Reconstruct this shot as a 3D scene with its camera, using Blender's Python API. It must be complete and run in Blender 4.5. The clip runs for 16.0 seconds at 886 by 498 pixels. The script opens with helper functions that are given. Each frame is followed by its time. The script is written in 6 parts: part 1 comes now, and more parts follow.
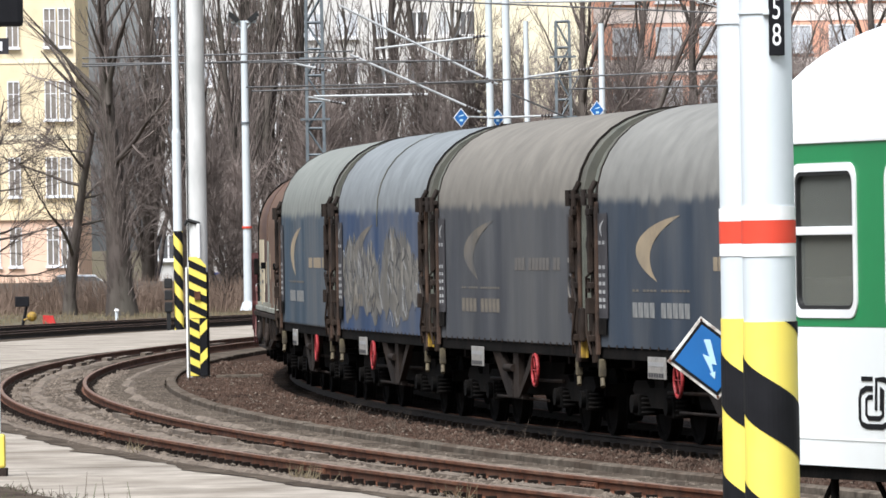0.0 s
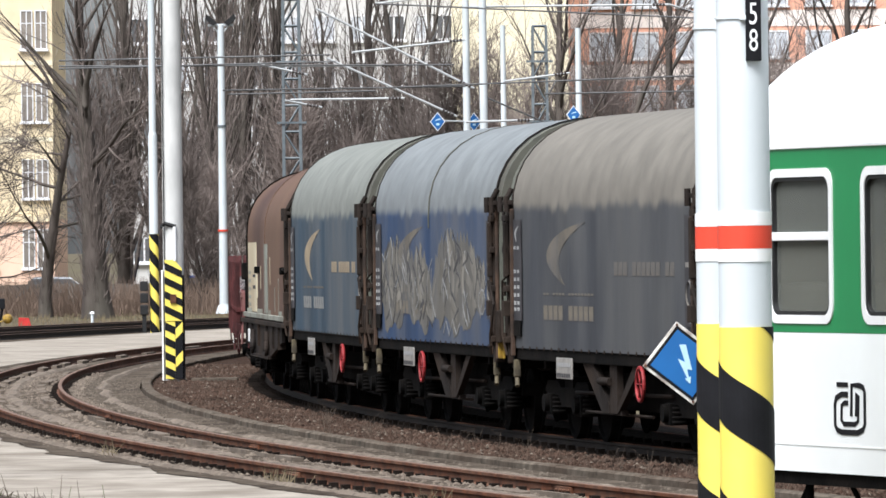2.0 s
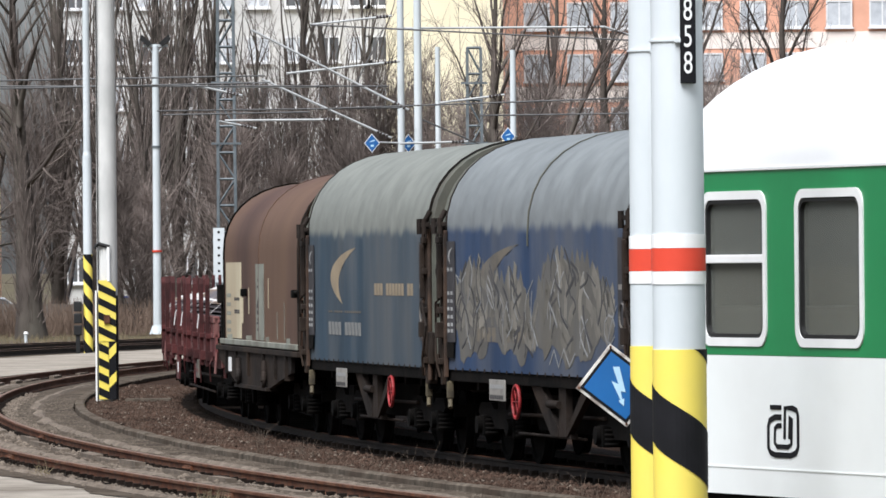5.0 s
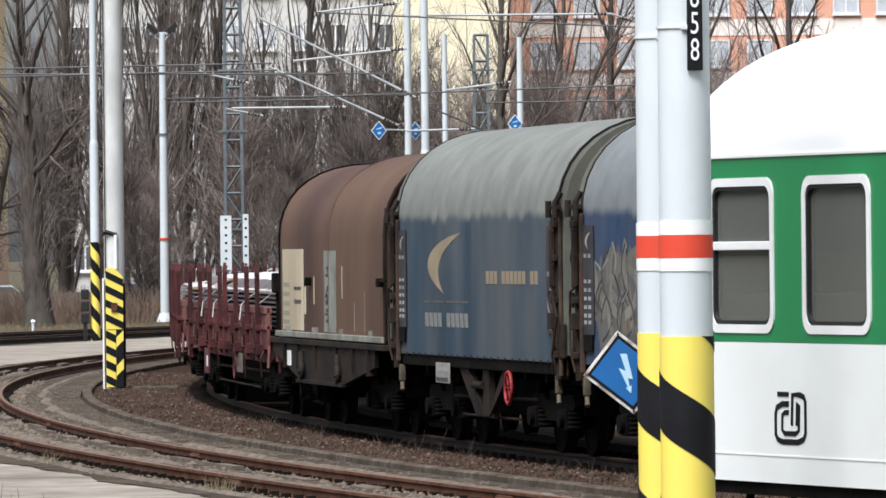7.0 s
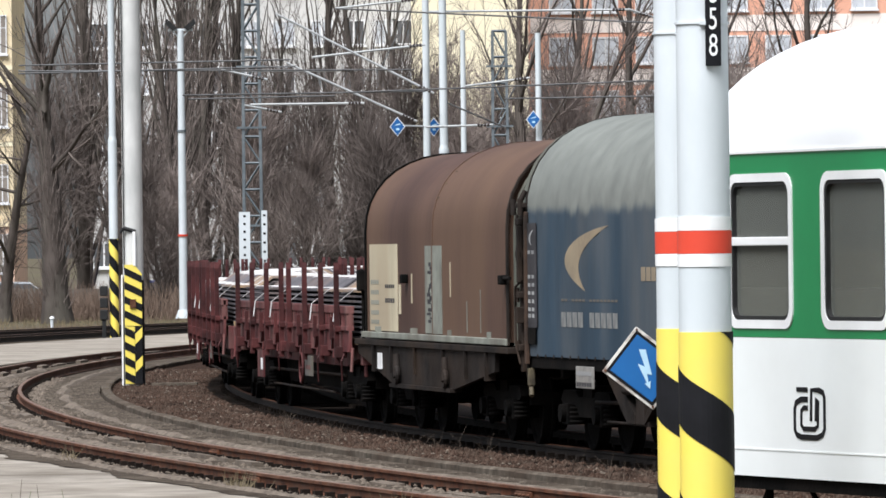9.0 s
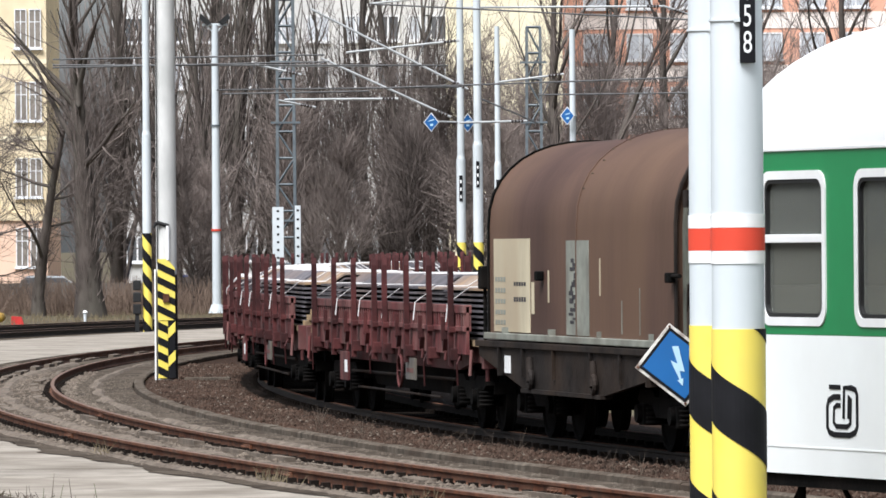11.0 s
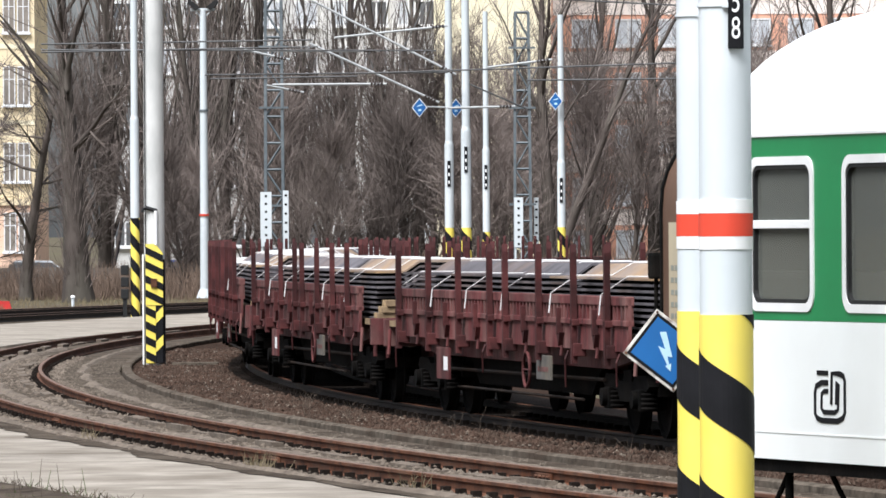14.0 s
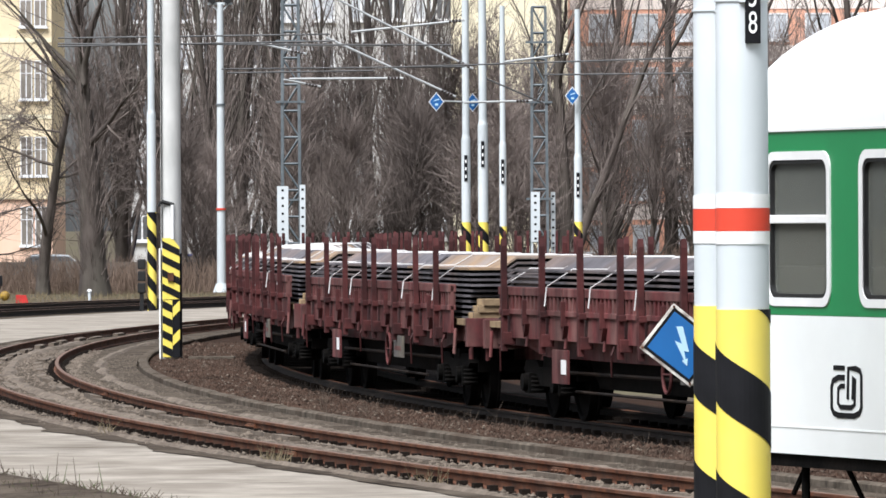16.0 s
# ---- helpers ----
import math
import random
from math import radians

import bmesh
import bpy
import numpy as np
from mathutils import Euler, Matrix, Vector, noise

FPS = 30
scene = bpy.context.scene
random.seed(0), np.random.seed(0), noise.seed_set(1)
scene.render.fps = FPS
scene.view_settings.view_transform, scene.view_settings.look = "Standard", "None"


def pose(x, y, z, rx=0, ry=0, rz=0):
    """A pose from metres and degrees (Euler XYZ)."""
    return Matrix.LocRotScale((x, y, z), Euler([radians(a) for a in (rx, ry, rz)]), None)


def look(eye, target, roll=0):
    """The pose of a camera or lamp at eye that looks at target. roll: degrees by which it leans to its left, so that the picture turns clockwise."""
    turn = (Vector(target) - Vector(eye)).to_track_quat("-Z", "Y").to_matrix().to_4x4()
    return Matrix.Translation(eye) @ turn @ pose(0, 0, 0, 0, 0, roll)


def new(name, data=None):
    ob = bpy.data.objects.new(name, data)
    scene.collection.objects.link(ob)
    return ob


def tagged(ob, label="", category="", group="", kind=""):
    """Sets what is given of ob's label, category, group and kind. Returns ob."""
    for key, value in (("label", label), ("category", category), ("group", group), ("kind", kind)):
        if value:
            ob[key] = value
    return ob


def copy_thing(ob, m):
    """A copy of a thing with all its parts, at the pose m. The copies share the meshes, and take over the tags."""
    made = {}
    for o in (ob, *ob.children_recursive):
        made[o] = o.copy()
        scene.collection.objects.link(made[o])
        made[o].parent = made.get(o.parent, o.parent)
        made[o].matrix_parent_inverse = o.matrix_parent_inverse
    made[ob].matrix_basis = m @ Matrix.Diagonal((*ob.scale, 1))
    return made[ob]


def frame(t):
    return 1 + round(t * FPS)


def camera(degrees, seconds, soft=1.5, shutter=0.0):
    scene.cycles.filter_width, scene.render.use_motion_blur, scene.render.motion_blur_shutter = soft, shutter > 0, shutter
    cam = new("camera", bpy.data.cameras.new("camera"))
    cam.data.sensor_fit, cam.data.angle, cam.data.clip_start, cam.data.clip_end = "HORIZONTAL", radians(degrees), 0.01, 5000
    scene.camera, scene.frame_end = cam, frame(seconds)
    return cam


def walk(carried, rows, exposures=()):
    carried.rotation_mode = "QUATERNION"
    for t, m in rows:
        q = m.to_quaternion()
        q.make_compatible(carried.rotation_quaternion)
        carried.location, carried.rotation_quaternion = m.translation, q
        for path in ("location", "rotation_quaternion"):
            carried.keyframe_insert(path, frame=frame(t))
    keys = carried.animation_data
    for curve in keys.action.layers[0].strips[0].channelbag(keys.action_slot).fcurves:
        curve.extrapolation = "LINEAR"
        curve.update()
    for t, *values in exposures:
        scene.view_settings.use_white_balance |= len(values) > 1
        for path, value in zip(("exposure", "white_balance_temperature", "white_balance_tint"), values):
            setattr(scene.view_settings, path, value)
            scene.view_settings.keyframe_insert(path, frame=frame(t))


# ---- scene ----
EYE = Vector((0.0, 0.0, 2.48))
cam = camera(6.8, 16.0, soft=1.6)


def aim(yaw, pitch, roll):
    """Camera standing at EYE; yaw to the right and pitch upwards in degrees."""
    a, b = radians(yaw), radians(pitch)
    return look(EYE, EYE + Vector((math.sin(a) * math.cos(b), math.cos(a) * math.cos(b), math.sin(b))) * 50.0, -roll)


VIEW = [
    (0, -0.6381, -0.0651, 0.948),
    (0.5, -0.7055, -0.0929, 0.903),
    (1, -0.7310, -0.0708, 0.933),
    (1.5, -0.5957, -0.0649, 0.792),
    (2, -0.4531, -0.0368, 0.708),
    (2.5, -0.4210, -0.0103, 0.816),
    (3, -0.3930, -0.0280, 0.680),
    (3.5, -0.1951, 0.1096, 0.836),
    (4, -0.0454, 0.1031, 0.678),
    (4.5, 0.0638, 0.1238, 0.501),
    (7, -0.0000, 0.0260, 0.600),
    (7.5, 0.0441, -0.0554, 0.626),
    (8, 0.0021, -0.0783, 0.720),
    (8.5, -0.1043, -0.0247, 0.611),
    (9, -0.1440, -0.0029, 0.703),
    (9.5, -0.1885, -0.0081, 0.535),
    (10, -0.3620, 0.0071, 0.493),
    (12.5, -0.3362, -0.1064, 0.357),
    (13, -0.2421, -0.1043, 0.342),
    (13.5, -0.2536, -0.1055, 0.317),
    (14, -0.3083, -0.1465, 0.359),
    (14.5, -0.3218, -0.1597, 0.363),
    (15, -0.3478, -0.1821, 0.291),
    (15.5, -0.3678, -0.1967, 0.290),
    (16, -0.4370, -0.1888, 0.293)
]
walk(cam, [(t, aim(a, b, c)) for t, a, b, c in VIEW], exposures=[(t, e, 6050, 10) for t, e in ((0.0, 1.42), (3.5, 1.40), (4.5, 1.17), (7.0, 1.12), (10.0, 1.19), (12.5, 1.33), (16.0, 1.28))])

# ---- light: bright thin overcast, broad soft sun high behind the viewer ----
SUN_EL, SUN_AZ = 58.0, 212.0   # azimuth clockwise from +y
world = bpy.data.worlds.new("overcast_sky")
scene.world = world
world.use_nodes = True
wn, wl = world.node_tree.nodes, world.node_tree.links
wn.clear()
sky = wn.new("ShaderNodeTexSky")
sky.sky_type, sky.sun_disc = "NISHITA", False
sky.sun_elevation, sky.sun_rotation = radians(SUN_EL), radians(SUN_AZ)
sky.air_density, sky.dust_density, sky.ozone_density = 1.0, 2.5, 0.6
haze = wn.new("ShaderNodeHueSaturation")
haze.inputs["Saturation"].default_value = 0.3
bg, wo = wn.new("ShaderNodeBackground"), wn.new("ShaderNodeOutputWorld")
bg.inputs["Strength"].default_value = 0.055
wl.new(sky.outputs[0], haze.inputs["Color"])
wl.new(haze.outputs[0], bg.inputs["Color"])
wl.new(bg.outputs[0], wo.inputs["Surface"])
sun_data = bpy.data.lights.new("sun", "SUN")
sun_data.energy, sun_data.angle, sun_data.color = 3.15, radians(36), (1.0, 0.975, 0.94)
sun = new("sun", sun_data)
_az, _el = radians(SUN_AZ), radians(SUN_EL)
sun.matrix_world = look((0, 0, 60), Vector((0, 0, 60)) - Vector((math.sin(_az) * math.cos(_el), math.cos(_az) * math.cos(_el), math.sin(_el))))

# ---- materials ----


def mat(name, c1, c2=None, scale=3.0, rough=0.7, metal=0.0, bump=0.2, stain=None, stain_scale=0.6, stain_amount=0.5, stretch=(1, 1, 1), per_object=0.0, fine=6.0, spec=0.22):
    """Two colours broken up by fine noise, a stain colour by coarse noise, and relief from the same noise."""
    m = bpy.data.materials.new(name)
    m.use_nodes = True
    n, l = m.node_tree.nodes, m.node_tree.links
    b = n["Principled BSDF"]
    c2 = c2 or tuple(min(1, v * 0.75) for v in c1)
    tc = n.new("ShaderNodeTexCoord")
    mp = n.new("ShaderNodeMapping")
    mp.inputs["Scale"].default_value = stretch
    l.new(tc.outputs["Object"], mp.inputs["Vector"])
    n1 = n.new("ShaderNodeTexNoise")
    n1.inputs["Scale"].default_value, n1.inputs["Detail"].default_value, n1.inputs["Roughness"].default_value = scale, 8.0, 0.65
    l.new(mp.outputs[0], n1.inputs["Vector"])
    r1 = n.new("ShaderNodeValToRGB")
    r1.color_ramp.elements[0].position, r1.color_ramp.elements[1].position = 0.36, 0.64
    r1.color_ramp.elements[0].color, r1.color_ramp.elements[1].color = (*c2, 1), (*c1, 1)
    l.new(n1.outputs["Fac"], r1.inputs["Fac"])
    col = r1.outputs["Color"]
    if stain:
        n2 = n.new("ShaderNodeTexNoise")
        n2.inputs["Scale"].default_value, n2.inputs["Detail"].default_value = stain_scale, 5.0
        l.new(mp.outputs[0], n2.inputs["Vector"])
        r2 = n.new("ShaderNodeValToRGB")
        r2.color_ramp.elements[0].position, r2.color_ramp.elements[1].position = 0.42, 0.68
        r2.color_ramp.elements[0].color, r2.color_ramp.elements[1].color = (0, 0, 0, 1), (stain_amount,) * 3 + (1,)
        l.new(n2.outputs["Fac"], r2.inputs["Fac"])
        mx = n.new("ShaderNodeMix")
        mx.data_type = "RGBA"
        l.new(r2.outputs["Color"], mx.inputs["Factor"])
        l.new(col, mx.inputs["A"])
        mx.inputs["B"].default_value = (*stain, 1)
        col = mx.outputs["Result"]
    if per_object:
        oi = n.new("ShaderNodeObjectInfo")
        ma = n.new("ShaderNodeMapRange")
        ma.inputs["To Min"].default_value, ma.inputs["To Max"].default_value = 1 - per_object, 1 + per_object
        l.new(oi.outputs["Random"], ma.inputs["Value"])
        hv = n.new("ShaderNodeHueSaturation")
        l.new(ma.outputs[0], hv.inputs["Value"])
        l.new(col, hv.inputs["Color"])
        col = hv.outputs["Color"]
    l.new(col, b.inputs["Base Color"])
    b.inputs["Roughness"].default_value, b.inputs["Metallic"].default_value = rough, metal
    b.inputs["Specular IOR Level"].default_value = spec
    if bump:
        n3 = n.new("ShaderNodeTexNoise")
        n3.inputs["Scale"].default_value, n3.inputs["Detail"].default_value = scale * fine, 4.0
        l.new(mp.outputs[0], n3.inputs["Vector"])
        bp = n.new("ShaderNodeBump")
        bp.inputs["Strength"].default_value, bp.inputs["Distance"].default_value = bump, 0.02
        l.new(n3.outputs["Fac"], bp.inputs["Height"])
        l.new(bp.outputs[0], b.inputs["Normal"])
    return m


def tarp_mat(name, low, top, edge=2.92):
    """Weathered cover: paint on the flanks, pale dust lying on the vault down to a ragged streaky edge."""
    m = mat(name, low, tuple(v * 0.72 for v in low), 1.2, 0.62, 0, 0.15, stain=(0.105, 0.103, 0.098), stain_scale=0.7, stain_amount=0.55, stretch=(1, 1, 0.35), per_object=0.12)
    n, l = m.node_tree.nodes, m.node_tree.links
    b = n["Principled BSDF"]
    base = b.inputs["Base Color"].links[0].from_socket
    tc = n.new("ShaderNodeTexCoord")
    sp = n.new("ShaderNodeSeparateXYZ")
    l.new(tc.outputs["Object"], sp.inputs[0])
    mp = n.new("ShaderNodeMapping")
    mp.inputs["Scale"].default_value = (1.7, 0.1, 0.25)
    l.new(tc.outputs["Object"], mp.inputs["Vector"])
    ns = n.new("ShaderNodeTexNoise")
    ns.inputs["Scale"].default_value, ns.inputs["Detail"].default_value = 1.6, 2.5
    l.new(mp.outputs[0], ns.inputs["Vector"])
    ad = n.new("ShaderNodeMath")
    ad.operation = "MULTIPLY_ADD"
    ad.inputs[1].default_value = 0.22
    l.new(ns.outputs["Fac"], ad.inputs[0])
    l.new(sp.outputs["Z"], ad.inputs[2])
    mr = n.new("ShaderNodeMapRange")
    mr.interpolation_type = "SMOOTHSTEP"
    mr.inputs["From Min"].default_value, mr.inputs["From Max"].default_value = edge + 0.04, edge + 0.19
    mr.inputs["To Max"].default_value = 0.93
    l.new(ad.outputs[0], mr.inputs["Value"])
    nt = n.new("ShaderNodeTexNoise")
    nt.inputs["Scale"].default_value, nt.inputs["Detail"].default_value = 2.2, 7.0
    l.new(tc.outputs["Object"], nt.inputs["Vector"])
    rt = n.new("ShaderNodeValToRGB")
    rt.color_ramp.elements[0].position, rt.color_ramp.elements[1].position = 0.3, 0.7
    rt.color_ramp.elements[0].color, rt.color_ramp.elements[1].color = (*[v * 0.72 for v in top], 1), (*top, 1)
    l.new(nt.outputs["Fac"], rt.inputs["Fac"])
    mx = n.new("ShaderNodeMix")
    mx.data_type = "RGBA"
    l.new(mr.outputs[0], mx.inputs["Factor"])
    l.new(base, mx.inputs["A"])
    l.new(rt.outputs["Color"], mx.inputs["B"])
    l.new(mx.outputs["Result"], b.inputs["Base Color"])
    return m


M = {}
M["ground"] = mat("bare_earth", (0.11, 0.088, 0.066), (0.06, 0.048, 0.037), 0.8, 0.95, 0, 0.5, stain=(0.11, 0.115, 0.05), stain_scale=0.12, stain_amount=0.5, spec=0.06)
M["ballast"] = mat("rusty_ballast", (0.048, 0.026, 0.017), (0.012, 0.0075, 0.0055), 9.0, 0.95, 0, 0.9, stain=(0.034, 0.024, 0.018), stain_scale=0.5, stain_amount=0.6, spec=0.06)
M["stone"] = mat("ballast_stone", (0.060, 0.036, 0.026), (0.013, 0.0085, 0.0065), 1.3, 0.95, 0, 0.3, stain=(0.100, 0.074, 0.057), stain_scale=7.0, stain_amount=0.55, spec=0.06)
M["infill"] = mat("track_infill", (0.070, 0.055, 0.042), (0.020, 0.015, 0.0115), 3.5, 0.95, 0, 0.8, stain=(0.13, 0.106, 0.082), stain_scale=0.7, stain_amount=0.5, spec=0.06)
M["concrete"] = mat("pale_concrete_paving", (0.32, 0.285, 0.24), (0.20, 0.175, 0.145), 1.6, 0.9, 0, 0.35, stain=(0.14, 0.117, 0.092), stain_scale=0.55, stain_amount=0.9)
M["rubble"] = mat("pale_sandy_rubble", (0.185, 0.150, 0.118), (0.078, 0.062, 0.048), 4.0, 0.95, 0, 0.3, stain=(0.07, 0.052, 0.04), stain_scale=2.0, stain_amount=0.6)
# near-black ballast colour standing in for the shade beneath the train
M["shadebed"] = mat("shade_dark_ballast", (0.011, 0.008, 0.0068), (0.005, 0.004, 0.0035), 9.0, 0.95, 0, 0.8, spec=0.05)
M["grit"] = mat("dark_grey_grit", (0.105, 0.086, 0.068), (0.045, 0.036, 0.028), 5.0, 0.95, 0, 0.3, stain=(0.16, 0.135, 0.108), stain_scale=6.0, stain_amount=0.5, spec=0.08)
M["kerb"] = mat("kerb_concrete", (0.130, 0.108, 0.085), (0.046, 0.038, 0.030), 4.0, 0.95, 0, 0.5, stain=(0.055, 0.040, 0.030), stain_scale=0.8, stain_amount=0.8, spec=0.06)
M["rail"] = mat("rusty_rail", (0.128, 0.048, 0.023), (0.042, 0.017, 0.010), 4.0, 0.75, 0.2, 0.2, stain=(0.2, 0.13, 0.09), stain_scale=1.5, stain_amount=0.3)
M["railhead"] = mat("worn_rail_head", (0.22, 0.135, 0.095), (0.12, 0.068, 0.045), 6.0, 0.5, 0.4, 0.1)
M["sleeper"] = mat("oily_timber_sleeper", (0.02, 0.015, 0.012), (0.010, 0.0075, 0.006), 4.0, 0.9, 0, 0.4, per_object=0.3, spec=0.06)
M["darkrail"] = mat("dark_rail", (0.03, 0.023, 0.019), (0.014, 0.011, 0.010), 6.0, 0.6, 0.4, 0.2, spec=0.06)
M["tarp_blue"] = tarp_mat("blue_grey_cover", (0.032, 0.046, 0.068), (0.195, 0.19, 0.172))
M["tarp_bright"] = tarp_mat("blue_cover", (0.020, 0.042, 0.094), (0.185, 0.198, 0.20))
M["tarp_dull"] = tarp_mat("faded_grey_blue_cover", (0.047, 0.050, 0.058), (0.172, 0.157, 0.133))
M["tarp_fade"] = tarp_mat("faded_blue_cover", (0.028, 0.050, 0.074), (0.192, 0.199, 0.178))
M["brown"] = mat("brown_oxide_hood", (0.078, 0.042, 0.031), (0.052, 0.027, 0.020), 1.2, 0.6, 0, 0.12, stain=(0.130, 0.076, 0.046), stain_scale=0.42, stain_amount=0.7, stretch=(1, 1, 0.3))
M["frame"] = mat("grimy_steel_frame", (0.026, 0.022, 0.020), (0.011, 0.009, 0.008), 3.0, 0.7, 0.1, 0.25, stain=(0.045, 0.030, 0.021), stain_scale=1.2, stain_amount=0.5, spec=0.06)
# running gear coloured nearly black to carry the shade under the bodies
M["black"] = mat("shade_black_running_gear", (0.0065, 0.006, 0.0055), (0.003, 0.003, 0.0028), 4.0, 0.9, 0.0, 0.3, stain=(0.014, 0.011, 0.009), stain_scale=2.0, stain_amount=0.5, spec=0.06)
M["arch"] = mat("grey_green_end_frame", (0.125, 0.13, 0.105), (0.07, 0.072, 0.06), 2.0, 0.65, 0, 0.2, stain=(0.06, 0.045, 0.035), stain_scale=1.0, stain_amount=0.6)
M["gold"] = mat("dirty_ochre_lettering", (0.33, 0.26, 0.165), (0.22, 0.175, 0.12), 3.0, 0.7, 0, 0.1, stain=(0.12, 0.11, 0.10), stain_scale=1.5, stain_amount=0.5)
M["faintgold"] = mat("faded_ochre_lettering", (0.140, 0.120, 0.092), (0.075, 0.070, 0.064), 1.8, 0.7, 0, 0.1, stain=(0.08, 0.085, 0.10), stain_scale=1.5, stain_amount=0.6)
M["palegold"] = mat("faded_grey_white_lettering", (0.21, 0.21, 0.20), (0.11, 0.115, 0.115), 3.0, 0.7, 0, 0.1)
M["palegrey"] = mat("faded_pale_lettering", (0.36, 0.36, 0.35), (0.22, 0.22, 0.22), 3.0, 0.7, 0, 0.1)
M["strip"] = mat("dark_data_strip", (0.045, 0.042, 0.045), (0.028, 0.027, 0.03), 3.0, 0.6, 0, 0.1)
M["plate"] = mat("grubby_white_plate", (0.33, 0.32, 0.295), (0.16, 0.15, 0.14), 4.0, 0.7, 0, 0.1, stain=(0.12, 0.10, 0.08), stain_scale=2.0, stain_amount=0.5)
M["cream"] = mat("cream_panel", (0.50, 0.44, 0.31), (0.38, 0.33, 0.235), 2.0, 0.7, 0, 0.1, stain=(0.2, 0.13, 0.08), stain_scale=1.0, stain_amount=0.5, stretch=(1, 1, 0.4))
M["greypanel"] = mat("grey_green_panel", (0.25, 0.26, 0.22), (0.17, 0.175, 0.15), 2.0, 0.7, 0, 0.1, stain=(0.08, 0.06, 0.045), stain_scale=1.3, stain_amount=0.6)
M["red"] = mat("red_handwheel", (0.27, 0.024, 0.026), (0.10, 0.012, 0.012), 5.0, 0.5)
M["yellow"] = mat("yellow_handle", (0.40, 0.25, 0.03), (0.16, 0.10, 0.03), 5.0, 0.6)
M["stakewagon"] = mat("red_brown_wagon_paint", (0.135, 0.034, 0.034), (0.031, 0.009, 0.0095), 3.0, 0.7, 0, 0.3, stain=(0.19, 0.105, 0.092), stain_scale=2.6, stain_amount=0.6, stretch=(1, 1, 0.45), per_object=0.22)
M["stakerust"] = mat("rusty_stake", (0.075, 0.021, 0.020), (0.030, 0.0100, 0.010), 3.0, 0.75, 0.1, 0.2, per_object=0.25)
M["pile"] = mat("rolled_steel_sheet_pile", (0.125, 0.116, 0.125), (0.052, 0.048, 0.052), 1.5, 0.7, 0.0, 0.15, stain=(0.20, 0.13, 0.09), stain_scale=0.7, stain_amount=0.45, per_object=0.25)
M["rustpile"] = mat("rusting_sheet_pile_top", (0.30, 0.20, 0.115), (0.15, 0.115, 0.095), 1.2, 0.7, 0.05, 0.15, stain=(0.30, 0.28, 0.28), stain_scale=0.5, stain_amount=0.8)
M["strap"] = mat("white_lashing_strap", (0.65, 0.63, 0.62), (0.48, 0.47, 0.46), 5.0, 0.8, 0, 0.1)
M["timber"] = mat("raw_dunnage_timber", (0.30, 0.215, 0.125), (0.16, 0.11, 0.065), 3.0, 0.85, 0, 0.2, per_object=0.2)
M["white"] = mat("white_enamel", (0.78, 0.78, 0.77), (0.70, 0.70, 0.69), 2.0, 0.4, 0, 0.05, spec=0.5)
M["coachgreen"] = mat("green_coach_paint", (0.012, 0.215, 0.066), (0.010, 0.19, 0.058), 1.2, 0.35, 0, 0.03, spec=0.5)
M["coachgrey"] = mat("pale_grey_coach_paint", (0.80, 0.825, 0.81), (0.76, 0.78, 0.765), 0.8, 0.4, 0, 0.03, stain=(0.60, 0.60, 0.575), stain_scale=0.6, stain_amount=0.35, spec=0.5)
M["coachroof"] = mat("white_coach_roof", (0.82, 0.82, 0.82), (0.78, 0.78, 0.78), 0.8, 0.45, 0, 0.03, spec=0.5)
M["rubber"] = mat("black_rubber", (0.02, 0.02, 0.02), (0.014, 0.014, 0.014), 5.0, 0.6)
M["interior"] = mat("coach_interior_panel", (0.52, 0.53, 0.50), (0.42, 0.43, 0.40), 1.0, 0.8)
M["galv"] = mat("galvanised_pole", (0.57, 0.60, 0.615), (0.51, 0.545, 0.56), 1.6, 0.6, 0.0, 0.05, stain=(0.44, 0.485, 0.49), stain_scale=0.9, stain_amount=0.6, stretch=(1, 1, 0.4))
M["whitepole"] = mat("pale_concrete_pole", (0.61, 0.605, 0.58), (0.51, 0.505, 0.485), 1.5, 0.85, 0, 0.15, stain=(0.36, 0.365, 0.35), stain_scale=1.3, stain_amount=0.75, stretch=(1, 1, 0.45))
M["signred"] = mat("signal_red_band", (0.60, 0.065, 0.035), (0.54, 0.055, 0.03), 2.0, 0.5, 0, 0.05)
M["hazyellow"] = mat("hazard_yellow", (0.80, 0.65, 0.10), (0.74, 0.59, 0.085), 2.0, 0.55, 0, 0.05, stain=(0.5, 0.40, 0.12), stain_scale=2.0, stain_amount=0.3, spec=0.5)
M["hazblack"] = mat("hazard_black", (0.015, 0.015, 0.017), (0.01, 0.01, 0.011), 3.0, 0.5, 0, 0.05, spec=0.06)
M["signblue"] = mat("enamel_blue", (0.012, 0.11, 0.33), (0.011, 0.095, 0.29), 2.0, 0.4, 0, 0.05, spec=0.5)
M["signpale"] = mat("pale_blue_bolt", (0.42, 0.60, 0.74), (0.36, 0.53, 0.67), 2.0, 0.5)
M["rustwhite"] = mat("chipped_white_enamel", (0.70, 0.69, 0.66), (0.58, 0.56, 0.52), 8.0, 0.6, 0, 0.1, stain=(0.10, 0.05, 0.03), stain_scale=9.0, stain_amount=0.9)
M["lattice"] = mat("grey_blue_lattice_steel", (0.15, 0.17, 0.18), (0.09, 0.105, 0.115), 2.0, 0.6, 0.1, 0.1)
M["wire"] = mat("copper_contact_wire", (0.11, 0.11, 0.11), (0.065, 0.065, 0.066), 2.0, 0.6, 0.2, 0.0)
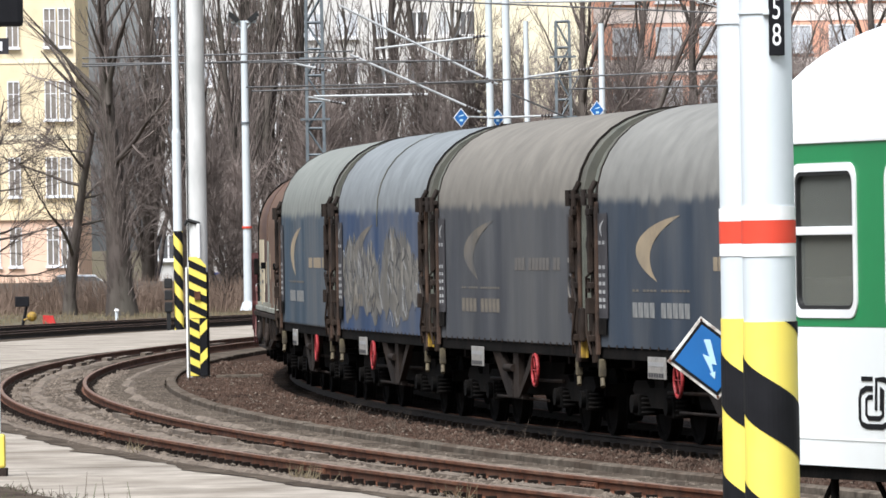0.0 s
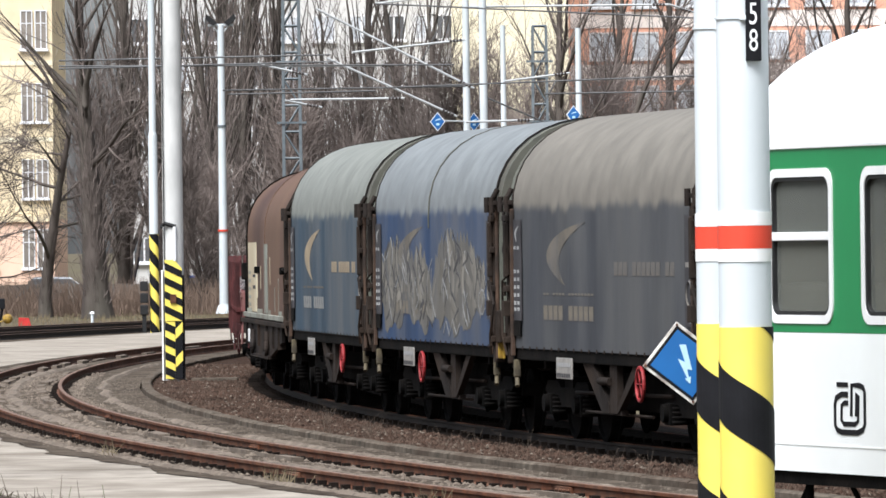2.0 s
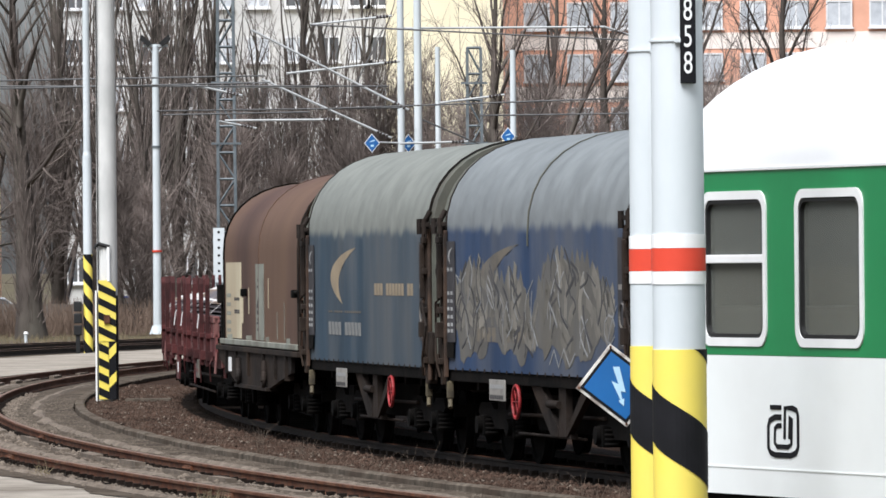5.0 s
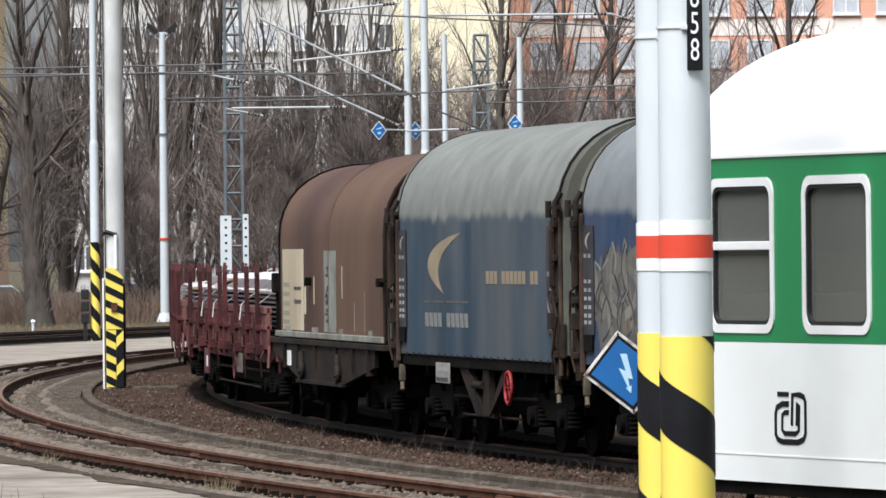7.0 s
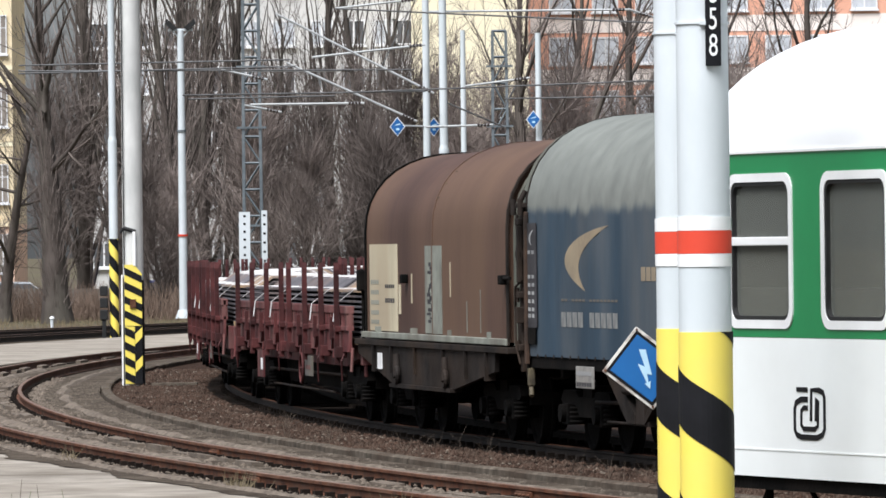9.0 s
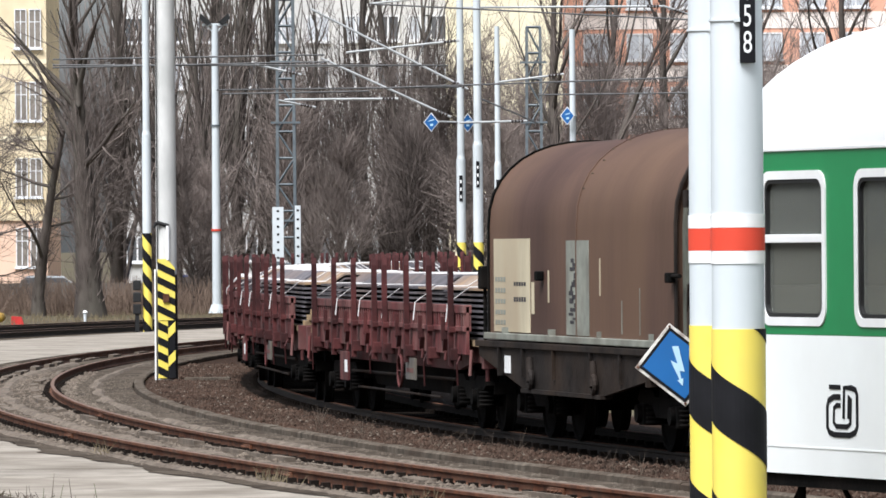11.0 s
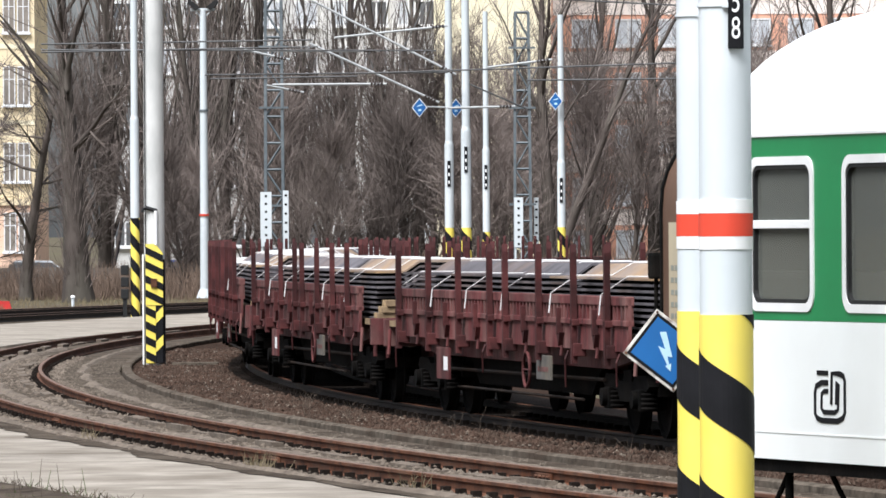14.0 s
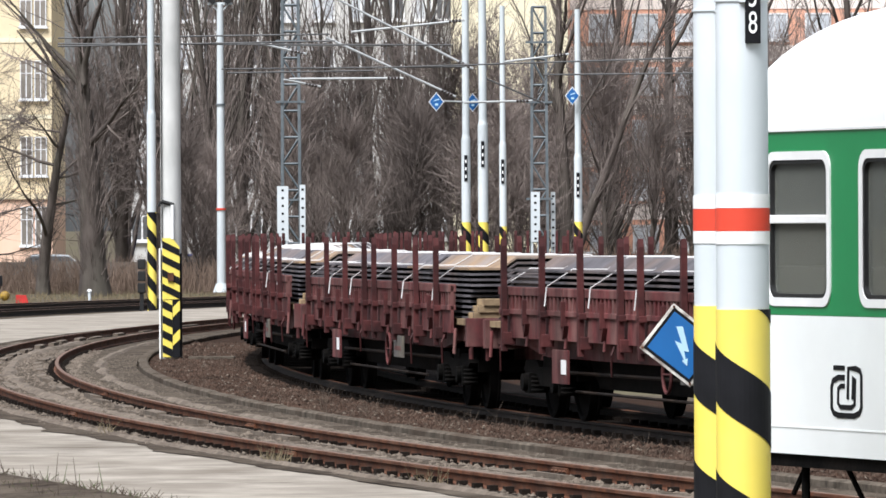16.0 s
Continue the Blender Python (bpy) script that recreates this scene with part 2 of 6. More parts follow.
M["tube"] = mat("pale_cantilever_tube", (0.42, 0.43, 0.43), (0.32, 0.33, 0.33), 2.0, 0.6, 0.1, 0.0)
M["bark"] = mat("grey_brown_bark", (0.105, 0.086, 0.075), (0.055, 0.044, 0.038), 2.5, 0.95, 0, 0.5, stain=(0.10, 0.10, 0.075), stain_scale=0.8, stain_amount=0.4, stretch=(1, 1, 0.3), per_object=0.2)
M["twig"] = mat("bare_twigs", (0.225, 0.186, 0.166), (0.095, 0.074, 0.065), 0.6, 0.95, 0, 0.0, per_object=0.4)
M["shrub"] = mat("dry_shrub_stems", (0.20, 0.145, 0.11), (0.12, 0.083, 0.062), 0.6, 0.95, 0, 0.0, per_object=0.15)
M["drygrass"] = mat("dry_grass", (0.19, 0.152, 0.095), (0.10, 0.08, 0.046), 1.0, 0.95, 0, 0.0)
M["green"] = mat("green_weeds", (0.085, 0.11, 0.04), (0.045, 0.06, 0.022), 1.0, 0.9, 0, 0.0)
M["wall"] = mat("old_boundary_wall", (0.13, 0.11, 0.094), (0.08, 0.068, 0.06), 0.8, 0.95, 0, 0.3, stain=(0.22, 0.20, 0.175), stain_scale=0.4, stain_amount=0.5)
M["peach"] = mat("peach_render", (0.74, 0.52, 0.39), (0.66, 0.45, 0.335), 0.5, 0.9, 0, 0.1)
M["yellowrender"] = mat("pale_yellow_render", (0.74, 0.62, 0.42), (0.64, 0.53, 0.35), 0.5, 0.9, 0, 0.1)
M["greyrender"] = mat("grey_panel_render", (0.58, 0.57, 0.55), (0.47, 0.46, 0.445), 0.5, 0.9, 0, 0.1)
M["creamrender"] = mat("cream_render", (0.80, 0.72, 0.52), (0.74, 0.66, 0.47), 0.4, 0.9, 0, 0.1)
M["orangerender"] = mat("orange_render", (0.70, 0.38, 0.27), (0.62, 0.33, 0.23), 0.5, 0.9, 0, 0.1)
M["paleband"] = mat("pale_pink_render", (0.84, 0.75, 0.69), (0.78, 0.69, 0.635), 0.5, 0.9, 0, 0.1)
M["windowframe"] = mat("white_window_frame", (0.72, 0.72, 0.72), (0.64, 0.64, 0.65), 2.0, 0.6)
M["windowglass"] = mat("dark_window_pane", (0.13, 0.135, 0.14), (0.07, 0.073, 0.078), 0.6, 0.12, 0, 0.0, spec=0.5)
M["dimpane"] = mat("dull_old_pane", (0.27, 0.235, 0.20), (0.17, 0.15, 0.13), 0.6, 0.25, 0, 0.0, spec=0.4)
M["curtain"] = mat("net_curtain_pane", (0.55, 0.57, 0.60), (0.40, 0.42, 0.45), 1.5, 0.3, 0, 0.0, spec=0.5)
M["rustpost"] = mat("rusty_dark_post", (0.075, 0.045, 0.030), (0.022, 0.016, 0.013), 3.0, 0.75, 0.1, 0.2)
M["spraymid"] = mat("pale_silver_spray_paint", (0.165, 0.152, 0.128), (0.105, 0.098, 0.086), 1.4, 0.7, 0, 0.05, per_object=0.3)
M["spray"] = mat("faded_silver_spray_paint", (0.118, 0.109, 0.093), (0.075, 0.071, 0.065), 1.1, 0.7, 0, 0.08, stain=(0.10, 0.105, 0.115), stain_scale=1.6, stain_amount=0.35, stretch=(1, 1, 0.5))
M["spraydark"] = mat("dark_spray_outline", (0.060, 0.058, 0.058), (0.035, 0.035, 0.037), 2.0, 0.7, 0, 0.05)
M["spraypale"] = mat("pale_spray_outline", (0.24, 0.24, 0.235), (0.14, 0.145, 0.15), 2.0, 0.7, 0, 0.05)
M["deadstem"] = mat("dead_brown_stems", (0.115, 0.088, 0.066), (0.06, 0.046, 0.036), 1.0, 0.95, 0, 0.0)
M["hook"] = mat("grimy_ochre_hook", (0.12, 0.098, 0.058), (0.045, 0.037, 0.026), 5.0, 0.7, 0, 0.1)
M["ceramic"] = mat("dark_brown_insulator", (0.045, 0.032, 0.028), (0.03, 0.022, 0.02), 4.0, 0.35, 0, 0.0, spec=0.4)
M["redbox"] = mat("red_paint", (0.5, 0.04, 0.035), None, 3.0, 0.6)
M["carwhite"] = mat("pale_car_paint", (0.5, 0.52, 0.55), (0.44, 0.46, 0.49), 1.0, 0.3, spec=0.5)
M["bandblue"] = mat("bright_blue_band", (0.045, 0.24, 0.60), (0.04, 0.21, 0.54), 1.0, 0.5)
M["carblue"] = mat("blue_plastic", (0.03, 0.09, 0.45), None, 1.0, 0.5)


def glass_mat():
    m = bpy.data.materials.new("tinted_coach_glass")
    m.use_nodes = True
    b = m.node_tree.nodes["Principled BSDF"]
    b.inputs["Base Color"].default_value = (0.25, 0.26, 0.235, 1)
    b.inputs["Roughness"].default_value = 0.03
    b.inputs["Transmission Weight"].default_value = 0.72
    b.inputs["IOR"].default_value = 1.3
    return m


M["glass"] = glass_mat()

# ---- mesh helpers ----


def part(name, bm, material, parent=None, label=""):
    me = bpy.data.meshes.new(name)
    bm.to_mesh(me)
    bm.free()
    me.materials.append(M[material])
    ob = new(name, me)
    if parent:
        ob.parent = parent
    if label:
        ob["label"] = label
    return ob


def like(name, src, parent, m):
    """Another piece on the same mesh."""
    ob = new(name, src.data)
    ob.parent = parent
    ob.matrix_basis = m
    return ob


def raw(name, verts, faces, material, parent=None, smooth=False, label=""):
    me = bpy.data.meshes.new(name)
    me.from_pydata([tuple(v) for v in verts], [], faces)
    me.materials.append(M[material])
    if smooth:
        me.shade_smooth()
    ob = new(name, me)
    if parent:
        ob.parent = parent
    if label:
        ob["label"] = label
    return ob


def thing(name, m, label, category, group="", kind=""):
    ob = new(name)
    ob.matrix_basis = m
    ob.empty_display_size = 0.1
    return tagged(ob, label, category, group, kind)


def box(bm, x0, x1, y0, y1, z0, z1, bevel=0.0):
    r = bmesh.ops.create_cube(bm, size=1.0)
    vs = r["verts"]
    for v in vs:
        v.co = Vector((x0 + (v.co.x + 0.5) * (x1 - x0), y0 + (v.co.y + 0.5) * (y1 - y0), z0 + (v.co.z + 0.5) * (z1 - z0)))
    if bevel:
        es = {e for v in vs for e in v.link_edges}
        bmesh.ops.bevel(bm, geom=list(es), offset=bevel, segments=2, affect="EDGES", profile=0.6)
    return bm


def rod(bm, a, b, r, n=8, r2=None):
    """A round bar from a to b, tapering to r2."""
    a, b = Vector(a), Vector(b)
    q = (b - a).to_track_quat("Z", "Y").to_matrix()
    r2 = r if r2 is None else r2
    ra, rb = [], []
    for i in range(n):
        t = 2 * math.pi * i / n
        d = q @ Vector((math.cos(t), math.sin(t), 0))
        ra.append(bm.verts.new(a + d * r))
        rb.append(bm.verts.new(b + d * r2))
    for i in range(n):
        f = bm.faces.new((ra[i], ra[(i + 1) % n], rb[(i + 1) % n], rb[i]))
        f.smooth = n > 6
    if n > 6:   # caps on edges of their own keep the barrel's shading straight
        ra, rb = [bm.verts.new(v.co) for v in ra], [bm.verts.new(v.co) for v in rb]
    bm.faces.new(ra[::-1])
    bm.faces.new(rb)
    return bm


def pull(bm, pts, y0, y1):
    """A flat outline in x, z pulled from y0 to y1."""
    a = [bm.verts.new((x, y0, z)) for x, z in pts]
    b = [bm.verts.new((x, y1, z)) for x, z in pts]
    n = len(pts)
    bm.faces.new(a)
    bm.faces.new(b[::-1])
    for i in range(n):
        bm.faces.new((a[i], b[i], b[(i + 1) % n], a[(i + 1) % n]))
    bmesh.ops.recalc_face_normals(bm, faces=bm.faces[:])
    return bm


def ring(bm, c, axis, R, r, n=20, k=6):
    """A torus about c."""
    q = Vector(axis).to_track_quat("Z", "Y").to_matrix()
    rows = []
    for i in range(n):
        t = 2 * math.pi * i / n
        d = Vector((math.cos(t), math.sin(t), 0))
        rows.append([bm.verts.new(Vector(c) + q @ (d * (R + r * math.cos(2 * math.pi * j / k)) + Vector((0, 0, r * math.sin(2 * math.pi * j / k))))) for j in range(k)])
    for i in range(n):
        for j in range(k):
            bm.faces.new((rows[i][j], rows[(i + 1) % n][j], rows[(i + 1) % n][(j + 1) % k], rows[i][(j + 1) % k]))
    return bm


def cable(bm, pts, r, n=5):
    """One round cord through all the points."""
    pts = [Vector(p) for p in pts]
    rings = []
    for i, p in enumerate(pts):
        d = (pts[min(i + 1, len(pts) - 1)] - pts[max(i - 1, 0)]).normalized()
        u = d.orthogonal().normalized()
        w = d.cross(u)
        rings.append([bm.verts.new(p + (u * math.cos(2 * math.pi * k / n) + w * math.sin(2 * math.pi * k / n)) * r) for k in range(n)])
    for a, b in zip(rings[:-1], rings[1:]):
        for k in range(n):
            bm.faces.new((a[k], a[(k + 1) % n], b[(k + 1) % n], b[k]))
    return bm


def B():
    return bmesh.new()


def stroke(bm, pts, w, y0, y1):
    """A flat painted line of even width along points in x, z."""
    rows = []
    for i, p in enumerate(pts):
        a, b = pts[max(i - 1, 0)], pts[min(i + 1, len(pts) - 1)]
        dx, dz = b[0] - a[0], b[1] - a[1]
        k = math.hypot(dx, dz) or 1.0
        nx, nz = -dz / k * w / 2, dx / k * w / 2
        rows.append([bm.verts.new((p[0] + s * nx, y, p[1] + s * nz)) for s, y in ((1, y0), (-1, y0), (-1, y1), (1, y1))])
    for a, b in zip(rows[:-1], rows[1:]):
        for k in range(4):
            bm.faces.new((a[k], a[(k + 1) % 4], b[(k + 1) % 4], b[k]))
    bm.faces.new(rows[0][::-1])
    bm.faces.new(rows[-1])
    bmesh.ops.recalc_face_normals(bm, faces=bm.faces[:])
    return bm


def turned(name, parent, a, b, radii, material, n=10, label=""):
    """A body turned round the line from a to b, its radius changing step by step."""
    a, b = Vector(a), Vector(b)
    q = (b - a).to_track_quat("Z", "Y").to_matrix()
    k = len(radii)
    verts = [a.lerp(b, i / (k - 1)) + q @ Vector((r * math.cos(2 * math.pi * j / n), r * math.sin(2 * math.pi * j / n), 0)) for i, r in enumerate(radii) for j in range(n)]
    faces = [(i * n + j, i * n + (j + 1) % n, (i + 1) * n + (j + 1) % n, (i + 1) * n + j) for i in range(k - 1) for j in range(n)]
    faces += [tuple(range(n))[::-1], tuple((k - 1) * n + j for j in range(n))]
    return raw(name, verts, faces, material, parent, label=label)


# ---- the plan: all tracks bend round one centre ----
CX, CY = 324.0, 155.5
R_FREIGHT, R_KERB, R_YARD, R_FAR_A, R_FAR_B = 328.0, 331.05, 333.42, 344.9, 349.4


def on_arc(R, s, z=0.0):
    """Point on a track of radius R; s in metres along the freight line, growing towards the viewer."""
    a = s / R_FREIGHT
    return Vector((CX - R * math.cos(a), CY - R * math.sin(a), z))


def ribbon(name, profile, s0, s1, step, material, parent=None, closed=True, label=""):
    """A profile of (radius, height) swept along the arc."""
    n = max(2, int(abs(s1 - s0) / step) + 1)
    k = len(profile)
    verts, faces = [], []
    for i in range(n):
        s = s0 + (s1 - s0) * i / (n - 1)
        verts += [on_arc(r, s, z) for r, z in profile]
    for i in range(n - 1):
        for j in range(k if closed else k - 1):
            a, b = i * k + j, i * k + (j + 1) % k
            faces.append((a, b, b + k, a + k))
    if closed:
        faces.append(tuple(range(k))[::-1])
        faces.append(tuple((n - 1) * k + j for j in range(k)))
    return raw(name, verts, faces, material, parent, label=label)

# ---- ground ----
bm = B()
bmesh.ops.create_grid(bm, x_segments=8, y_segments=8, size=2500)
ground = part("ground", bm, "ground")
ground.location = (0, 1500, -0.27)
tagged(ground, "brown bare earth of the railway yard", "ground", kind="structure")

bed = ribbon("ballast_bed", [(323.2, -0.4), (324.6, -0.17), (330.97, -0.15), (330.97, -0.4)], -150, 120, 2.0, "ballast")
tagged(bed, "brown rust-stained ballast under the freight track", "ballast", kind="structure")
# strip painting the train's shade onto the ballast
bed_shade = ribbon("oily_bed", [(325.4, -0.3), (325.4, -0.158), (329.05, -0.148), (329.2, -0.3)], -149, 119, 2.0, "shadebed")
tagged(bed_shade, "dark strip of painted shade on the ballast under the freight train", "ballast", kind="structure")
infill = ribbon("track_infill", [(331.2, -0.4), (331.2, -0.12), (332.35, -0.13), (332.56, -0.17), (332.8, -0.17), (332.95, -0.12), (333.85, -0.12), (334.05, -0.17), (334.3, -0.17), (334.5, -0.13), (335.13, -0.10), (335.13, -0.4)], -110, 125, 1.5, "infill")
tagged(infill, "dirty grey-brown packed infill round the yard rails", "ground", kind="structure")
far_bed = ribbon("far_ballast_bed", [(342.9, -0.4), (343.2, -0.16), (351.2, -0.16), (352.4, -0.4)], -170, 60, 3.0, "infill")
tagged(far_bed, "dark ballast under two far tracks", "ballast", kind="structure")
road = ribbon("road", [(335.15, -0.4), (335.15, -0.09), (341.4, -0.07), (341.4, -0.4)], -130, 34.9, 2.0, "concrete")
tagged(road, "pale worn concrete service road", "road", kind="structure")

paving = thing("pavement", pose(0, 0, 0), "pale worn concrete slab paving beside the yard track", "pavement", kind="structure")
slab_no = 0
for r0, r1 in ((335.15, 338.3),):
    for i in range(28):
        s0 = 35.0 + i * 3.0
        dz = random.uniform(-0.003, 0.003)
        vs = [on_arc(r, s, z + dz) for s in (s0 + 0.003, s0 + 1.5, s0 + 2.997) for r, z in ((r0, -0.32), (r0, -0.085), (r1, -0.08), (r1, -0.32))]
        fs = [(a + k, a + (k + 1) % 4, a + 4 + (k + 1) % 4, a + 4 + k) for a in (0, 4) for k in range(4)] + [(3, 2, 1, 0), (8, 9, 10, 11)]
        raw("slab", vs, fs, "concrete", paving)

# soil creeping over the paving's edge
verts, faces = [], []
for i in range(420):
    s = 30 + i * 0.22
    w = 0.10 + 0.30 * max(0.0, noise.noise(Vector((s * 0.35, 0, 0))) + 0.35) + 0.10 * noise.noise(Vector((s * 2.1, 3, 0)))
    verts += [on_arc(335.11, s, -0.078), on_arc(335.16 + max(0.02, w), s, -0.0745)]
    if i:
        faces.append((2 * i - 2, 2 * i - 1, 2 * i + 1, 2 * i))
tagged(raw("edge_soil", verts, faces, "infill"), "thin brown soil spilled over the paving's edge", "soil", kind="structure")

kerb = thing("kerb", pose(0, 0, 0), "grey worn concrete kerb stones edging the ballast", "kerb", kind="structure")
for i in range(170):
    s0 = -62 + i * 1.0
    w, dz = random.uniform(-0.006, 0.006), random.uniform(-0.006, 0.006)
    prof = [(330.98 + w, -0.3), (330.98 + w, -0.06 + dz), (331.01 + w, -0.04 + dz), (331.13 + w, -0.04 + dz), (331.16 + w, -0.06 + dz), (331.16 + w, -0.3)]
    ribbon("kerb_stone", prof, s0 + 0.002, s0 + 0.998, 1.0, "kerb", kerb)

# loose stones on the ballast
vs, fs = [], []
for i in range(15000):
    s = random.uniform(-10, 84)
    r = random.uniform(329.15, 330.97)
    c = on_arc(r, s, -0.15 + random.uniform(-0.01, 0.02))
    k = random.uniform(0.018, 0.05)
    base = len(vs)
    for dx, dy, dz in ((1, 0, 0), (0, 1, 0), (-1, 0, 0), (0, -1, 0), (0, 0, 1)):
        vs.append((c.x + dx * k * random.uniform(0.6, 1.3), c.y + dy * k * random.uniform(0.6, 1.3), c.z + dz * k * random.uniform(0.5, 1.0) + random.uniform(-0.008, 0.008)))
    fs += [(base + a, base + (a + 1) % 4, base + 4) for a in range(4)]
tagged(raw("ballast_stones", vs, fs, "stone"), "loose brown and grey ballast stones", "ballast", kind="stuff")

# pale stones lying singly on the ballast
vs, fs = [], []
for i in range(420):
    s = random.uniform(-10, 84)
    c = on_arc(random.uniform(329.3, 330.95), s, -0.128)
    k = random.uniform(0.014, 0.034)
    base = len(vs)
    for dx, dy, dz in ((1, 0, 0), (0, 1, 0), (-1, 0, 0), (0, -1, 0), (0, 0, 1)):
        vs.append((c.x + dx * k * random.uniform(0.6, 1.3), c.y + dy * k * random.uniform(0.6, 1.3), c.z + dz * k * random.uniform(0.5, 1.0)))
    fs += [(base + a, base + (a + 1) % 4, base + 4) for a in range(4)]
tagged(raw("pale_stones", vs, fs, "rubble"), "pale grey stones scattered on brown ballast", "stones", kind="stuff")

# sand swept into uneven low ridges between the yard rails
for name, rc, wide, top, seed in (("sand_ridge", 333.52, 0.26, 0.045, 1.0), ("sand_ridge", 331.86, 0.17, 0.035, 7.0), ("sand_ridge", 334.78, 0.15, 0.03, 13.0)):
    vs, fs = [], []
    for i in range(760):
        s = -10 + i * 0.13
        w = wide * (0.55 + 0.75 * noise.noise(Vector((s * 0.3, seed, 0))) + 0.35 * noise.noise(Vector((s * 1.7, seed, 2))))
        w = max(0.015, w)
        c = rc + 0.10 * noise.noise(Vector((s * 0.22, seed, 5)))
        h = top * min(1.0, w / wide * 1.6) * (1 + 0.5 * noise.noise(Vector((s * 3.1, seed, 9))))
        z = -0.128 if rc < 334 else -0.122
        vs += [on_arc(c - w, s, z - 0.01), on_arc(c - w * 0.4, s, z + 0.012 + h * 0.9), on_arc(c + w * 0.35, s, z + 0.012 + h), on_arc(c + w, s, z - 0.01)]
        if i:
            fs += [(4 * i - 4 + k, 4 * i - 3 + k, 4 * i + 1 + k, 4 * i + k) for k in range(3)]
    tagged(raw(name, vs, fs, "rubble"), "pale sandy dirt swept along the yard rails", "dirt", kind="structure")

# rubble along the sunken yard rails
vs, fs = [], []
for i in range(8000):
    s = random.uniform(0, 92)
    lane = random.choice(((332.95, 0.07), (333.25, 0.12), (333.6, 0.12), (333.88, 0.06), (334.62, 0.08), (335.08, 0.06), (332.35, 0.08)))
    r = random.gauss(*lane)
    c = on_arc(r, s, -0.125 + random.uniform(-0.015, 0.015))
    k = random.uniform(0.015, 0.045)
    base = len(vs)
    for dx, dy, dz in ((1, 0, 0), (0, 1, 0), (-1, 0, 0), (0, -1, 0), (0, 0, 1)):
        vs.append((c.x + dx * k * random.uniform(0.6, 1.5), c.y + dy * k * random.uniform(0.6, 1.8), c.z + dz * k * random.uniform(0.5, 1.0)))
    fs += [(base + a, base + (a + 1) % 4, base + 4) for a in range(4)]
tagged(raw("track_rubble", vs, fs, "rubble"), "pale sandy rubble lying between the yard rails", "rubble", kind="stuff")

# fine grit on the dirt strip inside the kerb and round the rails
vs, fs = [], []
for i in range(13000):
    s = random.uniform(5, 92)
    r = random.choice((random.uniform(331.2, 332.5), random.uniform(331.2, 332.5), random.uniform(332.9, 334.0), random.uniform(334.35, 335.15)))
    c = on_arc(r, s, -0.128 + random.uniform(-0.01, 0.008))
    k = random.uniform(0.01, 0.032)
    base = len(vs)
    for dx, dy, dz in ((1, 0, 0), (0, 1, 0), (-1, 0, 0), (0, -1, 0), (0, 0, 1)):
        vs.append((c.x + dx * k * random.uniform(0.6, 1.5), c.y + dy * k * random.uniform(0.6, 2.0), c.z + dz * k * random.uniform(0.4, 0.9)))
    fs += [(base + a, base + (a + 1) % 4, base + 4) for a in range(4)]
tagged(raw("track_grit", vs, fs, "grit"), "grey-brown grit on the dirt beside the yard rails", "grit", kind="stuff")

# ---- tracks ----


def rail_profile(R):
    return [(R + a, z) for a, z in ((-0.07, -0.16), (0.07, -0.16), (0.07, -0.145), (0.012, -0.12), (0.012, -0.045), (0.036, -0.032), (0.036, -0.004), (0.028, 0.0), (-0.028, 0.0), (-0.036, -0.004), (-0.036, -0.032), (-0.012, -0.045), (-0.012, -0.12), (-0.07, -0.145))]


bm = B()
box(bm, -1.25, 1.25, -0.13, 0.13, -0.30, -0.135, 0.0)
for sx in (-0.75, 0.75):
    for d in (-0.11, 0.11):
        box(bm, sx + d - 0.045, sx + d + 0.045, -0.06, 0.06, -0.137, -0.085)
SLEEPER = bpy.data.meshes.new("sleeper")
bm.to_mesh(SLEEPER)
bm.free()
SLEEPER.materials.append(M["sleeper"])


def railway(R, s0, s1, mat_side, mat_head, label, sleepers=None):
    tr = thing("railway_track", pose(0, 0, 0), label, "railway track", kind="structure")
    for side in (-0.752, 0.752):
        r = ribbon("rail", rail_profile(R + side), s0, s1, 1.5, mat_side, tr)
        ribbon("running_surface", [(R + side - 0.031, 0.0005), (R + side + 0.031, 0.0005), (R + side + 0.026, 0.004), (R + side - 0.026, 0.004)], s0, s1, 1.5, mat_head, r, label="worn paler top of the rail")
    if sleepers:
        a, b = sleepers
        for i in range(int((b - a) / 0.62)):
            s = a + i * 0.62
            ob = new("sleeper", SLEEPER)
            ob.parent = tr
            p = on_arc(R, s, random.uniform(-0.01, 0.0))
            ob.matrix_basis = Matrix.Translation(p) @ Matrix.Rotation(s / R_FREIGHT + random.uniform(-0.01, 0.01), 4, "Z")
    return tr


railway(R_FREIGHT, -150, 120, "darkrail", "rail", "dark rusty curved freight track on timber sleepers", (-25, 90))
yard = railway(R_YARD, -110, 125, "rail", "railhead", "brown rusted curved yard track sunk in dirty paving", (0, 100))
railway(R_FAR_A, -170, 60, "darkrail", "railhead", "dark curved track beyond the service road")
railway(R_FAR_B, -170, 60, "darkrail", "railhead", "dark curved track at the foot of the far bank")
# first two are oily flangeway grooves, last two paint shade outside the rails
for r0, r1 in ((332.74, 332.82), (334.02, 334.10), (332.50, 332.58), (334.24, 334.34)):
    ribbon("flangeway", [(r0, -0.166), (r1, -0.166), (r1, -0.160), (r0, -0.160)], -60, 110, 1.5, "sleeper", yard, label="dark strip beside the rail, oily groove inside and painted shade outside")
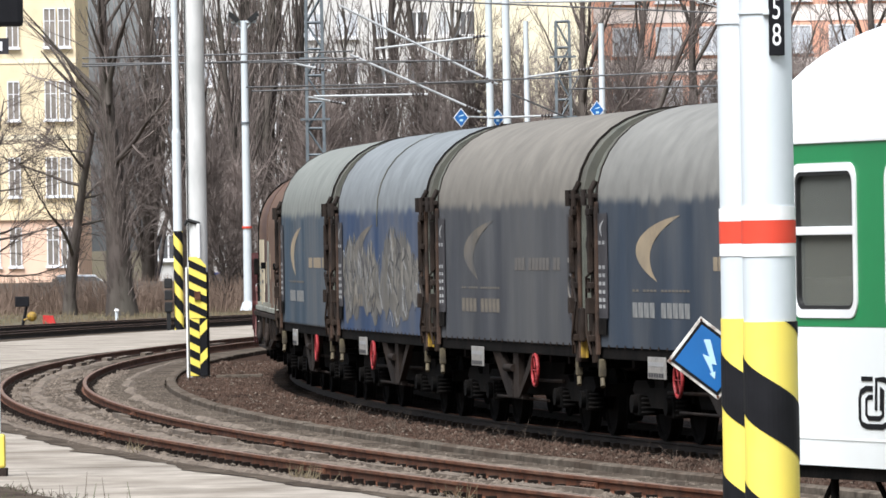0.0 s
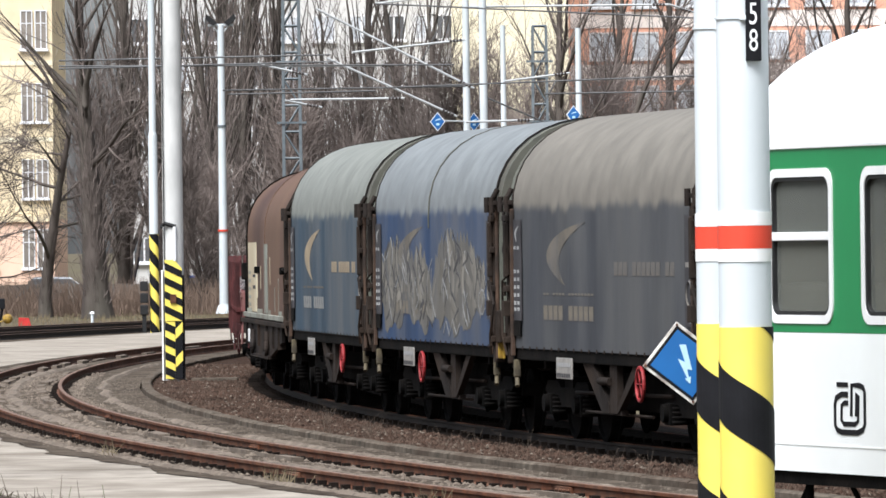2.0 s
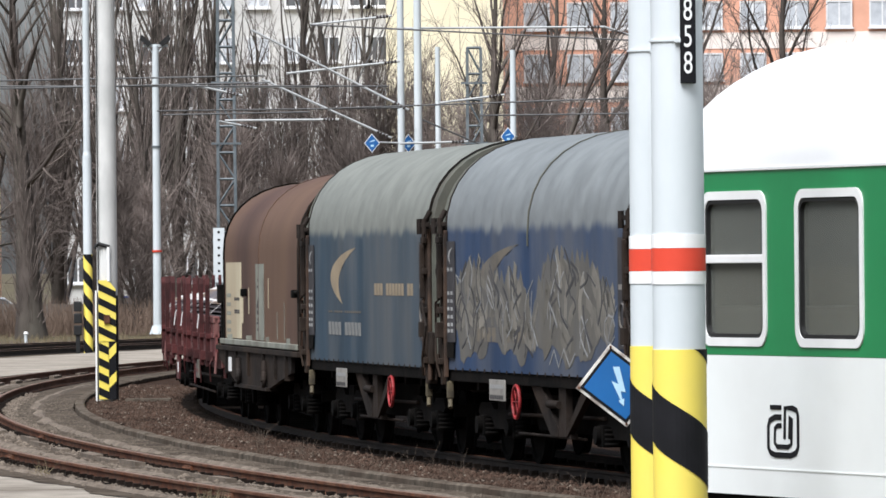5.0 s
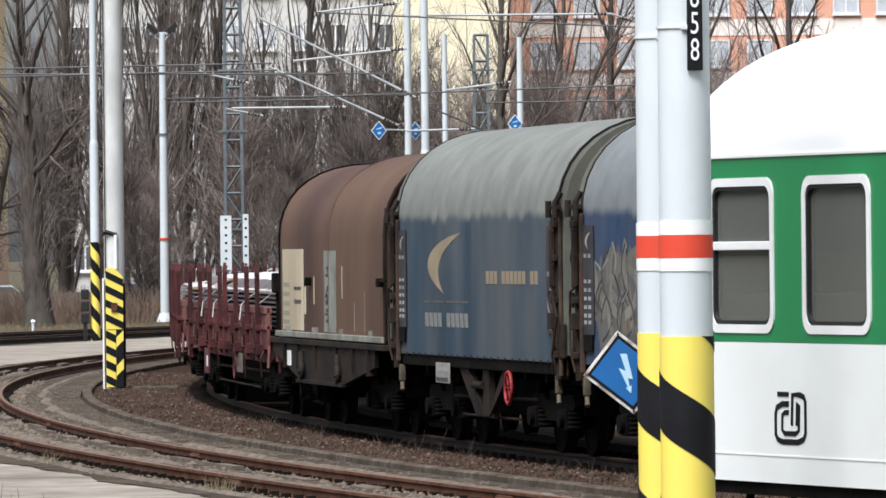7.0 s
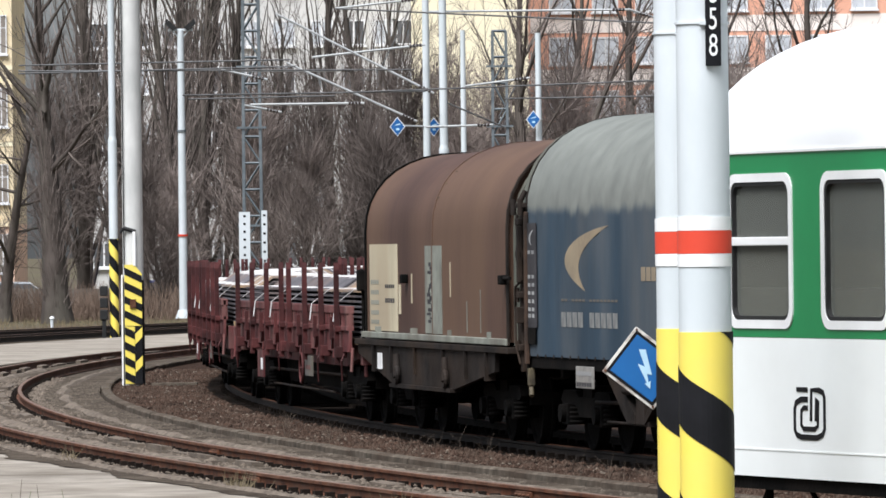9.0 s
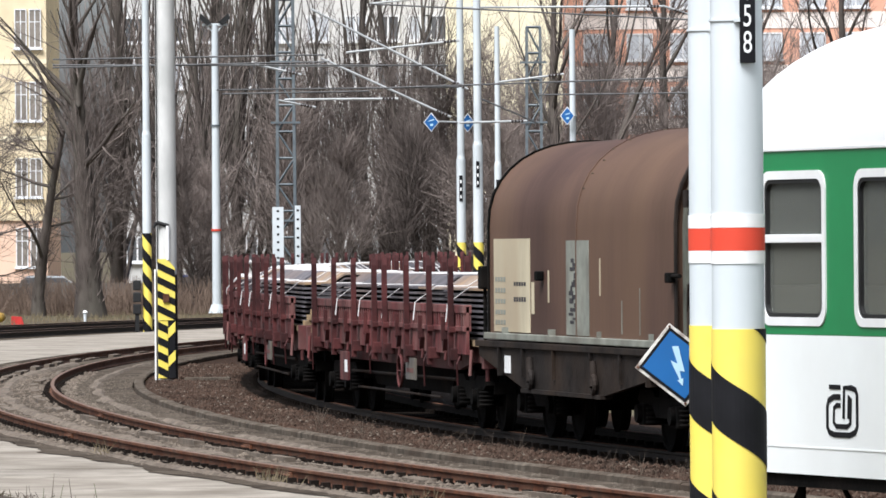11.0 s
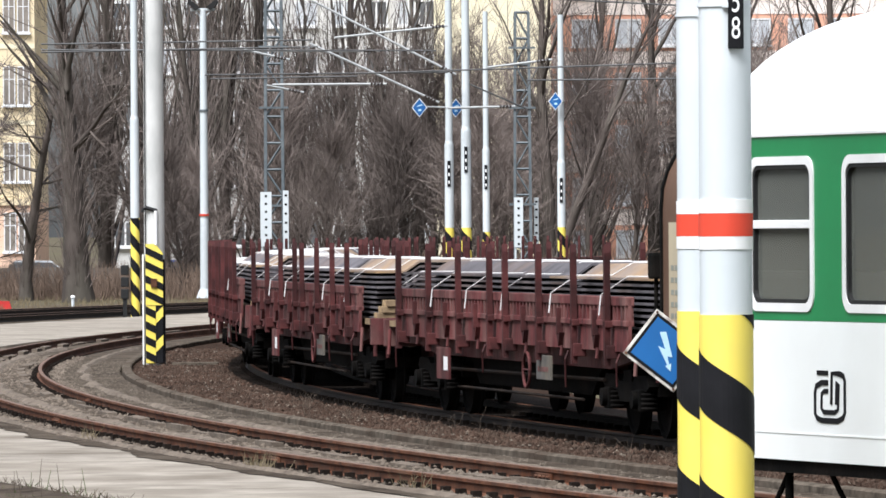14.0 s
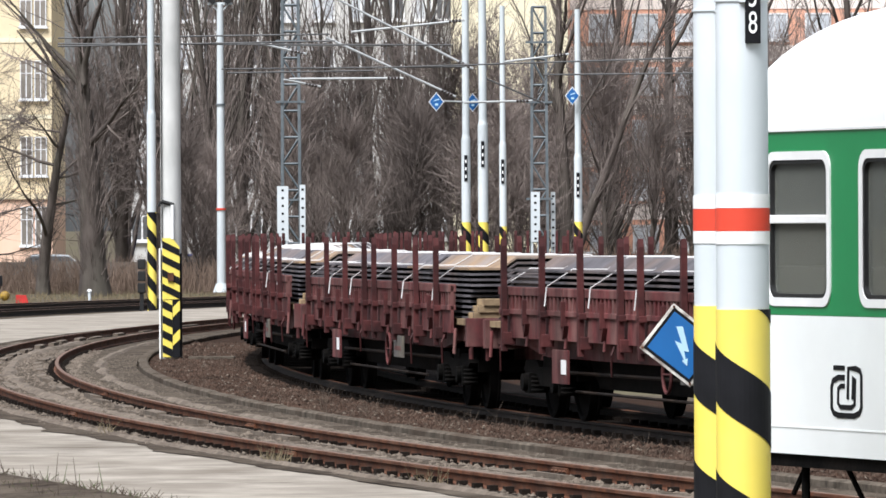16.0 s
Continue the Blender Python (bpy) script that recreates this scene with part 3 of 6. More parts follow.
# fishplates at the rail joints
for R, s in ((332.668, 77.8), (334.172, 71.2), (332.668, 59.8), (334.172, 53.2), (332.668, 41.8), (334.172, 89.2)):
    for side in (-1, 1):
        a, b = sorted((R + side * 0.014, R + side * 0.046))
        ribbon("fishplate", [(a, -0.122), (b, -0.128), (b, -0.05), (a, -0.045)], s - 0.32, s + 0.32, 0.3, "rail", yard)
        for q in range(4):
            bm = B()
            p = on_arc(R + side * 0.046, s - 0.24 + q * 0.16, -0.085)
            d = (p - Vector((CX, CY, -0.085))).normalized() * side
            rod(bm, p, p + d * 0.03, 0.02, 6)
            part("bolt", bm, "rail", yard)
# broken planks of the old flangeway beside the yard rails
for r, w in ((333.02, 0.07), (333.8, 0.06)):
    for i in range(60):
        s0 = -40 + i * 2.0
        if random.random() < 0.25:
            continue
        d = random.uniform(-0.05, 0.05)
        z = -0.075 + random.uniform(-0.04, 0.03)
        ribbon("flangeway_kerb", [(r + d - w, -0.25), (r + d - w, z), (r + d + w, z + random.uniform(-0.02, 0.02)), (r + d + w, -0.25)], s0, s0 + random.uniform(1.2, 1.95), 1.0, "rubble", yard)

# ---- rolling stock ----
SPEED = (3.9043, -0.00058163)


def run(s0, t):
    return s0 + SPEED[0] * t + SPEED[1] * t ** 3


def wagon_pose(s, half=3.4):
    """A vehicle standing with its two pivots on the curve; x forward along its run, -y the outer flank."""
    a, b = on_arc(R_FREIGHT, s - half), on_arc(R_FREIGHT, s + half)
    x = (b - a).normalized()
    y = Vector((-x.y, x.x, 0))
    m = Matrix((x, y, Vector((0, 0, 1)))).transposed().to_4x4()
    m.translation = (a + b) / 2
    return m


def arch(hw, z0, z1, top, n=18, p=2.25):
    pts = [(-hw, z0), (-hw, (z0 + z1) / 2)]
    for i in range(n + 1):
        t = math.pi * (1 - i / n)
        c, s = math.cos(t), math.sin(t)
        pts.append((hw * math.copysign(abs(c) ** (2 / p), c), z1 + (top - z1) * abs(s) ** (2 / p)))
    return pts + [(hw, (z0 + z1) / 2), (hw, z0)]


def vault(name, x0, x1, hw, z0, z1, top, material, parent, steps=40, ripple=0.0, pitch=0.6, label=""):
    """A hollow hood swept along x, its skin pushed out over the hoops."""
    verts, faces = [], []
    base = arch(hw, z0, z1, top)
    k = len(base)
    zc = z1
    for i in range(steps + 1):
        x = x0 + (x1 - x0) * i / steps
        g = 1 + ripple * math.cos(2 * math.pi * (x - x0) / pitch)
        for y, z in base:
            w = 1.0 if z > z1 - 0.1 else 0.12
            gg = 1 + (g - 1) * w
            verts.append((x, y * gg, zc + (z - zc) * gg if z > zc else z))
    for i in range(steps):
        for j in range(k - 1):
            a = i * k + j
            faces.append((a, a + 1, a + k + 1, a + k))
    faces.append(tuple(range(k)))
    faces.append(tuple(steps * k + j for j in reversed(range(k))))
    return raw(name, verts, faces, material, parent, smooth=False, label=label)


def smooth_by(ob, angle=40):
    me = ob.data
    me.shade_smooth()
    me.set_sharp_from_angle(angle=radians(angle))


def hoop(name, x0, x1, hw, z0, z1, top, grow, material, parent):
    """An arched frame: the band between two arches."""
    a, b = arch(hw, z0, z1, top), arch(hw + grow, z0, z1, top + grow)
    k = len(a)
    verts = [(x, y, z) for x in (x0, x1) for pts in (a, b) for y, z in pts]
    faces = []
    for j in range(k - 1):
        faces += [(j, j + 1, k + j + 1, k + j), (2 * k + j, 3 * k + j, 3 * k + j + 1, 2 * k + j + 1), (k + j, k + j + 1, 3 * k + j + 1, 3 * k + j), (j, 2 * k + j, 2 * k + j + 1, j + 1)]
    ob = raw(name, verts, faces, material, parent)
    smooth_by(ob)
    return ob


def make_wheelset(parent, x):
    """Axle and two wheels turned as one body."""
    half = [(0.0, -1.08), (0.075, -1.08), (0.075, -0.9), (0.13, -0.9), (0.13, -0.83), (0.38, -0.82), (0.41, -0.845), (0.46, -0.84), (0.463, -0.735), (0.488, -0.725), (0.488, -0.70), (0.36, -0.705), (0.14, -0.72), (0.08, -0.66)]
    prof = half + [(r, -y) for r, y in reversed(half)]
    n, k = 28, len(prof)
    verts = [(r * math.cos(2 * math.pi * i / n), y, r * math.sin(2 * math.pi * i / n)) for i in range(n) for r, y in prof]
    faces = [(i * k + j, i * k + j + 1, ((i + 1) % n) * k + j + 1, ((i + 1) % n) * k + j) for i in range(n) for j in range(k - 1)]
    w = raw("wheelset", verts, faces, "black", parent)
    smooth_by(w, 35)
    w.location = (x, 0, 0.46)
    WHEELSETS.append((w, x))
    return w


WHEELSETS = []


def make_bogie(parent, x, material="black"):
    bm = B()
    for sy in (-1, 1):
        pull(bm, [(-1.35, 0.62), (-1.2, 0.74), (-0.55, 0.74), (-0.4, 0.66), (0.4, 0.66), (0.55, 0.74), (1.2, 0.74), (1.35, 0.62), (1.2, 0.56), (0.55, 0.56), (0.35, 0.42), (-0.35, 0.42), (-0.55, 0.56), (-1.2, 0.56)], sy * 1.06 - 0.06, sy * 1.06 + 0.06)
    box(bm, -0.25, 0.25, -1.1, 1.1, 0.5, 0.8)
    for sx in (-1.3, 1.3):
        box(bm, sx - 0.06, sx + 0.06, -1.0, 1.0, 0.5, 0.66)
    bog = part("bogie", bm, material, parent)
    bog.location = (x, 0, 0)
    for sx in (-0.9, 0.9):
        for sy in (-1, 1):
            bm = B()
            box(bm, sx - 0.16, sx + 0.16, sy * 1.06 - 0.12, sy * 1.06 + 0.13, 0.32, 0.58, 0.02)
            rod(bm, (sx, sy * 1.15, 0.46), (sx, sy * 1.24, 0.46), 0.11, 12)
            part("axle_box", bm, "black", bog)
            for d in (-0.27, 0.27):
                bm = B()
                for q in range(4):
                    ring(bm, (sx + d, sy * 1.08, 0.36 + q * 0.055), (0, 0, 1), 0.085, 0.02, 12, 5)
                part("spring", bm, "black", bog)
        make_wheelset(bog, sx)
    return bog


def make_buffer(parent, x, y, sgn):
    bm = B()
    rod(bm, (x, y, 1.06), (x + sgn * 0.33, y, 1.06), 0.13, 12, 0.1)
    rod(bm, (x + sgn * 0.33, y, 1.06), (x + sgn * 0.50, y, 1.06), 0.085, 12)
    rod(bm, (x + sgn * 0.50, y, 1.06), (x + sgn * 0.54, y, 1.06), 0.225, 18)
    return part("buffer", bm, "frame", parent)


def lettering(name, parent, x0, x1, z0, z1, y, count, gaps, material, share=0.74):
    """A row of plain bars standing for writing, each a piece of its own."""
    step = (x1 - x0) / count
    bm = B()
    box(bm, 0, step * share, y - 0.002, y, z0, z1)
    first = None
    for i in range(count):
        if i in gaps:
            continue
        if first is None:
            first = part(name, bm, material, parent)
            first.location.x = x0 + i * step
        else:
            like(name, first, parent, pose(x0 + i * step, 0, 0))


def crescent(parent, x0, z0, w, h, y, material, name="crescent_emblem"):
    """A swept crescent, thick at the back, tips up to the right and down."""
    def bez(p, q, r, t4, t):
        u = 1 - t
        return tuple(u ** 3 * p[k] + 3 * u * u * t * q[k] + 3 * u * t * t * r[k] + t ** 3 * t4[k] for k in (0, 1))
    n = 21
    out = [bez((1.0, 1.0), (0.30, 0.92), (-0.42, 0.50), (0.50, 0.0), i / 20) for i in range(n)]
    inn = [bez((1.0, 1.0), (0.62, 0.82), (0.10, 0.50), (0.50, 0.0), i / 20) for i in range(n)][::-1]
    bm = B()
    a = [bm.verts.new((x0 + px * w, y, z0 + pz * h)) for px, pz in out]
    b = [bm.verts.new((x0 + px * w, y, z0 + pz * h)) for px, pz in reversed(inn)]
    for i in range(n - 1):
        q = [a[i], a[i + 1], b[i + 1], b[i]]
        try:
            bm.faces.new(q)
        except ValueError:
            pass
    bmesh.ops.remove_doubles(bm, verts=bm.verts[:], dist=0.0005)
    bmesh.ops.recalc_face_normals(bm, faces=bm.faces[:])
    r = bmesh.ops.extrude_face_region(bm, geom=bm.faces[:])
    for v in r["geom"]:
        if isinstance(v, bmesh.types.BMVert):
            v.co.y -= 0.0015
    bmesh.ops.recalc_face_normals(bm, faces=bm.faces[:])
    return part(name, bm, material, parent)


def end_gear(parent, sgn, yellow):
    """Posts, latches and ladder rails at one end of a covered wagon."""
    for sy in (-1, 1):
        bm = B()
        box(bm, sgn * 5.36 - 0.06, sgn * 5.36 + 0.06, sy * 1.40 - 0.07, sy * 1.40 + 0.07, 0.95, 2.98, 0.012)
        box(bm, sgn * 5.33 - 0.08, sgn * 5.33 + 0.08, sy * 1.42 - 0.06, sy * 1.42 + 0.06, 2.93, 3.0, 0.02)
        box(bm, sgn * 5.30 - 0.05, sgn * 5.30 + 0.05, sy * 1.50 - 0.03, sy * 1.50 + 0.03, 2.05, 2.75, 0.012)
        box(bm, sgn * 5.30 - 0.07, sgn * 5.30 + 0.07, sy * 1.50 - 0.05, sy * 1.50 + 0.05, 1.55, 1.75, 0.012)
        part("end_post", bm, "frame", parent)
    for z in (1.25, 1.9, 2.4, 2.8):
        bm = B()
        box(bm, sgn * 5.36 - 0.1, sgn * 5.36 + 0.11, -1.52, -1.46, z - 0.04, z + 0.04, 0.01)
        rod(bm, (sgn * 5.40, -1.50, z - 0.09), (sgn * 5.40, -1.50, z + 0.09), 0.022, 8)
        part("clamp", bm, "frame", parent)
    bm = B()
    box(bm, sgn * 5.36 - 0.24, sgn * 5.36 + 0.24, -1.50, -1.44, 2.97, 3.03, 0.012)
    for d in (-0.2, 0.2):
        rod(bm, (sgn * 5.36 + d, -1.51, 2.88), (sgn * 5.36 + d, -1.51, 3.08), 0.038, 8)
    rod(bm, (sgn * 5.36, -1.48, 3.03), (sgn * 5.36, -1.40, 3.18), 0.035, 8)
    part("head_bracket", bm, "frame", parent)
    bm = B()
    box(bm, sgn * 5.14 - 0.05, sgn * 5.14 + 0.05, -1.475, -1.43, 1.05, 2.92, 0.01)
    part("channel_post", bm, "rustpost", parent, "rusty brown upright channel")
    bm = B()
    box(bm, sgn * 5.50 - 0.13, sgn * 5.50 + 0.13, -1.46, -1.40, 1.20, 1.62, 0.02)
    part("lock_case", bm, "frame", parent)
    bm = B()
    cable(bm, [(sgn * 5.2, -1.47, 2.1), (sgn * 5.4, -1.53, 2.0), (sgn * 5.55, -1.50, 1.7), (sgn * 5.42, -1.53, 1.3), (sgn * 5.3, -1.50, 1.05)], 0.016, 6)
    part("pull_chain", bm, "frame", parent)
    bm = B()
    rod(bm, (sgn * 5.46, -1.43, 1.0), (sgn * 5.46, -1.43, 2.95), 0.03, 8)
    part("shaft", bm, "rustpost", parent, "rusty brown locking shaft")
    bm = B()
    rod(bm, (sgn * 5.58, -1.25, 1.0), (sgn * 5.58, -1.25, 2.85), 0.028, 8)
    rod(bm, (sgn * 5.58, -0.85, 1.0), (sgn * 5.58, -0.85, 2.85), 0.028, 8)
    for q in range(6):
        rod(bm, (sgn * 5.58, -1.25, 1.15 + q * 0.3), (sgn * 5.58, -0.85, 1.15 + q * 0.3), 0.018, 6)
    part("ladder", bm, "frame", parent)
    bm = B()
    rod(bm, (sgn * 5.50, -1.36, 1.0), (sgn * 5.50, -1.36, 2.35), 0.018, 8)
    if yellow:
        box(bm, sgn * 5.50 - 0.04, sgn * 5.50 + 0.04, -1.42, -1.34, 1.38, 1.56, 0.02)
        box(bm, sgn * 5.46 - 0.03, sgn * 5.46 + 0.03, -1.44, -1.36, 1.0, 1.25, 0.01)
    part("lock_handle", bm, "yellow" if yellow else "frame", parent, "yellow painted locking bar" if yellow else "")
    bm = B()
    box(bm, sgn * 5.15 - 0.05, sgn * 5.15 + 0.05, -1.44, -1.36, 0.78, 1.0, 0.015)
    rod(bm, (sgn * 5.15, -1.40, 0.78), (sgn * 5.15 + 0.1, -1.42, 0.66), 0.03, 8)
    part("towing_hook", bm, "hook", parent, "grimy ochre towing hook")
    for sy in (-0.875, 0.875):
        make_buffer(parent, sgn * 5.30, sy, sgn)


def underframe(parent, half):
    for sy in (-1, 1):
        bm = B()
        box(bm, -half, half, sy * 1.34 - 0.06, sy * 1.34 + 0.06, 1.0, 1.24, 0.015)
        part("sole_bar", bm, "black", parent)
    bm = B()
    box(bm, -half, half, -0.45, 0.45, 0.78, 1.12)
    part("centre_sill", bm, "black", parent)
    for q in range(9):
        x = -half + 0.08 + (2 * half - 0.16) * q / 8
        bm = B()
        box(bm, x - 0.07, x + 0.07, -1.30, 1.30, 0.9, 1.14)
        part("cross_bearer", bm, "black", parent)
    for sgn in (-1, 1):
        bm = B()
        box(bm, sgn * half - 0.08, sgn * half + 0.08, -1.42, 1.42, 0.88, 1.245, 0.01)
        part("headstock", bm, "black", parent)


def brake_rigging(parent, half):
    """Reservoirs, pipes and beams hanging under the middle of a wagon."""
    # beams added to block the pale ground behind and darken the gap
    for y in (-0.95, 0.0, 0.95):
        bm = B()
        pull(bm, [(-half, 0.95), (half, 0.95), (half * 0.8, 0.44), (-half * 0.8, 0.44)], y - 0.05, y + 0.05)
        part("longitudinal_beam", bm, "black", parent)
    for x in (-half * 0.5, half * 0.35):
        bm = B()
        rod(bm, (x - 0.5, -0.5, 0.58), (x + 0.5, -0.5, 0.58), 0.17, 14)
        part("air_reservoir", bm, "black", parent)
    bm = B()
    rod(bm, (-half - 0.6, -1.15, 0.62), (half + 0.6, -1.15, 0.66), 0.025, 6)
    part("brake_pipe", bm, "frame", parent)
    bm = B()
    rod(bm, (-half * 0.9, -1.2, 0.40), (half * 0.9, -1.2, 0.40), 0.02, 6)
    part("pull_rod", bm, "frame", parent)


def spray_graffiti(w):
    """Two spiky blocks of sprayed letters with dark and pale outlines over them."""
    rnd = random.Random(7)

    def crest(x):
        if x < -0.2:
            return 2.30 + 0.16 * math.sin((x + 4.6) * 1.1) + (0.12 if -1.4 < x < -0.5 else 0.0)
        return 2.02 + 0.50 * min(1.0, max(0.0, (x + 0.1) / 0.9)) * min(1.0, (4.6 - x) / 1.6)

    def foot(x):
        return 1.40 + 0.10 * math.sin(x * 2.1) + 0.08 * math.cos(x * 5.3) + (0.10 if x > 3.6 or x < -4.4 else 0.0)

    for x0, x1 in ((-4.75, -0.15), (-0.1, 4.35)):
        n = 34
        top, bottom = [], []
        for i in range(n):
            x = x0 + (x1 - x0) * i / (n - 1)
            end = min(1.0, 0.35 + min(i, n - 1 - i) / 4.0)
            mid = (crest(x) + foot(x)) / 2
            spike = (0.11 if i % 2 else -0.06) * rnd.uniform(0.3, 1.3)
            top.append((x, mid + (crest(x) + spike - mid) * end))
            bottom.append((x + rnd.uniform(-0.04, 0.04), mid + (foot(x) + rnd.uniform(-0.05, 0.05) - mid) * end))
        bm = B()
        pull(bm, top + bottom[::-1], -1.4232, -1.4215)
        part("graffiti_block", bm, "spray", w, "faded silver sprayed letters")
    for q in range(150):
        x = rnd.uniform(-4.6, 4.2)
        lo, hi = foot(x), crest(x)
        z = rnd.uniform(lo - 0.02, hi - 0.22)
        h = min(hi + 0.14 - z, rnd.uniform(0.15, 0.55))
        lean = rnd.uniform(-0.5, 0.5)
        bend = rnd.uniform(-0.22, 0.22)
        pts = [(x + lean * i / 5 + bend * math.sin(math.pi * i / 5), z + h * i / 5) for i in range(6)]
        if q % 5 == 4:
            pts += [(pts[-1][0] + 0.22, pts[-1][1] - h * 0.35), (pts[-1][0] + 0.45, pts[-1][1] - h * 0.9)]
        k = "spraymid" if q < 80 else ("spraydark" if q % 3 else "spraypale")
        bm = B()
        stroke(bm, pts, {"spraymid": rnd.uniform(0.06, 0.18), "spraydark": rnd.uniform(0.03, 0.06), "spraypale": rnd.uniform(0.015, 0.03)}[k], -1.4240 - 0.00002 * q, -1.4233)
        part("graffiti_line", bm, k, w)
    # loose pale scrawls beside and below the letters
    for pts in ([(0.9, 1.28), (1.15, 1.45), (1.4, 1.25), (1.7, 1.47), (2.0, 1.27), (2.3, 1.42)],
                [(4.15 + 0.28 * math.cos(a), 1.72 + 0.17 * math.sin(a)) for a in (0.2, 1.0, 1.8, 2.6, 3.4, 4.2, 5.0, 5.8)],
                [(4.0, 1.5), (4.2, 1.75), (4.5, 1.98)], [(-4.85, 2.1), (-4.6, 2.35), (-4.3, 2.25), (-4.0, 2.38)]):
        bm = B()
        stroke(bm, pts, 0.028, -1.4258, -1.4233)
        part("graffiti_scrawl", bm, "spraypale", w)


def covered_wagon(cover, gold, label, emblem=True, graffiti=False, yellow=True, url=True, wheel=2.15, lift=0.0):
    w = thing("covered_wagon", pose(0, 0, 0), label, "freight wagon", "covered wagons of the train")
    c = vault("cover", -5.19, 5.19, 1.42, 1.15, 2.86, 4.10, cover, w, 105, 0.0032, 0.58)
    smooth_by(c, 50)
    for sgn in (-1, 1):
        e = vault("end_wall", min(sgn * 5.26, sgn * 5.56), max(sgn * 5.26, sgn * 5.60), 1.405, 1.24, 2.86, 4.085, "arch", w, 2)
        smooth_by(e, 40)
        hoop("end_hoop", sgn * 5.225 - 0.03, sgn * 5.225 + 0.03, 1.42, 1.24, 2.86, 4.10, 0.012, "frame", w)
        end_gear(w, sgn, yellow and sgn > 0)
    underframe(w, 5.28)
    bm = B()
    box(bm, -0.018, 0.018, -1.433, -1.425, 1.135, 1.175)
    first = part("hem_loop", bm, "frame", w)
    first.location.x = -5.1
    for q in range(1, 24):
        like("hem_loop", first, w, pose(-5.1 + q * 10.2 / 23, 0, 0))
    # flank markings
    for x0, x1 in ((-5.16, -4.62), (4.68, 5.16)):
        bm = B()
        box(bm, x0, x1, -1.445, -1.435, 1.5, 2.78)
        strip = part("data_strip", bm, "strip", w, "dark strip of small white markings")
        if x0 < 0:
            crescent(strip, x0 + 0.14, 2.50, 0.30, 0.2, -1.446, "palegrey", "small_crescent")
            for q, z in enumerate((2.40, 2.10, 2.0, 1.9, 1.8, 1.70, 1.62)):
                lettering("marking", strip, x0 + 0.1, x1 - 0.1, z, z + 0.045, -1.4455, 5, (2,), "palegrey")
            bm = B()
            box(bm, x0 + 0.05, x1 - 0.05, -1.452, -1.446, 1.3, 1.5)
            part("card_holder", bm, "black", strip)
        else:
            lettering("marking", strip, x0 + 0.05, x1 - 0.05, 2.18, 2.24, -1.446, 4, (), "plate")
            lettering("marking", strip, x0 + 0.2, x1 - 0.1, 1.54, 1.60, -1.446, 3, (), "palegrey")
            bm = B()
            ring(bm, (x0 + 0.25, -1.449, 1.88), (0, 1, 0), 0.14, 0.015, 16, 4)
            part("round_mark", bm, "faintgold", strip, "faded pale ring marking")
    if emblem:
        crescent(w, -3.3, 1.95, 2.5, 0.78, -1.4222, gold)
        lettering("motto_mark", w, -3.35, -0.35, 1.83, 1.858, -1.4222, 16, (2, 7), "faintgold")
        lettering("operator_lettering", w, -3.35, -0.35, 1.52, 1.70, -1.4222, 10, (4,), "palegold" if gold == "gold" else "faintgold", 0.82)
    if url:
        lettering("address_lettering", w, 0.8, 4.1, 2.08, 2.24, -1.4222, 13, (3, 10), gold, 0.82)
    if graffiti:
        hoop("fold_seam", -0.32, -0.27, 1.422, 2.7, 2.86, 4.102, 0.010, "arch", w)
        spray_graffiti(w)
    # side gear
    bm = B()
    box(bm, -2.45, -1.55, -1.46, -1.44, 0.80, 1.06, 0.004)
    pl = part("label_plate", bm, "plate", w, "grubby white label plate")
    lettering("plate_marking", pl, -2.4, -1.6, 0.82, 0.87, -1.461, 6, (), "strip")
    lettering("plate_marking", pl, -2.4, -1.6, 0.95, 1.0, -1.461, 8, (), "palegrey")
    bm = B()
    ring(bm, (wheel, -1.42, 0.80), (0, 1, 0), 0.20, 0.022, 22, 6)
    for q in range(3):
        a = q * math.pi / 3
        rod(bm, (wheel - 0.2 * math.cos(a), -1.42, 0.80 - 0.2 * math.sin(a)), (wheel + 0.2 * math.cos(a), -1.42, 0.80 + 0.2 * math.sin(a)), 0.009, 6)
    part("handwheel", bm, "red", w, "red brake handwheel")
    bm = B()
    pull(bm, [(-1.35, 1.0), (-0.75, 1.0), (0.15, 0.52), (0.15, 0.42), (-0.25, 0.42)], -1.36, -1.28)
    pull(bm, [(0.2, 1.0), (0.6, 1.0), (0.6, 0.42), (0.2, 0.42)], -1.36, -1.28)
    pull(bm, [(0.62, 0.42), (0.62, 0.5), (1.5, 1.0), (1.9, 1.0)], -1.36, -1.28)
    box(bm, -0.3, 0.75, -1.34, -1.25, 0.40, 0.46)
    rod(bm, (-0.3, -1.37, 0.8), (0.3, -1.37, 0.8), 0.05, 8)
    part("side_brace", bm, "frame", w).location.x = lift
    brake_rigging(w, 2.1)
    for sx in (-3.4, 3.4):
        make_bogie(w, sx)
    return w


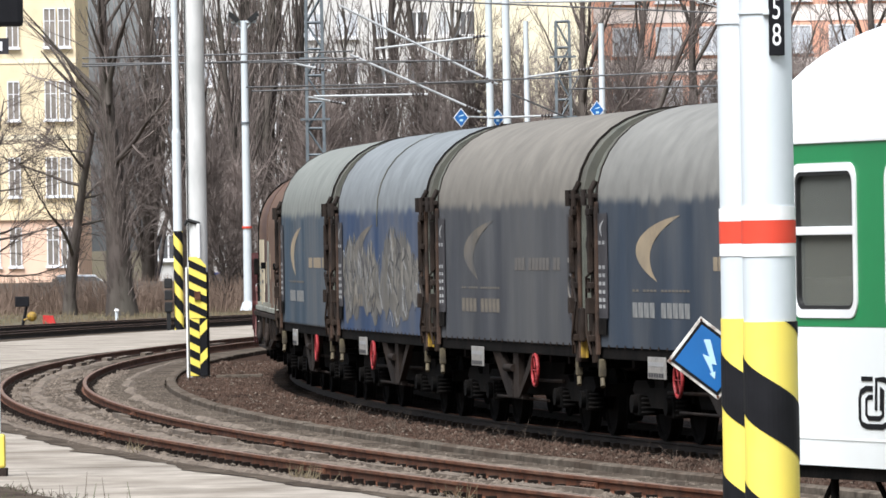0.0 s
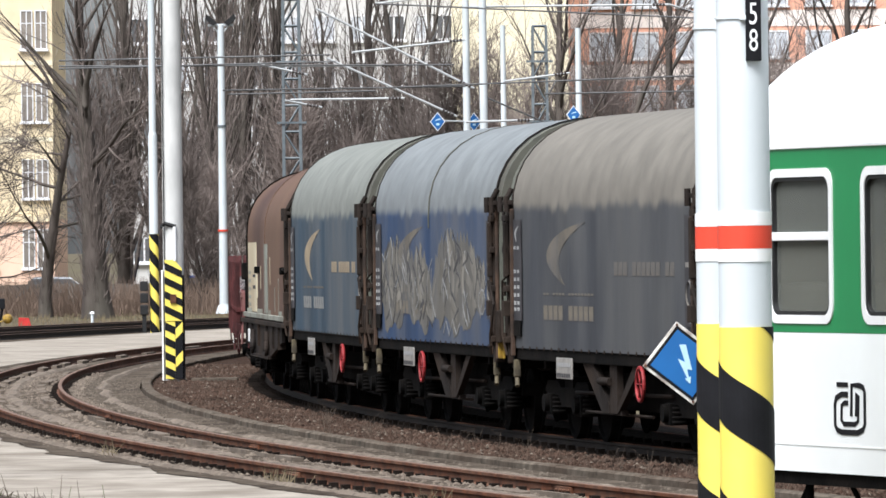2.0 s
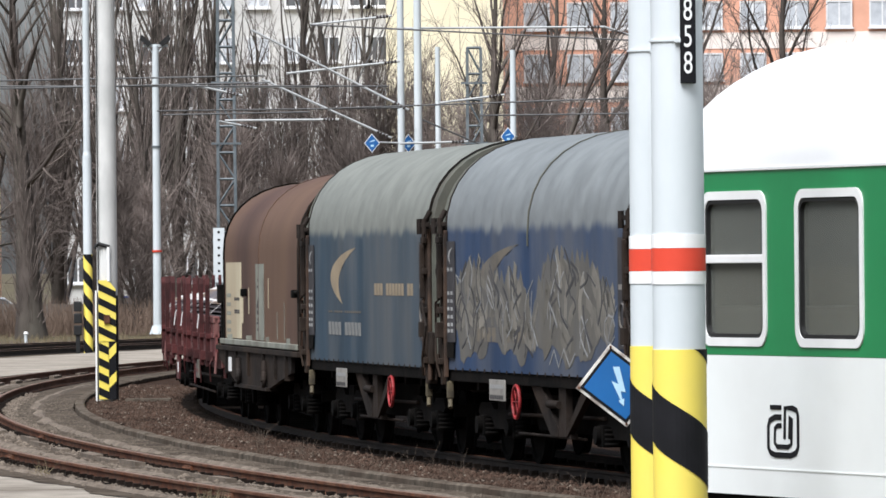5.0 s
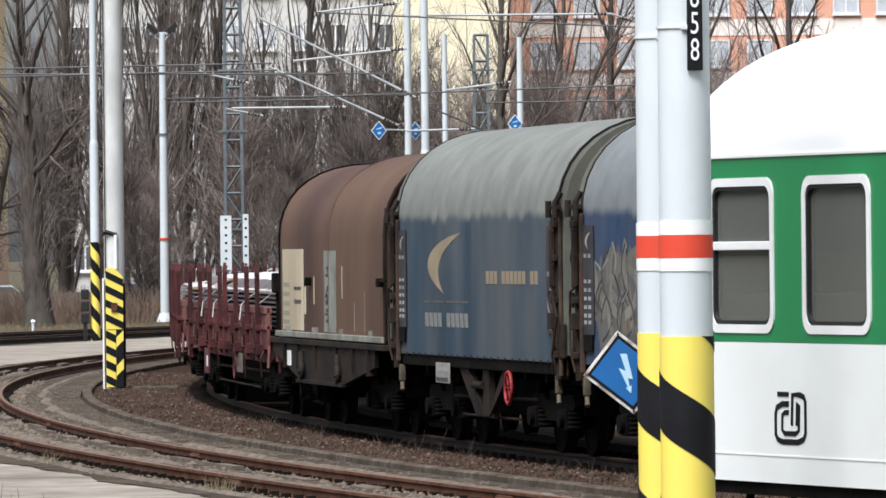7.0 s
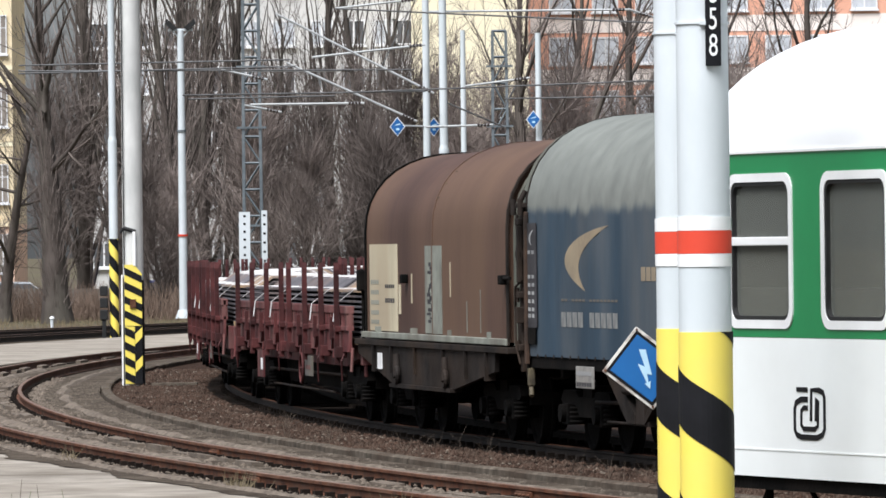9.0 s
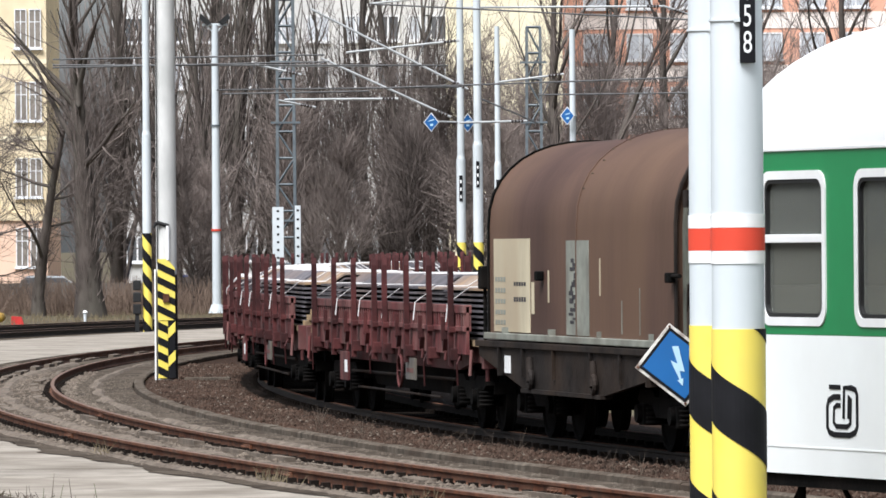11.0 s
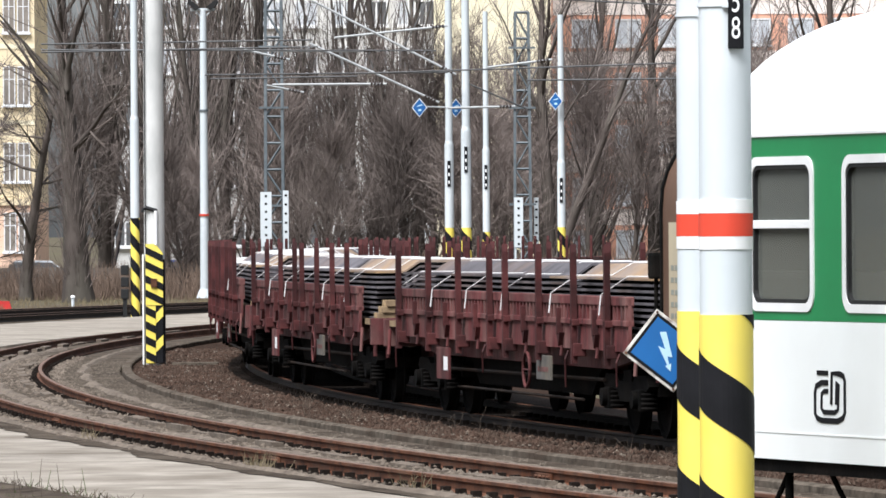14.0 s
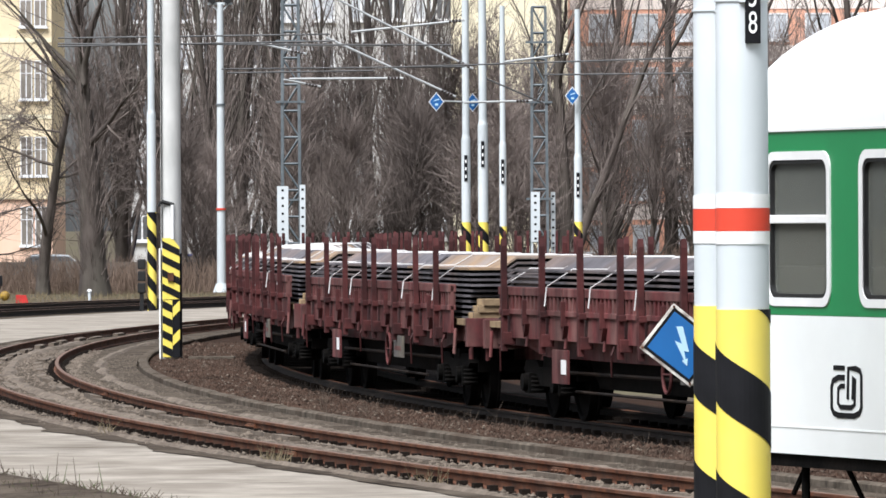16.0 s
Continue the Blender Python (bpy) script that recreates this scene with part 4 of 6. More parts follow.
def hooded_wagon():
    w = thing("hooded_wagon", pose(0, 0, 0), "brown steel telescopic-hood coil wagon with cream panels", "freight wagon")
    a = vault("hood", -5.62, 0.05, 1.36, 1.30, 2.70, 3.80, "brown", w, 30)
    b = vault("hood", 0.0, 5.55, 1.40, 1.30, 2.70, 3.88, "brown", w, 30)
    smooth_by(a), smooth_by(b)
    hoop("hood_seam", -0.03, 0.05, 1.40, 1.30, 2.70, 3.88, 0.010, "brown", w)
    hoop("end_hoop", -5.67, -5.60, 1.36, 1.26, 2.70, 3.80, 0.025, "black", w)
    hoop("end_hoop", 5.53, 5.62, 1.40, 1.26, 2.70, 3.88, 0.025, "frame", w)
    e = vault("end_wall", 5.62, 5.78, 1.34, 1.26, 2.70, 3.84, "arch", w, 2)
    smooth_by(e)
    bm = B()
    box(bm, -5.3, -3.0, -1.372, -1.362, 1.36, 2.55)
    p = part("panel", bm, "cream", w, "cream information panel with faded writing")
    for q, z in enumerate((1.45, 1.58, 1.72, 1.86, 2.0)):
        lettering("marking", p, -5.2, -4.5, z, z + 0.06, -1.373, 4, (), "greypanel")
    lettering("marking", p, -4.0, -3.2, 1.75, 1.81, -1.373, 5, (), "strip")
    lettering("marking", p, -4.0, -3.2, 1.95, 2.0, -1.373, 5, (), "strip")
    bm = B()
    box(bm, -2.9, -2.75, -1.372, -1.362, 1.6, 2.0)
    part("panel", bm, "cream", w)
    bm = B()
    box(bm, -0.75, 0.0 - 0.04, -1.374, -1.362, 1.36, 2.52)
    box(bm, 0.06, 0.75, -1.412, -1.402, 1.36, 2.52)
    g = part("panel", bm, "greypanel", w, "grey-green panel with smudged dark marks")
    bm = B()
    rnd = random.Random(3)
    for q in range(16):
        x, z = rnd.uniform(-0.6, -0.2), 1.5 + q * 0.05
        box(bm, x, x + rnd.uniform(0.1, 0.3), -1.378, -1.374, z, z + rnd.uniform(0.02, 0.07))
    part("smudge", bm, "strip", g)
    for x0, x1, y, z0, z1 in ((-1.9, -1.82, -1.362, 1.75, 2.15), (1.35, 1.42, -1.402, 1.85, 2.3), (2.6, 2.63, -1.402, 1.4, 1.8), (3.6, 3.62, -1.402, 1.4, 1.95)):
        bm = B()
        box(bm, x0, x1, y - 0.006, y, z0, z1)
        part("pale_streak", bm, "cream" if x1 - x0 > 0.035 else "greypanel", w)
    # chipped pale marks down the seam of the vault
    for q in range(7):
        y, z = arch(1.40, 1.30, 2.70, 3.88)[4 + q]
        bm = B()
        bmesh.ops.create_icosphere(bm, subdivisions=1, radius=0.016, matrix=pose(0.12 + 0.09 * (q % 3), y - 0.004, z) @ Matrix.Diagonal((5.0, 0.6, 0.6, 1)))
        part("paint_chip", bm, "hook", w)
    bm = B()
    box(bm, -2.35, -2.15, -1.45, -1.36, 2.02, 2.14, 0.02)
    part("latch", bm, "black", w)
    bm = B()
    box(bm, 5.35, 5.6, -1.50, -1.40, 2.02, 2.14, 0.02)
    rod(bm, (5.4, -1.46, 2.1), (6.0, -1.46, 2.1), 0.025, 8)
    part("latch", bm, "black", w)
    bm = B()
    for sy in (-1, 1):
        box(bm, -5.62, 5.6, sy * 1.42 - 0.03, sy * 1.42 + 0.03, 1.26, 1.345, 0.012)
    for q in range(4):
        x = -4.4 + q * 2.9
        box(bm, x - 0.03, x + 0.03, -1.45, -1.36, 1.34, 1.42)
    part("sill_rail", bm, "greypanel", w, "pale dusty lower guide rail")
    bm = B()
    box(bm, -6.1, 5.85, -1.47, 1.47, 1.16, 1.24, 0.01)
    part("deck", bm, "frame", w)
    bm = B()
    for sy in (-1, 1):
        pull(bm, [(-6.05, 1.16), (-6.0, 1.04), (-3.1, 0.65), (1.7, 0.65), (4.7, 0.92), (4.75, 1.16)], sy * 1.40 - 0.03, sy * 1.40 + 0.03)
        pull(bm, [(-3.1, 0.61), (-3.1, 0.66), (1.7, 0.66), (1.7, 0.61)], sy * 1.40 - 0.08, sy * 1.40 + 0.08)
        for x in (-4.6, -3.1, -1.2, 1.0, 2.7, 4.2):
            box(bm, x - 0.03, x + 0.03, sy * 1.40 - 0.07, sy * 1.40 + 0.07, 0.80, 1.16)
    part("side_girder", bm, "frame", w)
    bm = B()
    box(bm, -4.25, -3.95, -1.452, -1.43, 0.84, 1.06)
    tag = part("tag", bm, "white", w, "small white route tag")
    for x in (-2.6, 1.2):
        bm = B()
        rod(bm, (x, -1.46, 1.05), (x + 0.12, -1.48, 0.75), 0.05, 8)
        ring(bm, (x + 0.12, -1.48, 0.78), (0, 1, 0), 0.1, 0.035, 14, 6)
        part("towing_hook", bm, "frame", w)
    bm = B()
    box(bm, -6.08, 5.85, -0.4, 0.4, 0.75, 1.14)
    part("centre_sill", bm, "black", w)
    for sgn in (-1, 1):
        for sy in (-0.875, 0.875):
            make_buffer(w, sgn * 5.62, sy, sgn)
    bm = B()
    rod(bm, (-5.85, -1.38, 1.24), (-5.85, -1.38, 2.15), 0.025, 8)
    rod(bm, (-5.85, -1.38, 2.15), (-5.85, -0.9, 2.15), 0.025, 8)
    box(bm, -5.95, -5.72, -1.46, -1.2, 1.9, 2.2, 0.03)
    part("end_handrail", bm, "black", w)
    for sx in (-3.5, 3.5):
        make_bogie(w, sx)
    return w


def stake_wagon():
    w = thing("stake_wagon", pose(0, 0, 0), "red-brown flat wagon with drop sides and upright stakes", "freight wagon", "stake wagons of the train")
    HB = 7.9
    bm = B()
    box(bm, -9.1, 9.1, -1.30, 1.30, 1.14, 1.22)
    part("deck", bm, "timber", w, "worn timber deck")
    bm = B()
    for sy in (-1, 1):
        pull(bm, [(-9.05, 1.14), (9.05, 1.14), (9.05, 0.92), (7.2, 0.92), (5.9, 0.80), (-5.9, 0.80), (-7.2, 0.92), (-9.05, 0.92)], sy * 1.16 - 0.04, sy * 1.16 + 0.04)
    box(bm, -9.1, 9.1, -0.35, 0.35, 0.62, 1.12)
    for sx in (-1, 1):
        box(bm, sx * 9.1 - 0.08, sx * 9.1 + 0.08, -1.36, 1.36, 0.86, 1.24, 0.01)
    part("underframe", bm, "stakewagon", w)
    for sy in (-1, 1):
        xs = [-HB, -5.0, -2.75, 0.0, 2.75, 5.0, HB]
        edges = [-HB, -4.0, 0.0, 4.0, HB]
        for a, b in zip(edges[:-1], edges[1:]):
            bm = B()
            y = sy * 1.37
            box(bm, a + 0.02, b - 0.02, y - 0.02, y + 0.02, 1.03, 1.66)
            box(bm, a + 0.02, b - 0.02, y - 0.055, y + 0.055, 1.57, 1.68, 0.012)
            box(bm, a + 0.02, b - 0.02, y - 0.05, y + 0.05, 1.33, 1.40, 0.01)
            n = int((b - a) / 0.22)
            for q in range(n):
                x = a + 0.12 + q * (b - a - 0.2) / (n - 1)
                box(bm, x - 0.045, x + 0.045, y - 0.045, y + 0.045, 1.39, 1.575)
            part("drop_side", bm, "stakewagon", w)
        for x in (-7.3, -5.0, -2.75, -0.55, 0.55, 2.75, 5.0, 7.0):
            bm = B()
            y = sy * 1.47
            jx = 0.02 * math.sin(x * 7.3)
            pull(bm, [(x - 0.05, 0.86), (x + 0.05, 0.86), (x + 0.042 + jx, 2.2), (x + 0.015 + jx, 2.3), (x - 0.04 + jx, 2.26)], y - 0.035, y + 0.035)
            st = part("stake", bm, "stakerust", w)
            bm = B()
            box(bm, x - 0.09, x + 0.09, sy * 1.43 - 0.075, sy * 1.43 + 0.075, 1.31, 1.39, 0.012)
            part("stake_collar", bm, "stakerust", st)
            bm = B()
            box(bm, x - 0.09, x + 0.09, sy * 1.41 - 0.08, sy * 1.41 + 0.08, 0.94, 1.1, 0.012)
            part("stake_pocket", bm, "stakerust", st)
        for x in (-6.2, -3.9, -1.7, 1.6, 3.9, 6.1):
            bm = B()
            box(bm, x - 0.035, x + 0.035, sy * 1.42 - 0.05, sy * 1.42 + 0.05, 1.20, 1.52, 0.008)
            pull(bm, [(x - 0.10, 1.22), (x + 0.10, 1.22), (x, 1.05)], sy * 1.41 - 0.04, sy * 1.41 + 0.04)
            rod(bm, (x, sy * 1.40, 1.06), (x + 0.03, sy * 1.42, 0.93), 0.022, 6)
            part("side_catch", bm, "stakerust", w)
    for x, h in ((-4.1, 0.42), (2.9, 0.3)):
        bm = B()
        box(bm, x - 0.45, x + 0.45, -1.44, -1.41, 0.92 - h, 0.92, 0.004)
        pl = part("label_plate", bm, "stakewagon" if x < 0 else "faintgold", w)
        if x < 0:
            bm = B()
            box(bm, x + 0.1, x + 0.38, -1.447, -1.441, 0.62, 0.80)
            part("tag", bm, "white", pl, "white route tag")
        else:
            lettering("marking", pl, x - 0.35, x + 0.35, 0.72, 0.78, -1.442, 5, (), "stakewagon")
    bm = B()
    ring(bm, (1.6, -1.40, 0.72), (0, 1, 0), 0.22, 0.022, 20, 6)
    rod(bm, (1.38, -1.40, 0.72), (1.82, -1.40, 0.72), 0.014, 6)
    part("handwheel", bm, "stakerust", w)
    brake_rigging(w, 4.7)
    for x, n in ((-7.6, 0.3), (-1.1, 0.26), (4.4, 0.34), (7.5, 0.28)):
        bm = B()
        cable(bm, [(x, -1.42, 1.0), (x + 0.05, -1.47, 0.9), (x - 0.02, -1.45, 0.9 - n)], 0.014)
        part("lashing_chain", bm, "stakerust", w)
    for sgn in (-1, 1):
        for sy in (-0.875, 0.875):
            make_buffer(w, sgn * 9.12, sy, sgn)
        bm = B()
        rod(bm, (sgn * 9.15, -1.3, 0.7), (sgn * 9.15, -1.3, 1.15), 0.03, 8)
        part("step_iron", bm, "stakerust", w)
        bm = B()
        rod(bm, (sgn * 8.4, -1.40, 1.1), (sgn * 8.4, -1.42, 0.76), 0.024, 8)
        part("coupling_hook", bm, "stakewagon", w)
    for sx in (-6.4, 6.4):
        make_bogie(w, sx)
    return w


def sheet_pile_bundle(x0, x1, levels, z0, rusty, yoff=0.0):
    """Hat-shaped rolled piles nested one over another, lashed with pale straps."""
    load = thing("steel_bundle", pose(0, 0, 0), "stack of nested grey steel sheet piles with white lashings", "steel load", "steel loads on the stake wagons")
    prof = [(-1.22, 0.0), (-0.80, 0.0), (-0.58, 0.15), (0.58, 0.15), (0.80, 0.0), (1.22, 0.0)]
    for q in range(levels):
        z = z0 + q * 0.072
        j = 0.12 * math.sin(q * 5.1 + x0)
        verts = [(x + j, y + yoff, z + h + dz) for x in (x0, x1) for dz in (0.0, 0.03) for y, h in prof]
        k = len(prof)
        faces = []
        for e in (0, 2):
            a, b = e * k, (e + 1) * k
            faces += [(a + i, a + i + 1, b + i + 1, b + i) if e else (a + i, b + i, b + i + 1, a + i + 1) for i in range(k - 1)]
        for layer in (0, 1):
            a, b = layer * k, (layer + 2) * k
            faces += [(a + i, a + i + 1, b + i + 1, b + i) for i in range(k - 1)]
        for i in (0, k - 1):
            faces.append((i, k + i, 3 * k + i, 2 * k + i))
        raw("steel_profile", verts, faces, "rustpile" if rusty and q == levels - 1 else "pile", load)
    zt = z0 + (levels - 1) * 0.072 + 0.045
    n = max(2, int((x1 - x0) / 2.2))
    for i in range(n):
        x = x0 + (x1 - x0) * (i + 0.5) / n
        bm = B()
        tilt = 0.5
        pts = [(x - tilt, -1.42 + yoff * 0, 1.70), (x, -1.2, zt), (x + 0.2, -0.80, zt), (x + 0.3, -0.56, zt + 0.15), (x + 0.5, 0.56, zt + 0.15), (x + 0.6, 0.8, zt), (x + 0.9, 1.2, zt), (x + 1.3, 1.42, 1.70)]
        cable(bm, [(x - tilt + 0.02, -1.46, 1.45), (x - tilt, -1.43, 1.69)] + pts, 0.0085)
        part("lashing", bm, "strap", load)
    return load


# first the covered wagons, nearest the head of the train last in time
TRAIN = []   # (thing, arc place at the start, offset inside the wagon, pivot half distance)
w4 = covered_wagon("tarp_blue", "gold", "covered wagon with blue-grey cover, ochre crescent and dusty roof", url=True, wheel=-1.05, lift=0.9)
w3 = covered_wagon("tarp_dull", "faintgold", "covered wagon with faded grey-blue cover and brown dusty roof", url=True)
w2 = covered_wagon("tarp_bright", "faintgold", "covered wagon with blue cover sprayed with grey graffiti", emblem=True, graffiti=True, url=False, wheel=-1.05, lift=0.9)
w1 = covered_wagon("tarp_fade", "gold", "covered wagon with faded blue cover, ochre crescent and pale roof", yellow=False)
for w, s0 in ((w4, 69.55), (w3, 57.88), (w2, 46.2), (w1, 34.45)):
    TRAIN.append((w, s0, Matrix(), 3.4))
TRAIN.append((hooded_wagon(), 22.45, Matrix(), 3.5))
sw = stake_wagon()
STAKE_AT = [7.4, -12.1, -31.5, -50.9, -70.3, -89.7, -109.1]
loads = [(-8.3, 1.8, 10, 1.221, False), (2.2, 8.4, 10, 1.221, True)]
for i, s0 in enumerate(STAKE_AT):
    w = sw
    if i:
        w = copy_thing(sw, Matrix())
        for o in w.children_recursive:
            if o.name.startswith("wheelset"):
                WHEELSETS.append((o, o.location.x))
    TRAIN.append((w, s0, Matrix(), 6.4))
for k, (a, b, n, z, rusty) in enumerate(loads):
    ld = sheet_pile_bundle(a, b, n, z, rusty, 0.03 * (k - 1))
    for i, s0 in enumerate(STAKE_AT[:5]):
        TRAIN.append((ld if i == 0 else copy_thing(ld, Matrix()), s0, pose(0.3 * math.sin(2.1 * i + 0.4), 0, 0.001), 6.4))
# dunnage timbers under the loads at the wagon ends
dun = thing("dunnage_stack", pose(0, 0, 0), "short stack of raw yellow timber battens on the wagon deck", "timber")
for q in range(3):
    for x0, x1 in ((-0.06 - q * 0.02, 0.1), (0.38, 0.52 + q * 0.03)):
        bm = B()
        box(bm, x0, x1, -1.25 + 0.06 * q, 1.25 - 0.05 * q, 0.0 + q * 0.09, 0.089 + q * 0.09, 0.008)
        part("batten", bm, "timber", dun)
dunnage = [(dun, STAKE_AT[1], 8.6)] + [(copy_thing(dun, Matrix()), s0, x) for s0, x in ((STAKE_AT[2], 8.6), (STAKE_AT[3], 8.6))]
for ob, s0, x in dunnage:
    TRAIN.append((ob, s0, pose(x, 0, 1.222), 6.4))


def motions():
    times = [0.5 * i for i in range(33)]
    for ob, s0, off, half in TRAIN:
        walk(ob, [(t, wagon_pose(run(s0, t), half) @ off) for t in times])
    turn = [16.0 * i / 105 for i in range(106)]
    for ob, x in WHEELSETS:
        walk(ob, [(t, Matrix.Translation((x, 0, 0.46)) @ Matrix.Rotation((run(0, t)) / 0.46, 4, "Y")) for t in turn])

# ---- poles and signs beside the tracks ----


def tube_between(name, parent, a, b, r, material, n=12, r2=None, label=""):
    bm = B()
    rod(bm, a, b, r, n, r2)
    return part(name, bm, material, parent, label)


def hazard_sleeve(parent, r, z0, z1, pitch, slope, turn=0.0, share=0.5, name="hazard_stripe"):
    """A yellow sleeve with black bands winding round it."""
    bm = B()
    rod(bm, (0, 0, z0), (0, 0, z1), r, 32)
    sl = part("hazard_sleeve", bm, "hazyellow", parent, "yellow and black hazard stripes")
    k = int((z1 - z0) / pitch) + 3
    for q in range(-2, k):
        verts, faces = [], []
        n = 36
        for i in range(n + 1):
            a = 2 * math.pi * i / n
            rise = slope * math.asin(max(-1, min(1, math.sin(a)))) / math.pi
            zc = z0 + q * pitch - rise + turn
            for z in (zc, zc + pitch * share):
                verts.append(((r + 0.004) * math.sin(a), -(r + 0.004) * math.cos(a), min(max(z, z0 + 0.001), z1 + 0.001)))
        for i in range(n):
            faces.append((2 * i, 2 * i + 2, 2 * i + 3, 2 * i + 1))
        zs = [v[2] for v in verts]
        if max(zs) - min(zs) > 0.03:
            raw(name, verts, faces, "hazblack", sl)
    return sl


def letters(text, size, material, parent, m, name="numeral"):
    cu = bpy.data.curves.new(name, "FONT")
    cu.body, cu.size, cu.align_x, cu.align_y, cu.extrude = text, size, "CENTER", "CENTER", 0.002
    tmp = bpy.data.objects.new("tmp_text", cu)
    me = bpy.data.meshes.new_from_object(tmp)
    bpy.data.objects.remove(tmp)
    me.materials.append(M[material])
    ob = new(name, me)
    ob.parent = parent
    ob.matrix_basis = m
    return ob


# twin catenary mast close by, banded and numbered
for px, py, r, numbered in ((1.432, 44.0, 0.158, True), (1.345, 46.0, 0.150, False)):
    mast = thing("catenary_mast", pose(px, py, 0), "pale grey steel tube mast with red-white band and hazard stripes", "mast", "twin near masts")
    z1 = 2.0
    tube_between("foot", mast, (0, 0, -0.3), (0, 0, 0.3), r + 0.02, "galv", 32)
    tube_between("shaft", mast, (0, 0, 0.3), (0, 0, 8.5), r, "galv", 40, r * 0.93)
    hazard_sleeve(mast, r + 0.002, 0.3, z1 - 0.03, 0.74, 0.32, 0.25, 0.45)
    for z, h, m in ((2.355, 0.075, "white"), (2.432, 0.135, "signred"), (2.569, 0.08, "white")):
        tube_between("band", mast, (0, 0, z), (0, 0, z + h), r + 0.003, m, 40)
    bm = B()
    rod(bm, (0, 0, 3.784), (0, 0, 3.796), r + 0.005, 32)
    box(bm, -0.02, 0.02, -r - 0.02, -r + 0.01, 3.775, 3.805, 0.004)
    part("clamp", bm, "galv", mast)
    if numbered:
        bm = B()
        box(bm, 0.015, 0.107, -r - 0.02, -r + 0.0 + 0.03, 3.535, 4.15, 0.004)
        pl = part("number_plate", bm, "hazblack", mast, "black plate with white upright digits")
        for d, z in zip("858", (3.962, 3.806, 3.65)):
            letters(d, 0.185, "white", pl, pose(0.061, -r - 0.0225, z, 90, 0, 0) @ Matrix.Diagonal((0.62, 1.0, 1.0, 1.0)))

# danger sign hung askew on the mast: its upper corner, outer corner and lower corner
sign = thing("danger_sign", pose(1.127, 46.32, 1.722) @ Matrix.Rotation(radians(38), 4, "Y"), "blue enamel high-voltage sign with pale bolt hanging askew", "sign")
bm = B()
box(bm, -0.20, 0.20, -0.006, 0.006, -0.175, 0.175, 0.004)
part("plate", bm, "rustwhite", sign, "chipped white enamel rim")
bm = B()
box(bm, -0.182, 0.182, -0.009, -0.006, -0.157, 0.157)
part("dark_border", bm, "hazblack", sign)
bm = B()
box(bm, -0.164, 0.164, -0.012, -0.009, -0.139, 0.139)
part("blue_field", bm, "signblue", sign)
bm = B()
pull(bm, [(0.004, 0.009), (-0.04, 0.03), (-0.013, -0.028), (0.016, -0.091), (0.002, -0.095), (0.036, -0.13), (0.04, -0.08), (0.027, -0.087), (0.018, -0.036), (0.048, -0.042), (0.011, 0.117), (-0.03, 0.117)], -0.015, -0.0121)
bolt = part("bolt", bm, "signpale", sign)
bolt.matrix_basis = Matrix.Rotation(radians(-38), 4, "Y") @ pose(-0.004, 0, 0)
for sx, sz in ((-0.185, -0.16), (0.185, 0.16), (-0.185, 0.16), (0.185, -0.16)):
    bm = B()
    rod(bm, (sx, -0.012, sz), (sx, 0.01, sz), 0.008, 8)
    part("rivet", bm, "rail", sign)
bm = B()
rod(bm, (0.158, -0.012, 0.123), (0.158, -0.19, 0.123), 0.012, 8)
part("hanger", bm, "galv", sign)

# concrete mast with a box of hazard boards round its foot
pm = thing("concrete_mast", pose(-6.46, 146.5, -0.16), "pale concrete mast with yellow and black boards round its foot", "mast")
tube_between("shaft", pm, (0, 0, 0), (0, 0, 12), 0.205, "whitepole", 24, 0.185)
bm = B()
pull(bm, [(-0.165, 1.20), (0.175, 1.20), (0.175, 2.22), (0.03, 2.40), (-0.165, 2.40)], -0.25, -0.21)
brd = part("hazard_board", bm, "hazyellow", pm, "yellow and black striped board")
for q in range(4):
    z = 1.20 + q * 0.28
    bm = B()
    pull(bm, [(-0.166, z + 0.17), (0.176, max(1.201, z)), (0.176, min(2.2, z + 0.14)), (-0.166, min(2.38, z + 0.31))], -0.256, -0.249)
    part("black_stripe", bm, "hazblack", brd)
bm = B()
box(bm, -0.165, 0.03, -0.24, -0.20, 0.06, 1.196, 0.008)
brd = part("hazard_board", bm, "hazyellow", pm, "narrow yellow and black striped board")
for q in range(4):
    z = 0.06 + q * 0.29
    bm = B()
    pull(bm, [(-0.166, z + 0.10), (0.031, z), (0.031, z + 0.15), (-0.166, min(1.19, z + 0.25))], -0.246, -0.239)
    part("black_stripe", bm, "hazblack", brd)
bm = B()
box(bm, 0.034, 0.175, -0.24, -0.20, 0.06, 1.196, 0.008)
brd = part("hazard_board", bm, "hazblack", pm, "narrow black board with yellow stripes")
for z in (0.42, 0.98):
    bm = B()
    pull(bm, [(0.035, z - 0.14), (0.176, z), (0.176, z + 0.20), (0.035, z + 0.06)], -0.246, -0.239)
    part("yellow_stripe", bm, "hazyellow", brd)
bm = B()
box(bm, 0.175, 0.205, -0.19, 0.19, 0.02, 2.1, 0.01)
part("side_board", bm, "hazblack", pm)
bm = B()
box(bm, -0.235, -0.20, -0.19, 0.19, 0.02, 2.2, 0.01)
part("white_board", bm, "white", pm)
bm = B()
rod(bm, (0.04, -0.23, 2.38), (0.04, -0.23, 3.05), 0.035, 8)
part("conduit", bm, "white", pm)
bm = B()
rod(bm, (0.06, -0.2, 3.05), (-0.18, -0.2, 3.12), 0.04, 8)
rod(bm, (-0.18, -0.2, 3.12), (-0.24, -0.2, 3.02), 0.03, 8)
part("hook", bm, "rubber", pm)
bm = B()
rod(bm, (-0.17, -0.16, 2.3), (-0.17, -0.15, 12), 0.012, 6)
part("earth_cable", bm, "rubber", pm)
bm = B()
